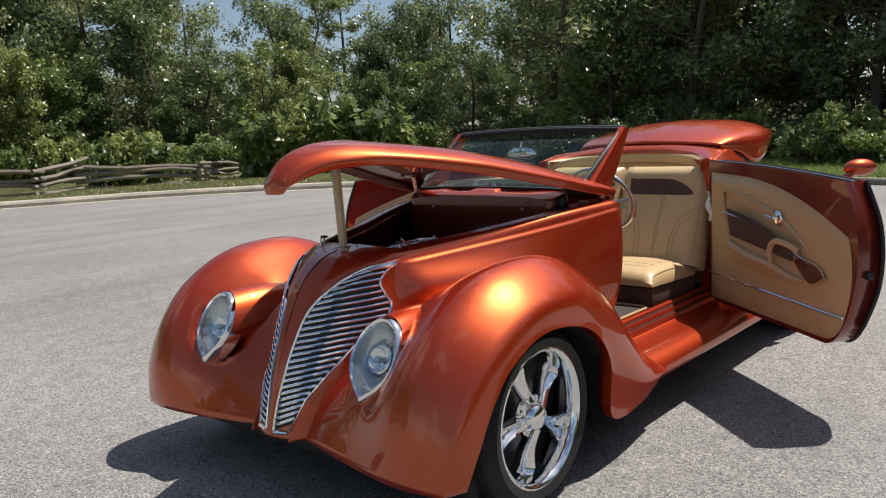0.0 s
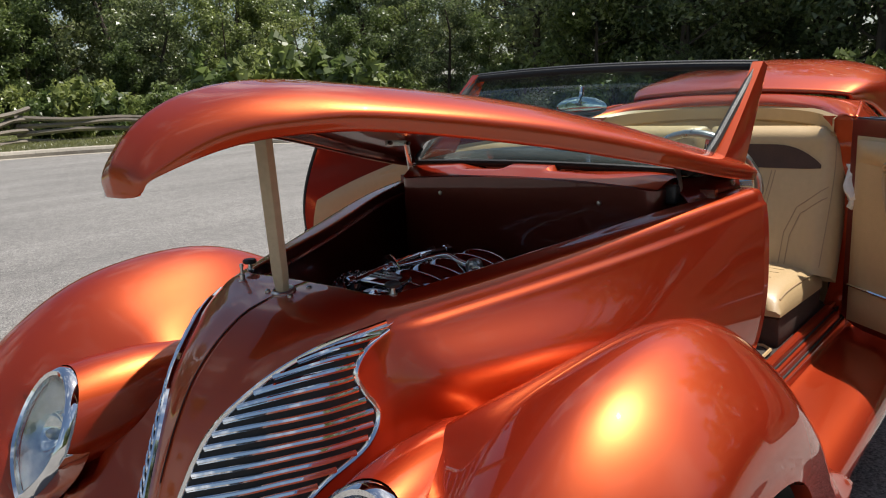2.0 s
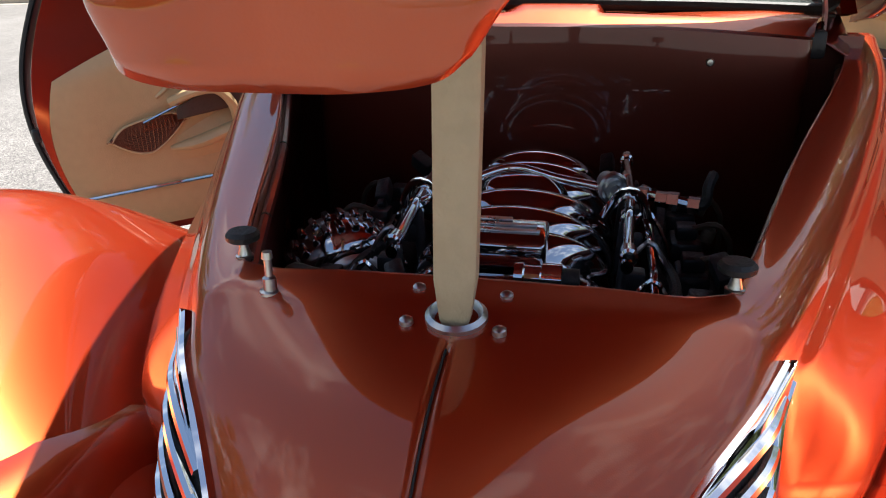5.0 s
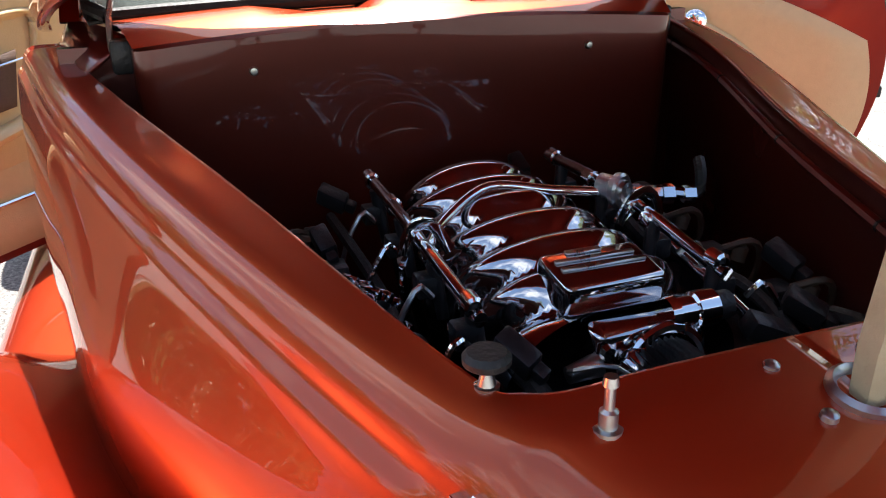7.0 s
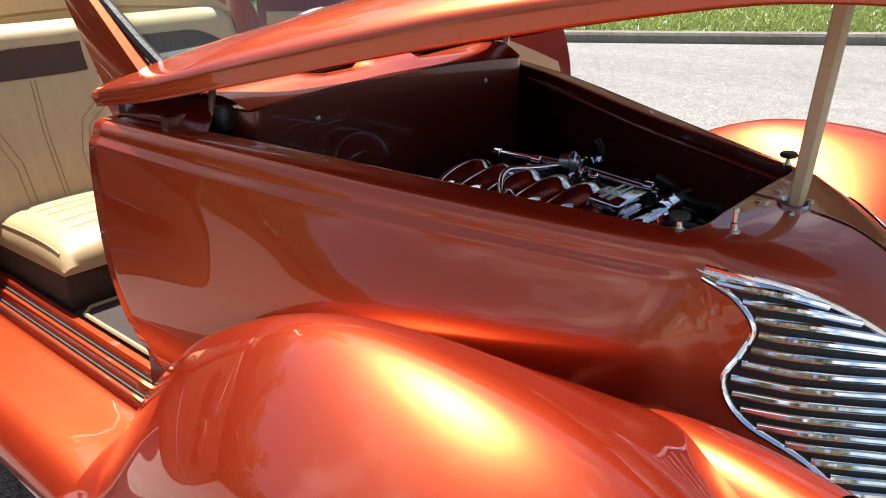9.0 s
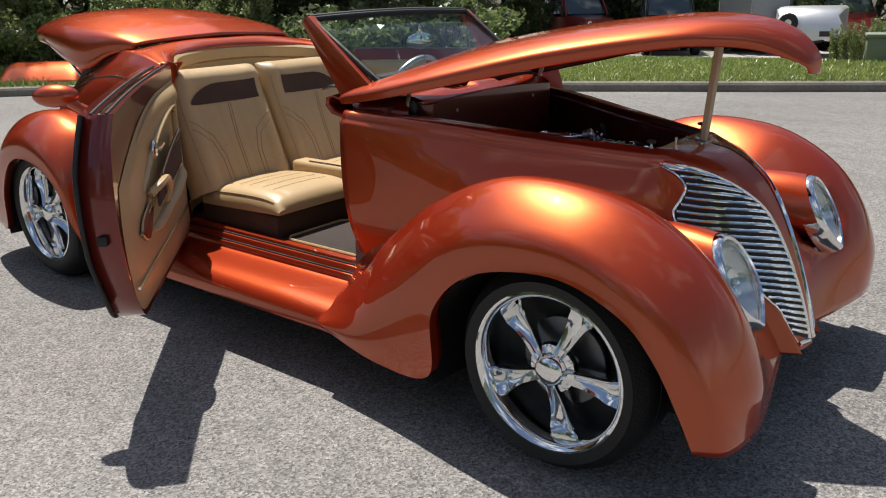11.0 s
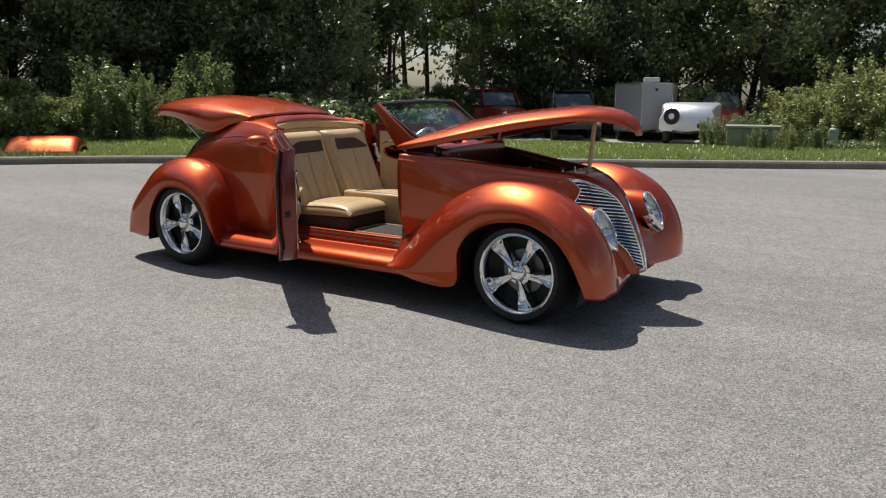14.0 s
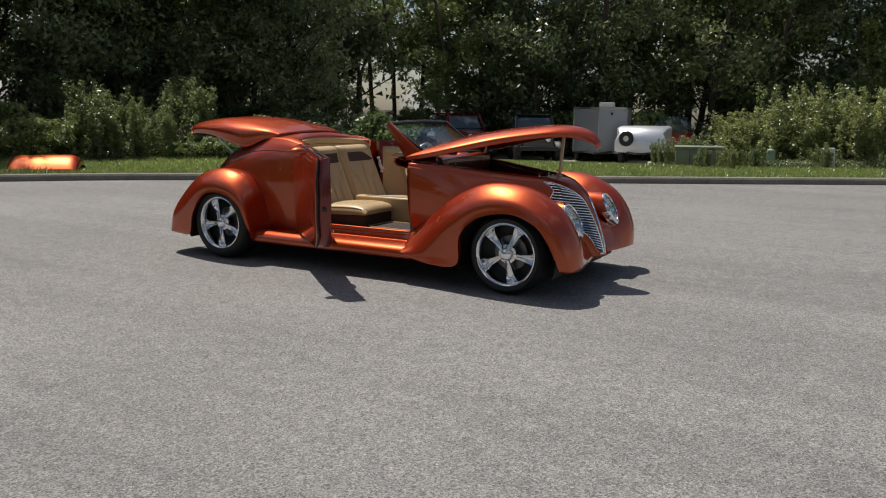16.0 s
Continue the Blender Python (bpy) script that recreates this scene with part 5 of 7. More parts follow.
    bm = bmesh.new()  # soft edge round the recessed pocket
    tube(bm, cr([(0.265, -0.066, 0.64), (0.215, -0.068, 0.76), (0.195, -0.070, 0.87), (0.225, -0.070, 0.898), (0.40, -0.070, 0.88), (0.60, -0.068, 0.83), (0.76, -0.064, 0.76), (0.86, -0.052, 0.69)], 33), 0.013, 10, squash=0.6)
    part("pocket_edge", inn(bm), TAN, d)
    bm = bmesh.new()  # ledge to rest the arm on
    tube(bm, cr([(0.26, -0.075, 0.645), (0.33, -0.092, 0.632), (0.50, -0.098, 0.605), (0.64, -0.092, 0.59), (0.76, -0.075, 0.555), (0.84, -0.060, 0.545)], 25), [0.012] + [0.024] * 18 + [0.024, 0.022, 0.02, 0.016, 0.012, 0.008], 10, squash=0.8)
    part("arm_ledge", inn(bm), TAN, d)
    bm = bmesh.new()  # padded roll above the inset
    rows = []
    for t in np.linspace(0, 1, 9):
        rows.append([(0.045 + 0.80 * q, -0.056 - 0.026 * math.sin(math.pi * t) ** 0.7 * min(1, 9 * q) ** 0.5 * (1 - q) ** 0.8, 0.885 - 0.17 * q * q + (panel_top(0.045 + 0.80 * q) - 0.012 - 0.885 + 0.17 * q * q) * t) for q in np.linspace(0, 1, 21)])
    sheet(bm, np.array(rows))
    part("top_roll", inn(bm), TAN, d)
    bm = bmesh.new()  # brown inset
    rows = []
    for t in np.linspace(0, 1, 7):
        rows.append([(0.31 + 0.51 * q - 0.03 * t * (1 - q), -0.094, 0.685 - 0.055 * q + t * (0.13 - 0.03 * q - 0.07 * q**3)) for q in np.linspace(0, 1, 13)])
    sheet(bm, np.array(rows))
    part("door_inset", inn(bm), BROWN, d, thick=0.006)
    bm = bmesh.new()
    tube(bm, [(0.25 + 0.66 * q, -0.101 + 0.02 * q, 0.795 - 0.07 * q - 0.095 * q * q) for q in np.linspace(0, 1, 9)], 0.0035, 6)
    part("inset_trim", inn(bm), CHROME, d)
    bm = bmesh.new()  # grab handle
    tube(bm, cr([(0.645, -0.085, 0.60), (0.665, -0.108, 0.66), (0.71, -0.112, 0.705), (0.78, -0.104, 0.70), (0.83, -0.075, 0.675)], 13), 0.014, 8)
    part("grab_handle", inn(bm), TAN, d)
    bm = bmesh.new()  # lower chrome strip
    tube(bm, [(0.05, -0.066, 0.46), (LEN + 0.02, -0.066, 0.44)], 0.005, 6)
    part("chrome_strip", inn(bm), CHROME, d)
    bm = bmesh.new()
    lathe(bm, [(0.0, 0.012), (0.02, 0.01), (0.032, 0.004), (0.034, 0.0)], 18, pose(0.67, -0.074, 0.80, 0, 0, 180))
    tube(bm, [(0.67, -0.092, 0.80), (0.60, -0.094, 0.808)], 0.006, 6)
    part("inner_handle", inn(bm), CHROME, d)
    # loudspeaker field: rounded diamond of copper mesh
    def field(u, v):
        """u along the door, v up, both -1..1, squeezed towards the corners."""
        return (0.895 + 0.115 * u * (1 - 0.12 * abs(v)), 0.605 - 0.02 * u + (0.032 * v * (1 - abs(u) ** 5) if v > 0 else 0.062 * v * (1 - abs(u) ** 1.6)))
    bm = bmesh.new()
    V = sheet(bm, np.array([[(field(u, v)[0], -0.066, field(u, v)[1]) for u in np.linspace(-1, 1, 17)] for v in np.linspace(-1, 1, 17)]))
    sp = part("speaker_field", inn(bm), mat_speaker, d, "copper mesh loudspeaker field", thick=0.004)
    bm = bmesh.new()
    for k in range(-9, 10):
        t = k / 9.6
        tube(bm, [(field(t, v)[0], -0.072, field(t, v)[1]) for v in np.linspace(-1, 1, 7)], 0.0016, 4)
        tube(bm, [(field(u, t)[0], -0.072, field(u, t)[1]) for u in np.linspace(-1, 1, 7)], 0.0016, 4)
    part("speaker_grid", inn(bm), MESHCOPPER, sp, kind="stuff")
    bm = bmesh.new()
    rim = [field(*p) for p in [(u, -1) for u in np.linspace(-1, 1, 13)] + [(1, v) for v in np.linspace(-1, 1, 13)] + [(u, 1) for u in np.linspace(1, -1, 13)] + [(-1, v) for v in np.linspace(1, -1, 13)]]
    tube(bm, [(x, -0.07, z) for x, z in rim], 0.004, 6, caps=False)
    part("speaker_rim", inn(bm), TAN, sp)
    bm = bmesh.new()
    block(bm, (LEN + 0.02, -0.06, 0.60), (LEN + 0.085, -0.03, 0.632), bevel=0.006)
    part("latch", put(bm), BLACK, d)
    bm = bmesh.new()
    tube(bm, [(0.90, -0.01, 0.955), (0.905, 0.035, 0.985), (0.905, 0.07, 1.01)], [0.02, 0.016, 0.018], 10)
    ellipsoid(bm, (0, 0, 0), (0.046, 0.07, 0.036), 22, Matrix.Translation((0.90, 0.10, 1.022)))
    part("door_mirror", put(bm), PAINT, d)
    return d


for s in (1, -1):
    door(s)
# white cloth tucked at the left door's hinge
bm = bmesh.new()
rows = []
for t in np.linspace(0, 1, 9):
    rows.append([(-2.03 + 0.05 * t + 0.012 * math.sin(5 * q + 3 * t), 0.545 + 0.07 * q + 0.012 * math.sin(9 * t + q * 4), 0.87 - 0.14 * t * (1 - 0.2 * q)) for q in np.linspace(0, 1, 7)])
sheet(bm, np.array(rows))
cl = part("cloth", bm, CLOTH, None, thick=0.025)
tagged(cl, "folded white cloth tucked at the door hinge", "cloth")

# ---- engine ----
eng = new("engine")
eng.parent = car
eng.location, eng.scale = (-0.025, 0.0, 0.012), (1, 0.87, 1)
tagged(eng, "polished chrome engine top with ribbed intake")
CREASE = np.array([-0.50, -0.435, -0.37, -0.30, -0.23, -0.165])


def intake(x, a):
    """Arched intake: lobes between creases that sweep forward at the sides."""
    q = x - 0.055 * math.sin(a) ** 2 + 0.03
    d = np.min(np.abs(CREASE - q))
    lobe = min(1.0, d / 0.033)
    f = 1.03 - 0.20 * (1 - lobe) ** 1.7
    end = math.sqrt(max(0.0, 1 - max(0.0, (-0.50 - x) / 0.085) ** 2)) if x < -0.50 else 1.0
    w, h = 0.135 * f, (0.098 - 0.03 * max(0, (x + 0.2) / 0.1)) * f
    return (x, w * math.cos(a) * (0.3 + 0.7 * end), 0.685 + h * math.sin(a) * end if math.sin(a) > 0 else 0.685 + 0.2 * math.sin(a))


bm = bmesh.new()
sheet(bm, np.array([[intake(x, a) for a in np.linspace(-0.45, math.pi + 0.45, 49)] for x in np.linspace(-0.583, -0.125, 120)]))
part("intake", bm, POLISHED, eng, sharp=75)
bm = bmesh.new()
block(bm, (-0.56, -0.12, 0.45), (-0.12, 0.12, 0.66), bevel=0.03, seg=3)
part("engine_block", bm, DARK, eng)
bm = bmesh.new()  # sloping cover with a nameplate
m_ = pose(-0.165, -0.008, 0.777, 0, 7, 0)
block(bm, (-0.035, -0.06, -0.03), (0.03, 0.06, 0.006), m_, bevel=0.007, seg=3)
plate_ = part("cover_plate", bm, POLISHED, eng)
for k, (y0, y1) in enumerate(((-0.03, 0.012), (-0.05, 0.045), (-0.05, 0.05))):
    bm = bmesh.new()
    block(bm, (-0.03 + k * 0.014, y0, 0.006), (-0.022 + k * 0.014 - 0.002 * (k > 0), y1, 0.0085), m_, bevel=0.0008, seg=1)
    part("raised_mark", bm, STEEL, plate_)
bm = bmesh.new()  # throttle body: faceted casting with flange and side sensor
block(bm, (-0.14, -0.058, 0.655), (-0.095, 0.058, 0.752), bevel=0.012, seg=3)
block(bm, (-0.10, -0.05, 0.67), (-0.055, 0.05, 0.742), bevel=0.02, seg=3, taper=0.85)
for y in (-0.05, 0.05):
    for z in (0.67, 0.738):
        lathe(bm, [(0, 0.008), (0.007, 0.007), (0.008, 0)], 8, pose(-0.09, y, z, 0, 0, -90))
part("throttle_body", bm, POLISHED, eng)
bm = bmesh.new()
lathe(bm, [(0, 0), (0.016, 0), (0.017, 0.01), (0.014, 0.012), (0.014, 0.03), (0.017, 0.032), (0.017, 0.055), (0, 0.057)], 18, pose(-0.098, 0.02, 0.757, 0, 0, 0))
part("idle_valve", bm, CHROME, eng)
bm = bmesh.new()
lathe(bm, [(0, 0.056), (0.013, 0.056), (0.013, 0.075), (0, 0.076)], 12, pose(-0.098, 0.02, 0.757, 0, 0, 0))
part("valve_plug", bm, BLACK, eng)
bm = bmesh.new()
tube(bm, [(-0.10, -0.05, 0.72), (-0.10, -0.085, 0.715)], [0.012, 0.008], 10)
tube(bm, cr([(-0.10, -0.08, 0.715), (-0.07, -0.10, 0.74), (-0.05, -0.06, 0.745), (-0.02, -0.02, 0.70)], 12), 0.0022, 6)
part("throttle_cable", bm, STEEL, eng)
bm = bmesh.new()
tube(bm, [(-0.085, 0.015 + 0.045 * math.cos(a), 0.705 + 0.048 * math.sin(a)) for a in np.linspace(0, 2 * math.pi, 31)], 0.006, 8, caps=False)
part("clamp_ring", bm, CHROME, eng)
bm = bmesh.new()  # pleated air filter
P = []
for k in range(96):
    a = 2 * math.pi * k / 96
    r = 0.052 if k % 2 else 0.043
    P.append([(-0.075 + 0.115 * t, (r + 0.012 * t) * math.cos(a), 0.70 - 0.012 * t + (r + 0.012 * t) * math.sin(a)) for t in (0, 0.33, 0.66, 1)])
sheet(bm, np.array(P + P[:1]))
part("air_filter", bm, DARK, eng, smooth=False)
for s in (1, -1):
    bm = bmesh.new()
    tube(bm, cr([(-0.56, 0.15 * s, 0.765), (-0.38, 0.155 * s, 0.768), (-0.16, 0.15 * s, 0.75)], 9), 0.008, 12)
    rail = part("fuel_rail", bm, POLISHED, eng)
    for x in (-0.545, -0.44, -0.30, -0.18):
        bm = bmesh.new()
        z = 0.766 if x < -0.3 else 0.757
        lathe(bm, [(0.008, -0.011), (0.0115, -0.009), (0.0115, 0.009), (0.008, 0.011)], 12, pose(x, 0.152 * s, z, 0, 0, 90))
        part("rail_collar", bm, CHROME, rail)
    bm = bmesh.new()  # clip over the rail
    tube(bm, cr([(-0.32, 0.118 * s, 0.75), (-0.32, 0.14 * s, 0.782), (-0.32, 0.165 * s, 0.782), (-0.32, 0.18 * s, 0.75), (-0.325, 0.178 * s, 0.71)], 12), 0.004, 6, squash=2.0)
    part("rail_clip", bm, CHROME, rail)
    for i, x in enumerate(np.linspace(-0.52, -0.18, 4)):
        bm = bmesh.new()
        tube(bm, [(x, 0.152 * s, 0.76), (x + 0.008, 0.142 * s, 0.69)], [0.010, 0.008], 10)
        block(bm, (x - 0.012, 0.16 * s - 0.014, 0.715), (x + 0.012, 0.16 * s + 0.014, 0.74), bevel=0.004)
        part("injector", bm, DARK, eng)
        bm = bmesh.new()  # coil and lead
        block(bm, (x - 0.03, 0.245 * s - 0.024, 0.655), (x + 0.03, 0.245 * s + 0.024, 0.70), pose(0, 0, 0), bevel=0.007)
        block(bm, (x - 0.014, 0.245 * s - 0.016, 0.70), (x + 0.018, 0.245 * s + 0.016, 0.718), bevel=0.004)
        part("coil", bm, DARK, eng)
        bm = bmesh.new()
        tube(bm, cr([(x + 0.01, 0.255 * s, 0.715), (x + 0.03, 0.285 * s, 0.728), (x + 0.02, 0.31 * s, 0.695), (x - 0.01, 0.315 * s, 0.62)], 11), 0.0045, 6)
        part("lead", bm, mat_lead, eng)
        bm = bmesh.new()
        lathe(bm, [(0, 0), (0.010, 0.001), (0.011, 0.018), (0.007, 0.022), (0, 0.022)], 10, pose(x + 0.02, 0.272 * s, 0.70, 70, 0, 20 * s))
        part("plug_boot", bm, mat_lead, eng)
        bm = bmesh.new()  # bracket stay
        tube(bm, cr([(x + 0.035, 0.165 * s, 0.73), (x + 0.04, 0.185 * s, 0.745), (x + 0.045, 0.215 * s, 0.70), (x + 0.045, 0.22 * s, 0.66)], 9), 0.0035, 6)
        part("stay", bm, CHROME if i % 2 else STEEL, eng)
    bm = bmesh.new()
    block(bm, (-0.58, 0.25 * s - 0.06, 0.50), (-0.10, 0.25 * s + 0.06, 0.652), bevel=0.03, seg=3)
    part("valve_cover", bm, DARK, eng)
    bm = bmesh.new()  # loom along the coils
    tube(bm, cr([(-0.6, 0.205 * s, 0.70), (-0.47, 0.21 * s, 0.715), (-0.35, 0.20 * s, 0.70), (-0.2, 0.215 * s, 0.712), (-0.08, 0.20 * s, 0.69)], 24), 0.008, 8)
    part("wiring_loom", bm, BLACK, eng)
bm = bmesh.new()  # pipe across the intake to the regulator
tube(bm, cr([(-0.30, -0.155, 0.762), (-0.36, -0.11, 0.768), (-0.40, -0.03, 0.787), (-0.375, 0.05, 0.782), (-0.355, 0.12, 0.778)], 25), 0.0062, 10)
part("crossover_pipe", bm, CHROME, eng)
bm = bmesh.new()
m_ = pose(-0.345, 0.125, 0.785, 0, 0, -70)
lathe(bm, [(0, -0.02), (0.014, -0.02), (0.015, 0.0), (0.020, 0.004), (0.021, 0.012), (0.018, 0.015), (0.014, 0.015), (0.013, 0.021), (0.007, 0.022), (0.006, 0.016), (0, 0.016)], 24, m_)
part("regulator", bm, STEEL, eng)
bm = bmesh.new()  # fuel feed with fittings
tube(bm, [(-0.37, 0.155, 0.768), (-0.36, 0.20, 0.768), (-0.345, 0.245, 0.764)], 0.007, 8)
part("fuel_feed", bm, POLISHED, eng)
for t, r in ((0.2, 0.0115), (0.5, 0.0105), (0.68, 0.0125), (1.0, 0.011)):
    bm = bmesh.new()
    lathe(bm, [(0, -0.008), (r, -0.008), (r, 0.008), (0, 0.008)], 6, pose(-0.37 + 0.025 * t, 0.155 + 0.09 * t, 0.768 - 0.004 * t, 0, 0, -14))
    part("fitting", bm, CHROME, eng)
bm = bmesh.new()
tube(bm, cr([(-0.345, 0.245, 0.764), (-0.342, 0.26, 0.768), (-0.345, 0.262, 0.79), (-0.36, 0.27, 0.80)], 9), 0.008, 8)
part("fuel_hose", bm, BLACK, eng)
bm = bmesh.new()
tube(bm, [(-0.345, 0.185, 0.73), (-0.20, 0.19, 0.705), (-0.10, 0.195, 0.68)], 0.0075, 10)
part("dip_tube", bm, CHROME, eng)
for x, y, z, r in ((-0.20, 0.27, 0.735, 15), (-0.13, 0.235, 0.715, 40), (-0.55, -0.21, 0.745, 60), (-0.44, -0.25, 0.73, 10), (-0.10, 0.15, 0.72, 80), (-0.12, -0.13, 0.735, 30), (-0.60, 0.12, 0.74, 0)):
    bm = bmesh.new()
    block(bm, (-0.022, -0.012, -0.012), (0.022, 0.012, 0.012), pose(x, y, z, 15, 20, r), bevel=0.004)
    block(bm, (0.022, -0.007, -0.007), (0.036, 0.007, 0.007), pose(x, y, z, 15, 20, r), bevel=0.002)
    part("connector", bm, DARK, eng)
alt = new("alternator")
alt.parent = car
am = pose(-0.325, -0.235, 0.675, 0, 0, -60)
bm = bmesh.new()
lathe(bm, [(0, 0.062), (0.018, 0.062), (0.02, 0.05), (0.04, 0.05), (0.066, 0.04), (0.072, 0.03), (0.072, -0.03), (0.055, -0.05), (0, -0.05)], 40, am)
part("alternator_case", bm, POLISHED, alt)
for k in range(24):
    a = 2 * math.pi * k / 24
    bm = bmesh.new()
    block(bm, (-0.005, -0.028, 0.068), (0.005, -0.006, 0.080), am @ Matrix.Rotation(a, 4, "Y"), bevel=0.002, seg=1)
    block(bm, (-0.005, 0.01, 0.066), (0.005, 0.038, 0.078), am @ Matrix.Rotation(a + 0.13, 4, "Y"), bevel=0.002, seg=1)
    part("cooling_fin", bm, POLISHED, alt)
bm = bmesh.new()
lathe(bm, [(0.045, 0.07), (0.05, 0.073), (0.042, 0.08), (0.05, 0.087), (0.045, 0.09), (0, 0.09)], 30, am)
part("pulley", bm, STEEL, alt)
for y, x in ((0.27, 0.0), (-0.12, -0.02)):
    bm = bmesh.new()
    tube(bm, cr([(x - 0.2, y * 0.9, 0.66), (x - 0.1, y, 0.71), (x - 0.03, y * 0.9, 0.68), (x, y * 0.75, 0.60)], 12), 0.011, 8)
    part("hose", bm, BLACK, eng)
bm = bmesh.new()
tube(bm, cr([(-0.60, 0.44, 0.80), (-0.55, 0.43, 0.795), (-0.50, 0.435, 0.815), (-0.44, 0.43, 0.81)], 9), 0.005, 6)
part("cable", bm, BLACK, car)

# ---- trees, shrubs, grass ----
rng = np.random.default_rng(7)


def leaf_cloud(centres, radii, per, size, seed, flat=0.75):
    """Small pointed leaves scattered in clumps: returns vertices and faces."""
    g = np.random.default_rng(seed)
    per, size = int(per * 2.6), size * 0.82
    n = len(centres) * per
    c = np.repeat(centres, per, 0)
    r = np.repeat(radii, per)[:, None]
    d = g.normal(size=(n, 3))
    d /= np.linalg.norm(d, axis=1)[:, None]
    p = c + d * r * (g.random((n, 1)) ** 0.55) * (1, 1, flat)
    nrm = d * 0.6 + g.normal(size=(n, 3)) * 0.7 + (0, 0, 0.55)
    nrm /= np.linalg.norm(nrm, axis=1)[:, None]
    a = np.cross(nrm, g.normal(size=(n, 3)))
    a /= np.linalg.norm(a, axis=1)[:, None]
    b = np.cross(nrm, a)
    s = size * (0.6 + 0.8 * g.random((n, 1)))
    w = s * 0.42
    droop = nrm * s * 0.18
    V = np.stack([p - a * s * 0.5 + b * w * (0.5 + 0.7 * g.random((n, 1))), p + a * s * 0.6 - droop, p - a * s * 0.35 - b * w * (0.5 + 0.7 * g.random((n, 1)))], 1).reshape(-1, 3)
    F = np.arange(n * 3).reshape(n, 3)
    return V, F


def limb(bm, a, b, r0, r1, g, n=6, bend=0.12):
    a, b = np.array(a, float), np.array(b, float)
    L = np.linalg.norm(b - a)
    m1 = a + (b - a) * 0.35 + g.normal(size=3) * L * bend * 0.5
    m2 = a + (b - a) * 0.7 + g.normal(size=3) * L * bend * 0.5
    path = cr([a, m1, m2, b], 7)
    tube(bm, path, np.linspace(r0, r1, 7).tolist(), n)
    return path


def tree(name, label, height, spread, low, clumps, per, leaf, size, seed, trunk_r=0.16, group="trees of the wood"):
    """Tapered trunk, limbs that carry clumps of leaves; low: height where the crown begins."""
    g = np.random.default_rng(seed)
    t = thing(name, label, "tree" if "tree" in name else "shrub", group)
    bm = bmesh.new()
    top = np.array((g.normal() * 0.4, g.normal() * 0.4, height * 0.93))
    spine = limb(bm, (0, 0, -0.25), top, trunk_r, trunk_r * 0.18, g, 8, 0.06)
    cs, rs = [], []
    for k in range(clumps):
        h = low + (height - low) * (k + g.random()) / clumps
        f = (h - low) / (height - low)
        rad = spread * (0.45 + 0.75 * math.sin(math.pi * min(1, 0.18 + 0.75 * f))) * (0.45 + 0.65 * g.random())
        a = g.random() * 2 * math.pi
        base = np.array([np.interp(max(0.2, h - rad * 0.5), spine[:, 2], spine[:, i]) for i in range(3)])
        end = base + (math.cos(a) * rad, math.sin(a) * rad, h - base[2] + g.normal() * 0.2)
        limb(bm, base, end, trunk_r * 0.28 * (1.1 - f), 0.012, g, 5)
        cs += [end, base * 0.45 + end * 0.55 + g.normal(size=3) * 0.25]
        rs += [spread * (0.26 + 0.2 * g.random()), spread * (0.2 + 0.16 * g.random())]
    part("trunk", bm, BARK, t)
    V, F = leaf_cloud(np.array(cs), np.array(rs), per, size, seed + 1)
    raw("crown", V, F, leaf, t)
    return t


def where(x, y):
    """Lawn height at a place, by its distance outside the kerb."""
    i = int(np.argmin(((kline - (x, y)) ** 2).sum(1)))
    return lawn_height(float(np.linalg.norm(kline[i] - (x, y))), x, y) - 0.02


KINDS = [tree("oak_tree", "tall dark broadleaf tree at the wood's edge", 10.5, 2.6, 2.2, 30, 64, LEAF, 0.187, 11),
         tree("maple_tree", "dense mid-green tree with leafy limbs to the ground", 8.0, 2.3, 0.6, 30, 88, LEAF, 0.176, 23),
         tree("poplar_tree", "slender tall tree with a light open crown", 12.5, 1.9, 4.0, 24, 70, LEAF2, 0.18, 37, 0.13),
         tree("sassafras_tree", "young bright-green tree crowded with leaves", 5.5, 1.7, 0.3, 24, 94, LEAF2, 0.148, 41, 0.08),
         tree("gum_tree", "tall shaded tree with a heavy dark crown", 13.0, 2.9, 1.5, 34, 62, LEAF, 0.205, 53, 0.2)]
SPOTS = []


def scatter(n, start, end, d0, d1, kinds, lo=0.85, hi=1.2, avoid=None):
    """Trees along a stretch of the kerb (by share of its length), d0 to d1 metres outside it."""
    for k in range(n):
        u = start + (end - start) * (k + rng.random()) / n
        i = min(len(kline) - 1, int(u * (len(kline) - 1)))
        p = kline[i] + knorm[i] * (d0 + (d1 - d0) * rng.random())
        if avoid and avoid(*p):
            continue
        SPOTS.append((p[0], p[1], kinds[int(rng.integers(len(kinds)))], lo + (hi - lo) * rng.random()))


def lot(x, y):
    """The gravel lot with the parked vehicles, kept free of trees."""
    return x < 12 and y > 4 and y < 30 + 0.55 * x and math.degrees(math.atan2(y + 5.7, x - 2.3)) < 121.5


def clearing(x, y):
    """Open lanes in the wood where the sky shows."""
    if lot(x, y):
        return True
    a = math.degrees(math.atan2(y - 2.0, x - 2.0))
    b = math.degrees(math.atan2(y + 5.7, x - 2.3))
    return -126.5 < a < -122 or -145 < a < -140.5 or 120 < b < 127


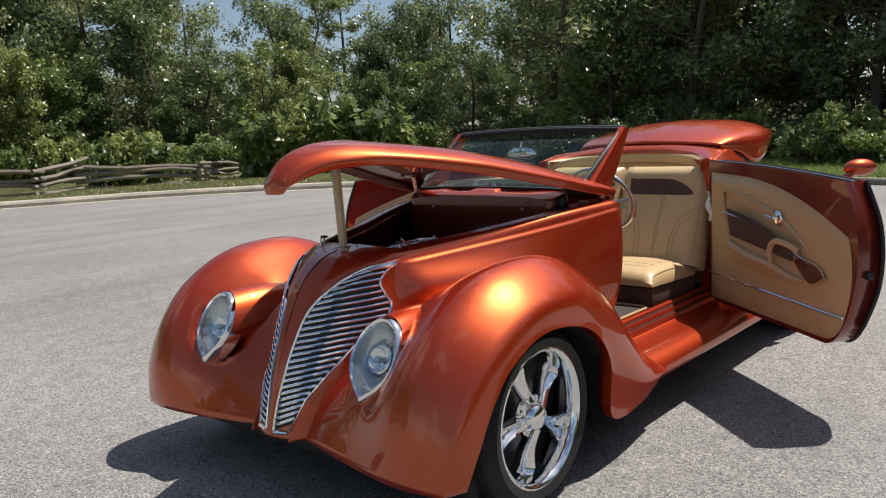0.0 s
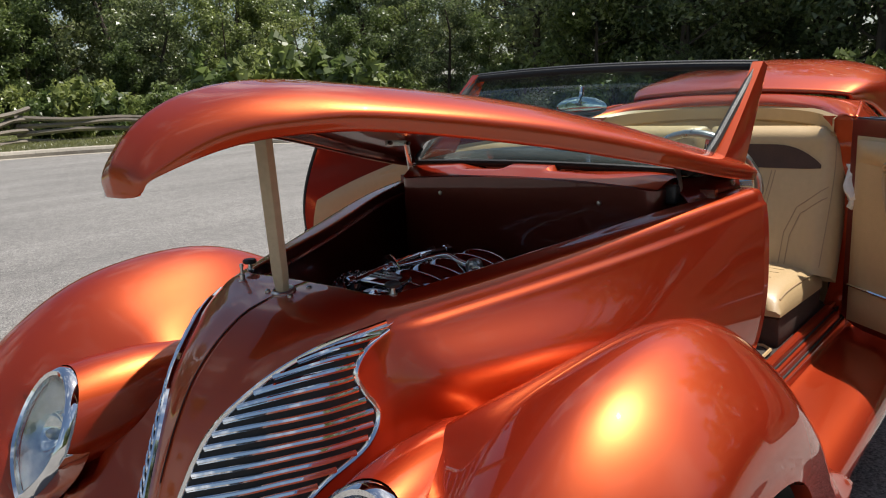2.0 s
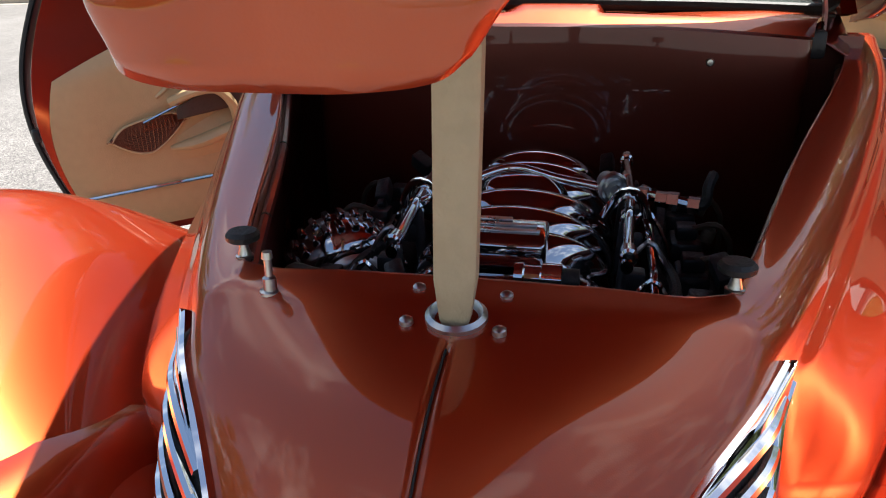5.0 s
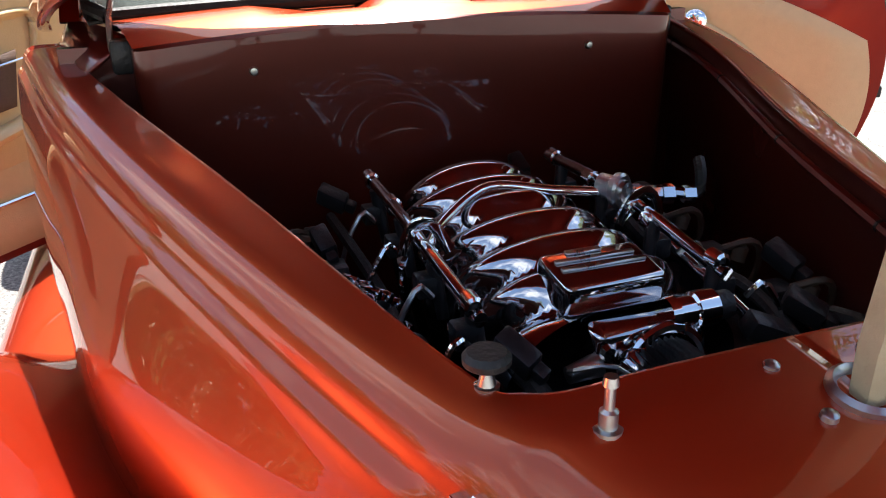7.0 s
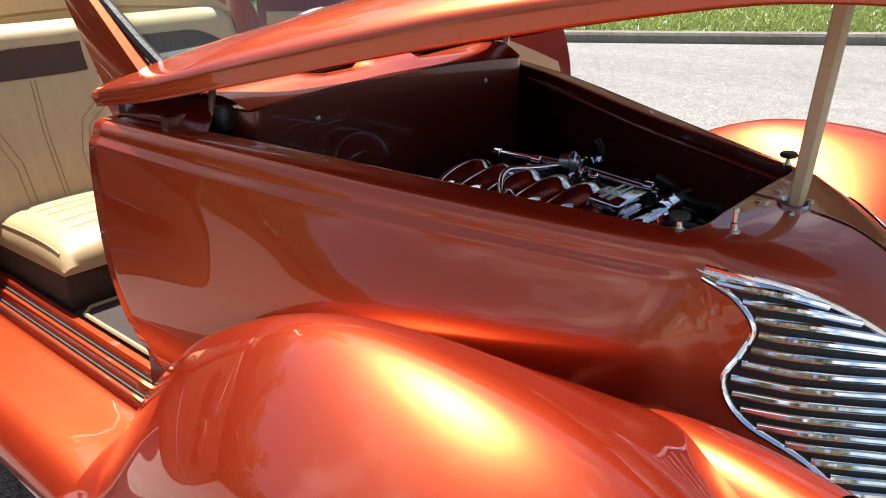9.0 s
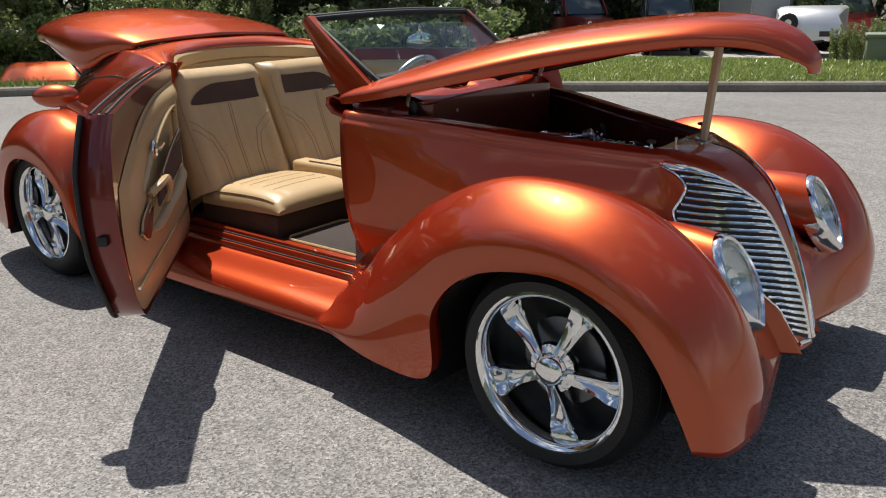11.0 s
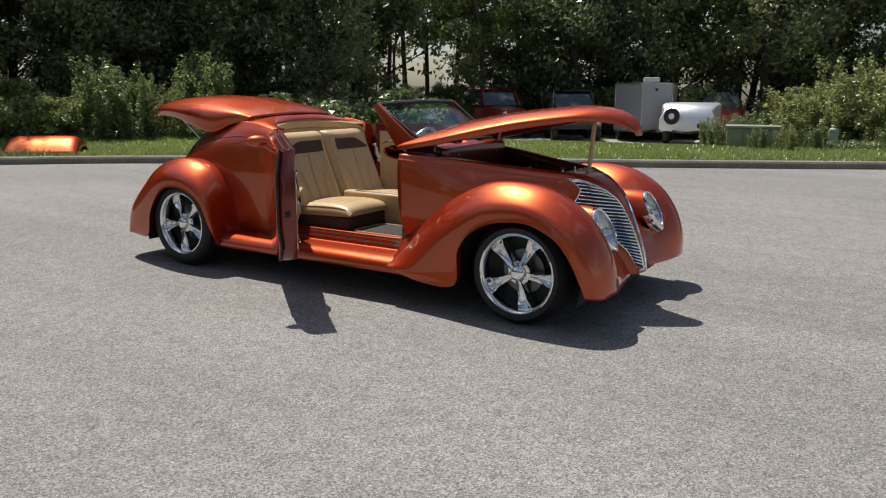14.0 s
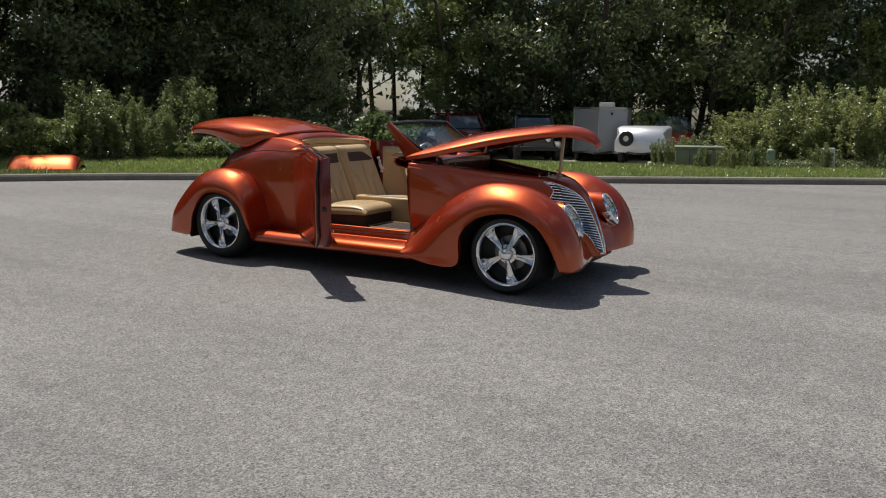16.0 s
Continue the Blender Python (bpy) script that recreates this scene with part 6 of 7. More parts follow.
# behind the fence: young growth in front, taller trees in steps behind
scatter(13, 0.575, 0.76, 10.5, 12.5, [3, 3, 1], 0.55, 0.85, avoid=lot)
scatter(12, 0.57, 0.78, 13.5, 17, [1, 3, 1], 0.85, 1.12, avoid=clearing)
scatter(9, 0.57, 0.79, 18, 21, [1, 2, 0], 0.8, 1.0, avoid=clearing)
scatter(7, 0.58, 0.80, 24, 30, [2, 2, 0], 0.9, 1.1, avoid=clearing)
scatter(11, 0.57, 0.79, 20, 25, [1, 1, 3], 0.8, 1.0, avoid=lot)
scatter(10, 0.57, 0.78, 15, 19, [3, 1], 0.75, 0.95, avoid=lot)
scatter(12, 0.57, 0.80, 22, 30, [3, 1, 3], 0.9, 1.1, avoid=lot)
# tall dark wood
scatter(8, 0.452, 0.57, 14.5, 17, [3], 0.8, 1.05, avoid=lot)
scatter(10, 0.452, 0.57, 7.5, 10, [1, 3, 2, 0], 0.75, 1.05, avoid=clearing)
scatter(8, 0.45, 0.57, 11, 14, [0, 4, 1], 0.9, 1.15, avoid=clearing)
scatter(7, 0.44, 0.57, 17, 22, [4, 0, 4], 1.05, 1.3, avoid=clearing)
# dark wood at the end of the lawn
scatter(10, 0.335, 0.45, 9.5, 15, [3, 1], 0.6, 0.9, avoid=lot)
scatter(9, 0.33, 0.45, 9.5, 11.5, [1, 0, 2], 0.8, 1.1, avoid=clearing)
scatter(8, 0.33, 0.45, 11, 14, [0, 4, 2], 1.0, 1.25, avoid=clearing)
scatter(7, 0.32, 0.46, 17, 22, [0, 4], 1.1, 1.4, avoid=clearing)
scatter(7, 0.05, 0.28, 17, 24, [0, 4, 1], 1.0, 1.3, avoid=lot)
scatter(13, 0.79, 0.93, 5, 12, [0, 1, 4])
scatter(9, 0.335, 0.45, 16, 21, [1, 3], 0.85, 1.1, avoid=lot)
for k in range(11):  # lower growth that closes the wood behind the lot
    x, y = -15 + 2.5 * k + rng.normal() * 0.4, 27.5 + 0.35 * k + rng.random() * 2.5
    if not 120.5 < math.degrees(math.atan2(y + 5.7, x - 2.3)) < 126:
        SPOTS.append((x, y, [1, 3][k % 2], 0.85 + 0.3 * rng.random()))
for k in range(15):  # wood behind the lot
    for x, y, kind, f in ((-19 + 2.6 * k + rng.normal() * 0.8, 24.5 + 0.62 * (k * 2.6 - 14) * 0.35 + rng.random() * 5 + max(0, k - 7) * 0.9, [0, 2, 4, 1][k % 4], 1.0 + 0.35 * rng.random()),
                          (-20 + 2.6 * k + rng.normal() * 0.8, 31 + rng.random() * 6 + max(0, k - 7) * 1.2, [4, 0][k % 2], 1.15 + 0.35 * rng.random())):
        if not clearing(x, y):
            SPOTS.append((x, y, kind, f))


def lane(x, y):
    """Gap below the crowns behind the lot, where the light of the far side shows."""
    return y > 5 and 119.0 < math.degrees(math.atan2(y + 5.4, x - 2.25)) < 128


SPOTS = [q for q in SPOTS if not lane(q[0], q[1])]
for b, r, f in ((119.4, 32, 0.85), (121.6, 38, 0.95), (123.2, 34, 0.8), (124.6, 39, 1.0), (126.2, 33, 0.8), (127.5, 36, 0.9), (120.2, 41, 0.7), (125.4, 42, 0.7)):  # bare-stemmed trees in the gap
    SPOTS.append((2.25 + r * math.cos(radians(b)), -5.4 + r * math.sin(radians(b)), 2, f))
for b, r, f in ((120.6, 31, 0.42), (122.6, 32, 0.34), (124.4, 30, 0.36), (126.6, 31, 0.45)):
    SPOTS.append((2.25 + r * math.cos(radians(b)), -5.4 + r * math.sin(radians(b)), 3, f))
used = set()
for x, y, k, f in SPOTS:
    m = pose(x, y, where(x, y), 0, 0, rng.random() * 360)
    if k in used:
        ob = copy_thing(KINDS[k], m)
    else:
        used.add(k)
        ob = KINDS[k]
        ob.matrix_world = m
    ob.scale = (f, f, f * (0.92 + 0.2 * rng.random()))


def shrub(name, label, w, h, clumps, per, leaf, size, seed, group):
    g = np.random.default_rng(seed)
    t = thing(name, label, "shrub", group)
    bm = bmesh.new()
    cs, rs = [], []
    for k in range(clumps):
        a, q = g.random() * 2 * math.pi, math.sqrt(g.random()) * w
        z = h * (0.2 + 0.75 * g.random()) * (1 - 0.45 * (q / w) ** 2)
        end = (math.cos(a) * q, math.sin(a) * q, z)
        limb(bm, (end[0] * 0.2, end[1] * 0.2, -0.1), end, 0.02, 0.005, g, 4)
        cs.append(end)
        rs.append(0.22 * w + 0.16 * w * g.random())
    part("stalk", bm, BARK, t)
    V, F = leaf_cloud(np.array(cs), np.array(rs), per, size, seed)
    raw("foliage", V, F, leaf, t)
    return t


def weeds(name, label, w, h, stems, seed, group, per=16, leaf=0.078, spread=0.10, mat_=None):
    """Upright stems with narrow leaves all along and loose heads."""
    g = np.random.default_rng(seed)
    t = thing(name, label, "weeds", group)
    bm = bmesh.new()
    cs, rs = [], []
    for k in range(stems):
        a, q = g.random() * 2 * math.pi, math.sqrt(g.random()) * w
        root = np.array((math.cos(a) * q, math.sin(a) * q, -0.1))
        top = root + (g.normal() * 0.16, g.normal() * 0.16, 0.1 + h * (0.55 + 0.5 * g.random()))
        p = limb(bm, root, top, 0.008, 0.003, g, 3, 0.05)
        for c in p[1:]:
            cs.append(c + g.normal(size=3) * 0.03)
            rs.append(spread * (1 + 0.6 * g.random()))
    part("stalk", bm, RAIL, t)
    V, F = leaf_cloud(np.array(cs), np.array(rs), per, leaf, seed, 1.5 if leaf < 0.15 else 0.7)
    raw("foliage", V, F, mat_ or WEED, t)
    return t


SHRUBS = [shrub("shrub", "bright green leafy shrub below the trees", 1.1, 1.5, 24, 42, LEAF2, 0.14, 3, "shrubs at the wood's edge"),
          weeds("weed_clump", "tall pale green weeds gone to seed", 0.8, 1.9, 36, 5, "weeds beyond the kerb"),
          shrub("undergrowth", "low mixed undergrowth in half shade", 1.4, 0.9, 24, 42, LEAF, 0.13, 9, "shrubs at the wood's edge"),
          weeds("sapling", "bright yellow-green broad-leaved sapling behind the fence", 0.45, 1.75, 8, 15, "saplings at the wood's edge", 5, 0.30, 0.17, LEAF2)]
placed = set()


def set_shrub(k, x, y, f, fz=1.0):
    m = pose(x, y, where(x, y), 0, 0, rng.random() * 360)
    if k in placed:
        ob = copy_thing(SHRUBS[k], m)
    else:
        placed.add(k)
        ob = SHRUBS[k]
        ob.matrix_world = m
    ob.scale = (f, f, f * fz)


for k in range(34):
    u = 0.34 + 0.42 * (k + rng.random()) / 34
    i = int(u * 319)
    p = kline[i] + knorm[i] * (4.8 + 1.6 * rng.random() if u < 0.57 else 9.0 + 1.6 * rng.random())
    if not lot(*p):
        set_shrub([0, 2, 0, 1][k % 4] if u < 0.57 else [0, 0, 2][k % 3], p[0], p[1], 0.7 + 0.5 * rng.random(), 1.0 if u < 0.57 else 1.15)
for u, d, k, f in ((0.397, 3.8, 1, 0.85), (0.392, 3.9, 1, 0.72), (0.388, 4.3, 1, 0.6), (0.404, 4.0, 0, 0.6), (0.411, 4.2, 0, 0.75), (0.418, 4.0, 0, 0.7), (0.425, 4.2, 0, 0.8),
                   (0.381, 3.8, 0, 0.33), (0.376, 3.9, 0, 0.42), (0.371, 3.7, 0, 0.3), (0.366, 4.1, 2, 0.4)):
    i = int(u * 319)
    p = kline[i] + knorm[i] * d
    set_shrub(k, p[0], p[1], f)
for x, y, f in ((-9.5, -21.2, 0.75), (-10.2, -20.8, 0.95), (-11.0, -20.6, 0.8), (-12.1, -20.0, 0.45), (-13.4, -18.6, 1.25), (-14.0, -18.2, 1.1), (-14.6, -18.3, 1.3), (-15.6, -17.6, 1.5), (-16.4, -17.0, 1.3), (-17.2, -16.2, 1.2)):
    set_shrub(3, x, y, f)
for k in range(14):  # sunlit saplings at the far end of the lawn
    b, r = radians(195.0 - 0.85 * k), 19.6 + 1.1 * rng.random()
    set_shrub(3 if k % 3 else 0, 1.8 + r * math.cos(b), 1.9 + r * math.sin(b), 0.62 + 0.22 * rng.random())
for k in range(22):  # undergrowth behind the lot
    set_shrub([2, 0][k % 2], -17 + 1.6 * k + rng.normal() * 0.5, 22.5 + 0.3 * k + rng.random() * 2, 1.0 + 0.6 * rng.random())
for k in range(44):  # tall weeds beside the utility box
    q = (k % 22) / 22
    set_shrub(1, -0.7 + 9.6 * q + rng.normal() * 0.25, 14.2 + 4.6 * q + (k // 22) * 1.3 + rng.random() * 0.8, 0.8 + 0.25 * rng.random(), (0.82 + 0.25 * rng.random()) * (0.72 + 0.28 * min(1, q * 6)))
for k in range(12):  # low weeds at the feet of the box and posts
    set_shrub(2 if k % 3 else 1, -0.3 + 0.42 * k, 12.5 + 0.30 * k + rng.random() * 0.5, 0.22 + 0.1 * rng.random())
for x, y, f in ((-2.15, 12.3, 0.32), (-2.0, 12.8, 0.36), (-1.75, 13.4, 0.4), (-1.2, 11.75, 0.22), (-0.7, 11.8, 0.25)):
    set_shrub(1, x, y, f)

# grass blades on the lawn near the kerb
def grass(name, n, start, end, d0, d1, tall, seed, blade=None):
    g = np.random.default_rng(seed)
    i = (start + (end - start) * g.random(n)) * 318
    i0 = i.astype(int)
    f = (i - i0)[:, None]
    base = kline[i0] * (1 - f) + kline[i0 + 1] * f
    d = d0 + (d1 - d0) * g.random(n) ** 1.3
    xy = base + (knorm[i0] * (1 - f) + knorm[i0 + 1] * f) * d[:, None]
    z = np.array([lawn_height(dd, x, y) for dd, (x, y) in zip(d, xy)])
    p = np.concatenate([xy, z[:, None]], 1)
    a = g.random(n) * 2 * np.pi
    side = np.stack([np.cos(a), np.sin(a), 0 * a], 1) * (0.008 + 0.006 * g.random((n, 1)))
    h = tall * (0.5 + g.random((n, 1)))
    tip = p + np.concatenate([g.normal(size=(n, 2)) * 0.5, np.ones((n, 1))], 1) * h
    V = np.stack([p - side, p + side, tip], 1).reshape(-1, 3)
    ob = raw(name, V, np.arange(n * 3).reshape(n, 3), blade or BLADE)
    tagged(ob, "short mown grass beyond the kerb", "grass", kind="stuff")


grass("lawn_grass", 90000, 0.16, 0.40, 0.15, 6.0, 0.05, 71)
grass("rough_grass", 30000, 0.40, 0.56, 0.15, 6.0, 0.10, 72)
grass("dry_grass", 90000, 0.56, 0.76, 0.15, 8.5, 0.06, 73, BLADE2)

# ---- split rail fence ----
fence = thing("rail_fence", "weathered grey split-rail zigzag fence", "fence")
corners = [(-2.6, -19.3), (-4.7, -20.5), (-6.9, -19.4), (-8.7, -20.5), (-11.7, -19.2), (-13.6, -20.2)]
rises = [(0.80, 0.95), (0.92, 0.76), (0.78, 1.03), (0.80, 0.62), (0.66, 0.60)]  # top rail's height at both ends
for (pa, pb), (za, zb) in zip(zip(corners, corners[1:]), rises):
    for k in range(4):
        bm = bmesh.new()
        low = where(*pa) + 0.075
        a, b = np.array((*pa, low + (za - low) * (1 - k / 3))), np.array((*pb, low + (zb - low) * (1 - k / 3)))
        e = (b - a) * 0.08
        a, b = a - e + (0, 0, 0.03 * rng.normal()), b + e
        limb(bm, a, b, 0.068 + 0.012 * rng.random(), 0.05 + 0.012 * rng.random(), rng, 6, 0.03)
        part("rail", bm, RAIL, fence, smooth=False)

# ---- orange hardtop lying on the lawn ----
top = thing("hardtop", "removable copper-orange car top lying on the grass", "car top", at=(-11.72, 3.6, where(-11.72, 3.6)))
top.rotation_euler = (0, 0, radians(42))
bm = bmesh.new()
S = []
for x in np.linspace(-0.64, 0.64, 29):
    e = max(0.0, 1 - abs(x / 0.64) ** 8) ** 0.5
    S.append([(x, y * (0.40 + 0.12 * e), 0.02 + 0.30 * max(0.0, 1 - abs(y) ** 1.7) * (0.35 + 0.65 * e)) for y in np.linspace(-1, 1, 17)])
sheet(bm, np.array(S))
part("top_shell", bm, PAINT, top, thick=0.012)
bm = bmesh.new()
tube(bm, [(x, -0.525, 0.03) for x in np.linspace(-0.6, 0.6, 9)], 0.012, 6)
part("top_seal", bm, BLACK, top)

# ---- gravel lot behind the lawn ----
bm = bmesh.new()
S = np.array([[(x, y0 + w * k + 0.42 * x, 0) for x in np.linspace(-17, -0.5, 22)] for k, y0, w in ((0, 13.9, 0), (0.33, 13.9, 11), (0.66, 13.9, 11), (1, 13.9, 11))])
for r in S:
    for p in r:
        p[2] = where(p[0], p[1]) + 0.045
sheet(bm, S)
tagged(part("gravel_lot", bm, GRAVEL), "pale gravel parking strip below the trees", "gravel lot", kind="structure")

BOXGREEN = mat("utility_green", (0.20, 0.23, 0.17), 0.6, 0.0, 0.12, 3.0, 0.1, 60.0)
box_ = thing("utility_box", "low faded-green metal utility cabinet", "utility box", at=(-1.38, 12.35, where(-1.38, 12.35)))
box_.rotation_euler = (0, 0, radians(14))
bm = bmesh.new()
block(bm, (-0.5, -0.28, 0.0), (0.5, 0.28, 0.43), bevel=0.012)
part("cabinet", bm, BOXGREEN, box_)
bm = bmesh.new()
block(bm, (-0.53, -0.31, 0.432), (0.53, 0.31, 0.49), bevel=0.018)
part("cabinet_lid", bm, BOXGREEN, box_)
for dx in (-0.2, 0.22):
    bm = bmesh.new()
    block(bm, (dx - 0.004, -0.286, 0.03), (dx + 0.004, -0.281, 0.39))
    part("door_gap", bm, DARK, box_)
ped = thing("cable_pedestal", "slim pale-green plastic cable pedestal", "pedestal", at=(-0.1, 14.1, where(-0.1, 14.1)))
bm = bmesh.new()
block(bm, (-0.09, -0.09, 0), (0.09, 0.09, 0.42), bevel=0.015)
part("pedestal_body", bm, mat("pedestal_green", (0.30, 0.40, 0.31), 0.6), ped)
bm = bmesh.new()
block(bm, (-0.10, -0.10, 0.421), (0.10, 0.10, 0.50), bevel=0.03, taper=0.8)
part("pedestal_cap", bm, mat("pedestal_cap_green", (0.34, 0.44, 0.35), 0.6), ped)
post = thing("marker_post", "white plastic utility marker with red marking", "marker post", at=(1.17, 13.7, where(1.17, 13.7)))
post.rotation_euler = (0, radians(-5), radians(10))
bm = bmesh.new()
block(bm, (-0.13, -0.08, 0), (0.13, 0.08, 0.5), bevel=0.02)
part("post_body", bm, mat("marker_white", (0.62, 0.61, 0.56), 0.7, 0.0, 0.1), post)
bm = bmesh.new()
block(bm, (-0.04, -0.088, 0.24), (0.04, -0.082, 0.38))
part("red_mark", bm, mat("marker_red", (0.45, 0.05, 0.03), 0.6), post)

# ---- parked vehicles: x forward from the middle, z up from the ground ----


def shell(bm, sections, m):
    """Rounded body from sections (x, half width low, half width high, z low, z high)."""
    S = []
    for x, w0, w1, z0, z1 in sections:
        S.append([(x, -w0 * 0.9, z0), (x, -w0, z0 + 0.06), (x, -(w0 * 0.4 + w1 * 0.6), z0 + (z1 - z0) * 0.6), (x, -w1, z1 - 0.06), (x, -w1 * 0.9, z1), (x, w1 * 0.9, z1), (x, w1, z1 - 0.06), (x, w0 * 0.4 + w1 * 0.6, z0 + (z1 - z0) * 0.6), (x, w0, z0 + 0.06), (x, w0 * 0.9, z0)])
    V = sheet(bm, np.array(S), wrap=True)
    bm.faces.new(V[0])
    bm.faces.new(V[-1])
    bmesh.ops.transform(bm, matrix=m, verts=bm.verts)


def simple_wheel(parent, x, y, r, w=0.24):
    k = new("wheel")
    k.parent = parent
    k.location = (x, y, r)
    bm = bmesh.new()
    lathe(bm, [(r * 0.55, -w / 2), (r * 0.9, -w / 2), (r, -w / 2 + 0.04), (r, w / 2 - 0.04), (r * 0.9, w / 2), (r * 0.55, w / 2)], 24)
    part("tyre", bm, TYRE, k)
    bm = bmesh.new()
    lathe(bm, [(0, -w * 0.42), (r * 0.56, -w * 0.42), (r * 0.56, w * 0.42), (0, w * 0.42)], 20)
    part("rim", bm, STEEL, k)


DIMGLASS = mat("tinted_glass", (0.06, 0.08, 0.088), 0.05, 0.0, 0.1, 3.0, coat=1.0)


def jeep(label, paint, x, y, rz, flat=False):
    j = thing("off_road_car", label, "car", at=(x, y, where(x, y) + 0.04))
    j.rotation_euler = (0, 0, radians(rz))
    j.scale = (0.89, 0.89, 0.89)
    I = Matrix()
    bm = bmesh.new()
    shell(bm, [(-1.95, 0.78, 0.78, 0.55, 1.15), (0.55, 0.80, 0.78, 0.55, 1.18), (0.75, 0.70, 0.66, 0.6, 1.16), (1.85, 0.58, 0.52, 0.62, 1.08)], I)
    part("car_body", bm, paint, j)
    bm = bmesh.new()
    shell(bm, [(-1.9, 0.76, 0.68, 1.16, 1.76), (0.15, 0.76, 0.68, 1.16, 1.78), (0.55, 0.74, 0.70, 1.17, 1.22)], I)
    part("window_glass", bm, DIMGLASS, j)
    bm = bmesh.new()
    shell(bm, [(-1.93, 0.70, 0.66, 1.765, 1.84), (0.10, 0.70, 0.66, 1.785, 1.85), (0.22, 0.68, 0.66, 1.77, 1.80)], I)
    part("car_roof", bm, BLACK if flat else paint, j)
    for xx in (-0.9, 0.1, 0.35):
        for s in (1, -1):
            bm = bmesh.new()
            tube(bm, [(xx + (0.32 if xx > 0.3 else 0), 0.765 * s, 1.17), (xx - (0.12 if xx > 0.3 else 0), 0.69 * s, 1.79)], 0.035, 6)
            part("window_post", bm, paint, j)
    for s in (1, -1):
        for xx in (-1.25, 1.3):
            bm = bmesh.new()
            arc = [(xx + 0.5 * math.cos(a), 0.36 + 0.48 * math.sin(a)) for a in np.linspace(0.25, math.pi - 0.25, 12)]
            sheet(bm, np.array([[(px, yy * s, pz) for px, pz in arc] for yy in (0.62, 0.88, 0.9)]))
            part("wheel_arch", bm, BLACK, j, thick=0.03)
            simple_wheel(j, xx, 0.76 * s, 0.40)
        bm = bmesh.new()
        lathe(bm, [(0, 0.03), (0.09, 0.02), (0.1, 0)], 18, pose(1.86, 0.36 * s, 0.93, 0, 0, -90))
        part("headlight", bm, SILVER, j)
        bm = bmesh.new()
        block(bm, (0.35, 0.80 * s - 0.08, 1.16), (0.43, 0.80 * s + 0.12, 1.34), bevel=0.03)
        part("side_mirror", bm, BLACK, j)
    bm = bmesh.new()
    block(bm, (1.86, -0.72, 0.50), (2.05, 0.72, 0.66), bevel=0.03)
    part("bumper", bm, BLACK, j)
    return j


RED = mat("red_car_paint", (0.28, 0.02, 0.025), 0.35, 0.1, 0.05, 3.0, coat=0.8)
NEARBLACK = mat("black_car_paint", (0.014, 0.016, 0.018), 0.3, 0.0, 0.1, 3.0, coat=0.7)
red = jeep("red off-road car with a roof rack in the shade", RED, -12.0, 21.0, -40)
for dy in (-0.35, 0.0, 0.35):
    bm = bmesh.new()
    tube(bm, [(-0.9, dy, 1.93), (-0.2, dy, 1.93)], 0.03, 6)
    part("roof_rack_bar", bm, BLACK, red)
for dx in (-0.85, -0.25):
    bm = bmesh.new()
    tube(bm, [(dx, -0.55, 1.84), (dx, -0.5, 1.93), (dx, 0.5, 1.93), (dx, 0.55, 1.84)], 0.02, 6)
    part("roof_rack_cross", bm, BLACK, red)
jeep("black off-road car parked on the gravel", NEARBLACK, -8.9, 20.6, -60, True)

TRAILERGREY = mat("trailer_grey", (0.30, 0.31, 0.32), 0.5, 0.2, 0.08, 1.0, coat=0.2)
tr = thing("cargo_trailer", "grey enclosed cargo trailer with a wedge nose and roof vent", "trailer", at=(-6.45, 20.5, where(-6.45, 20.5) + 0.04))
tr.rotation_euler = (0, 0, radians(-77))
plan = [(0, 0), (-0.5, 0.9), (-3.2, 0.9), (-3.2, -0.9), (-0.5, -0.9)]


def slab(z0, z1, k=1.0):
    bm = bmesh.new()
    a, b = [[bm.verts.new((-1.6 + (x + 1.6) * k, y * k, z)) for x, y in plan] for z in (z0, z1)]
    bm.faces.new(a)
    bm.faces.new(b)
    for i in range(5):
        bm.faces.new((a[i], a[(i + 1) % 5], b[(i + 1) % 5], b[i]))
    bmesh.ops.bevel(bm, geom=bm.edges[:], offset=0.02, segments=2, affect="EDGES")
    return bm


part("trailer_box", slab(0.36, 1.86), TRAILERGREY, tr)
part("roof_cap", slab(1.845, 1.90, 1.012), STEEL, tr)
part("skirt_rail", slab(0.33, 0.41, 1.01), STEEL, tr)
for x, y in ((0.004, 0), (-0.5, 0.905), (-0.5, -0.905)):
    bm = bmesh.new()
    tube(bm, [(x, y, 0.4), (x, y, 1.85)], 0.018, 6)
    part("corner_strip", bm, STEEL, tr)
bm = bmesh.new()
block(bm, (-0.95, -0.05, 1.902), (-0.55, 0.45, 2.06), bevel=0.03)
part("roof_vent", bm, mat("vent_white", (0.6, 0.6, 0.58), 0.6), tr)
bm = bmesh.new()
block(bm, (-0.01, -0.1, -0.04), (0.01, 0.1, 0.04), pose(-0.262, 0.45, 1.68, 0, 0, 61), bevel=0.004)
part("dark_badge", bm, BLACK, tr)
for s in (1, -1):
    for xx in (-1.4, -2.1):
        simple_wheel(tr, xx, 0.84 * s, 0.31, 0.18)
    bm = bmesh.new()
    tube(bm, [(-0.3, 0.45 * s, 0.38), (0.75, 0, 0.38)], 0.04, 6)
    part("tow_bar", bm, BLACK, tr)

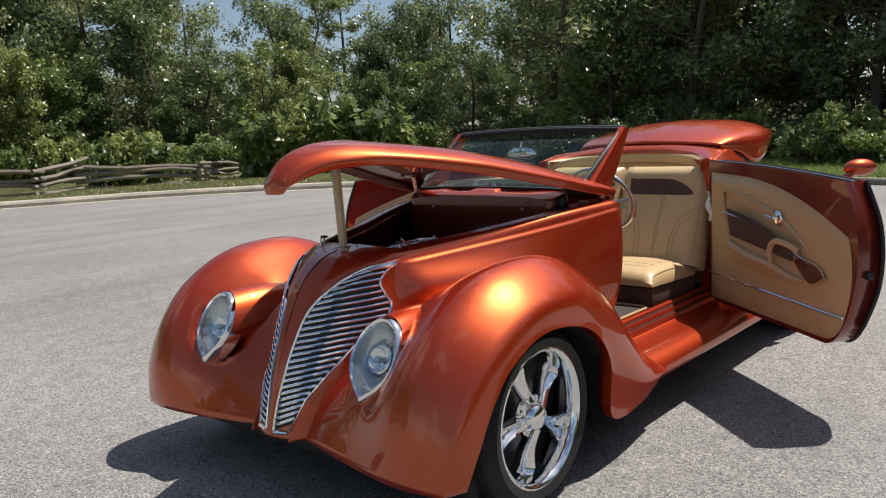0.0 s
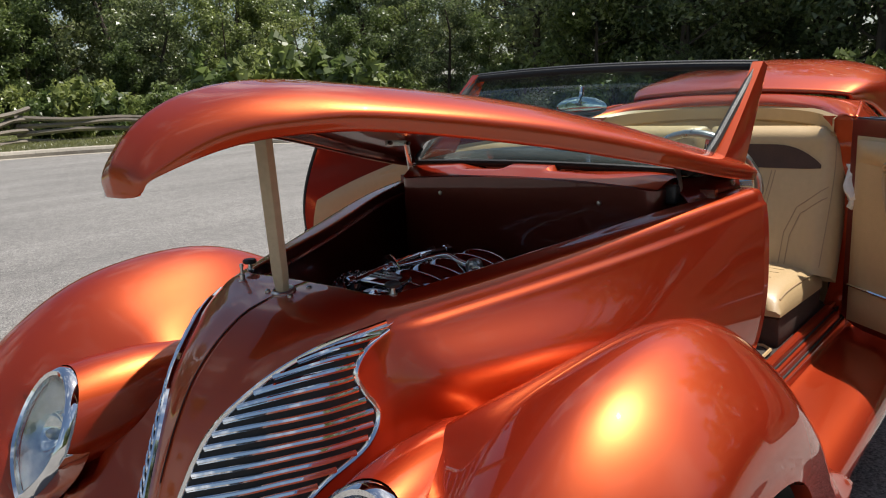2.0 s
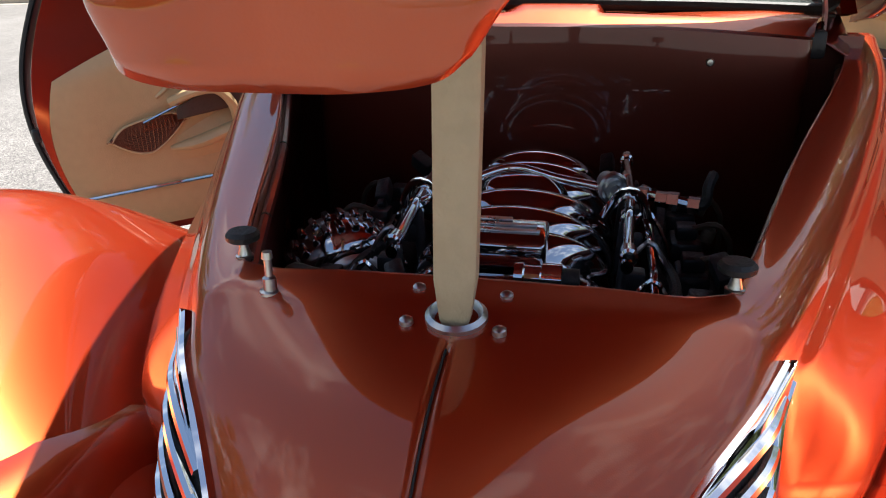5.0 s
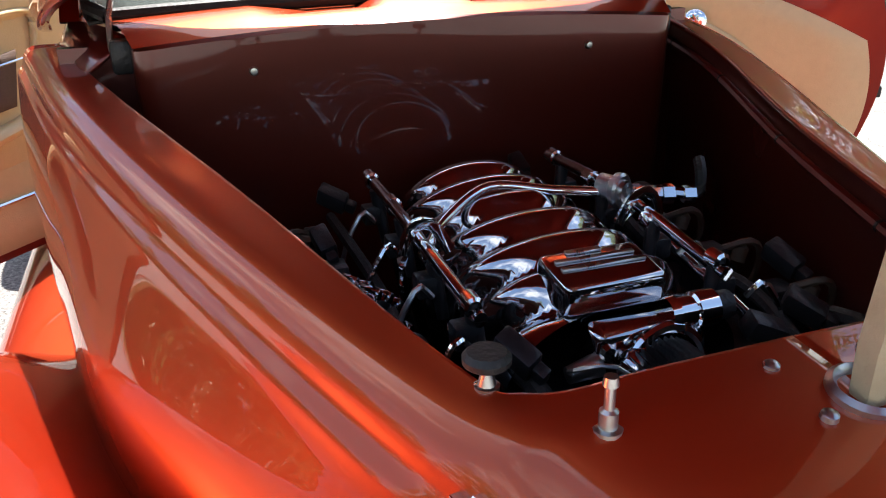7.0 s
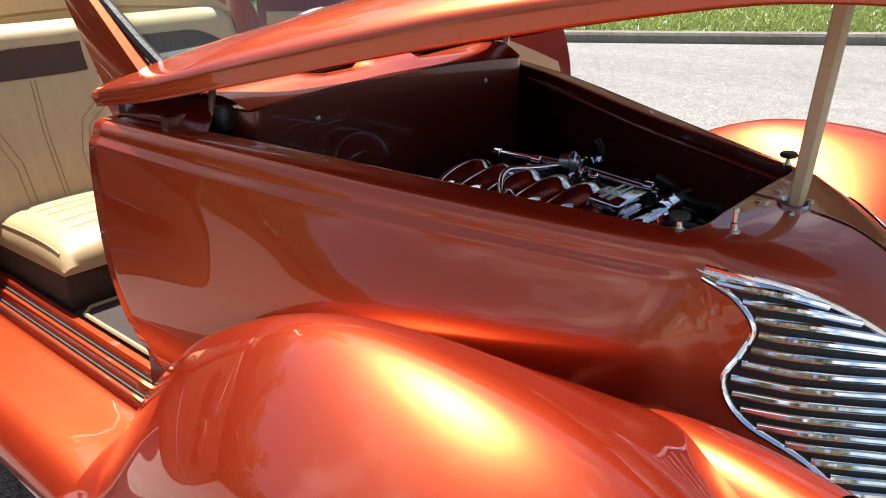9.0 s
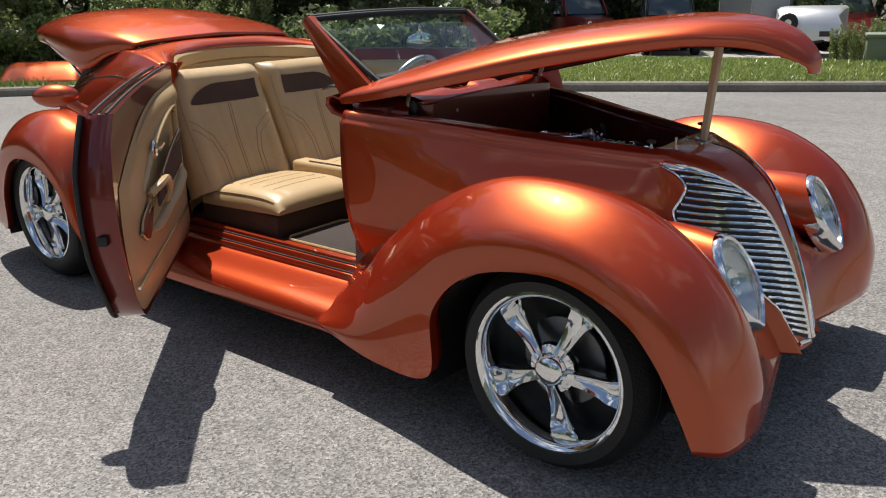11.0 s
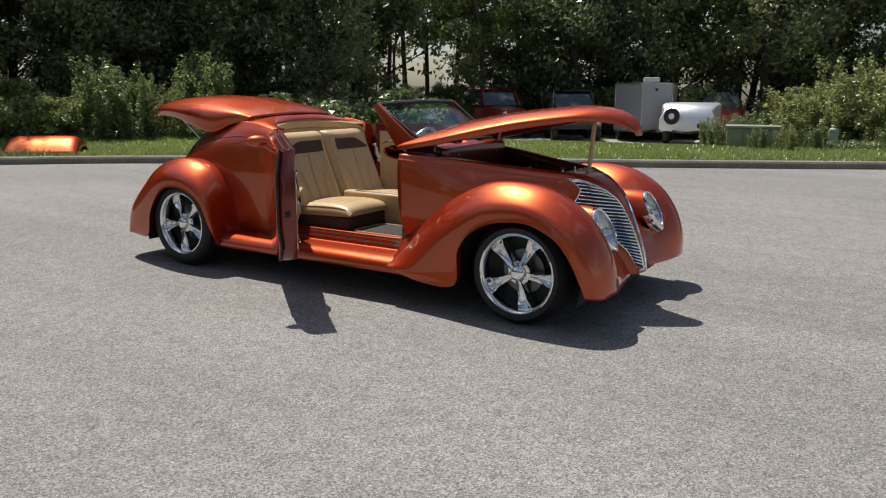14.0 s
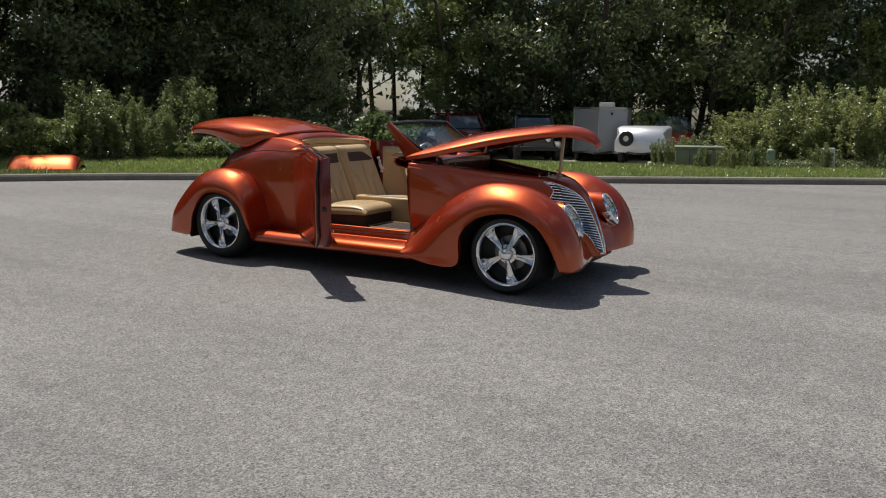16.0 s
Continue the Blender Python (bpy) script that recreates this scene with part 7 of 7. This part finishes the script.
WHITEBED = mat("aluminium_body", (0.72, 0.73, 0.74), 0.32, 0.6, 0.06, 2.0)
pk = thing("camper_trailer", "low white ribbed trailer with a spare wheel on its front", "trailer", at=(-4.85, 20.4, where(-4.85, 20.4) + 0.04))
pk.rotation_euler = (0, 0, radians(-80))
pk.scale = (0.85, 0.85, 0.92)
bm = bmesh.new()
shell(bm, [(-1.4, 0.95, 0.95, 0.50, 1.38), (0.75, 0.95, 0.93, 0.50, 1.38), (1.12, 0.95, 0.80, 0.50, 1.22), (1.25, 0.95, 0.95, 0.50, 0.95)], Matrix())
part("trailer_body", bm, WHITEBED, pk)
bm = bmesh.new()
lathe(bm, [(0.10, -0.08), (0.24, -0.08), (0.27, -0.04), (0.27, 0.04), (0.24, 0.08), (0.10, 0.08)], 24, pose(1.34, -0.52, 0.98, 0, 0, 90))
part("spare_tyre", bm, TYRE, pk)
bm = bmesh.new()
lathe(bm, [(0, 0.05), (0.15, 0.05), (0.15, -0.05), (0, -0.05)], 20, pose(1.34, -0.52, 0.98, 0, 0, 90))
part("spare_rim", bm, WHITEBED, pk)
for s in (1, -1):
    simple_wheel(pk, -0.2, 0.85 * s, 0.32, 0.2)
    bm = bmesh.new()
    tube(bm, [(1.2, 0.5 * s, 0.5), (2.1, 0, 0.5)], 0.035, 6)
    part("draw_bar", bm, BLACK, pk)
bm = bmesh.new()
block(bm, (1.27, 0.35, 0.62), (1.285, 0.65, 0.76))
part("plate", bm, DARK, pk)
sed = thing("dark_car", "dark rounded car standing behind the white trailer", "car", at=(-5.0, 24.6, where(-5.0, 24.6) + 0.04))
sed.rotation_euler = (0, 0, radians(-75))
bm = bmesh.new()
shell(bm, [(-2.1, 0.7, 0.7, 0.4, 0.95), (-1.2, 0.85, 0.8, 0.3, 1.05), (1.0, 0.85, 0.8, 0.3, 1.05), (2.1, 0.7, 0.65, 0.4, 0.85)], Matrix())
part("car_body", bm, RED, sed)
bm = bmesh.new()
shell(bm, [(-1.5, 0.7, 0.5, 1.0, 1.1), (-0.8, 0.75, 0.6, 1.0, 1.55), (0.3, 0.75, 0.6, 1.0, 1.58), (1.0, 0.72, 0.6, 1.0, 1.08)], Matrix())
part("window_glass", bm, DIMGLASS, sed)
for s in (1, -1):
    for xx in (-1.3, 1.3):
        simple_wheel(sed, xx, 0.74 * s, 0.32)
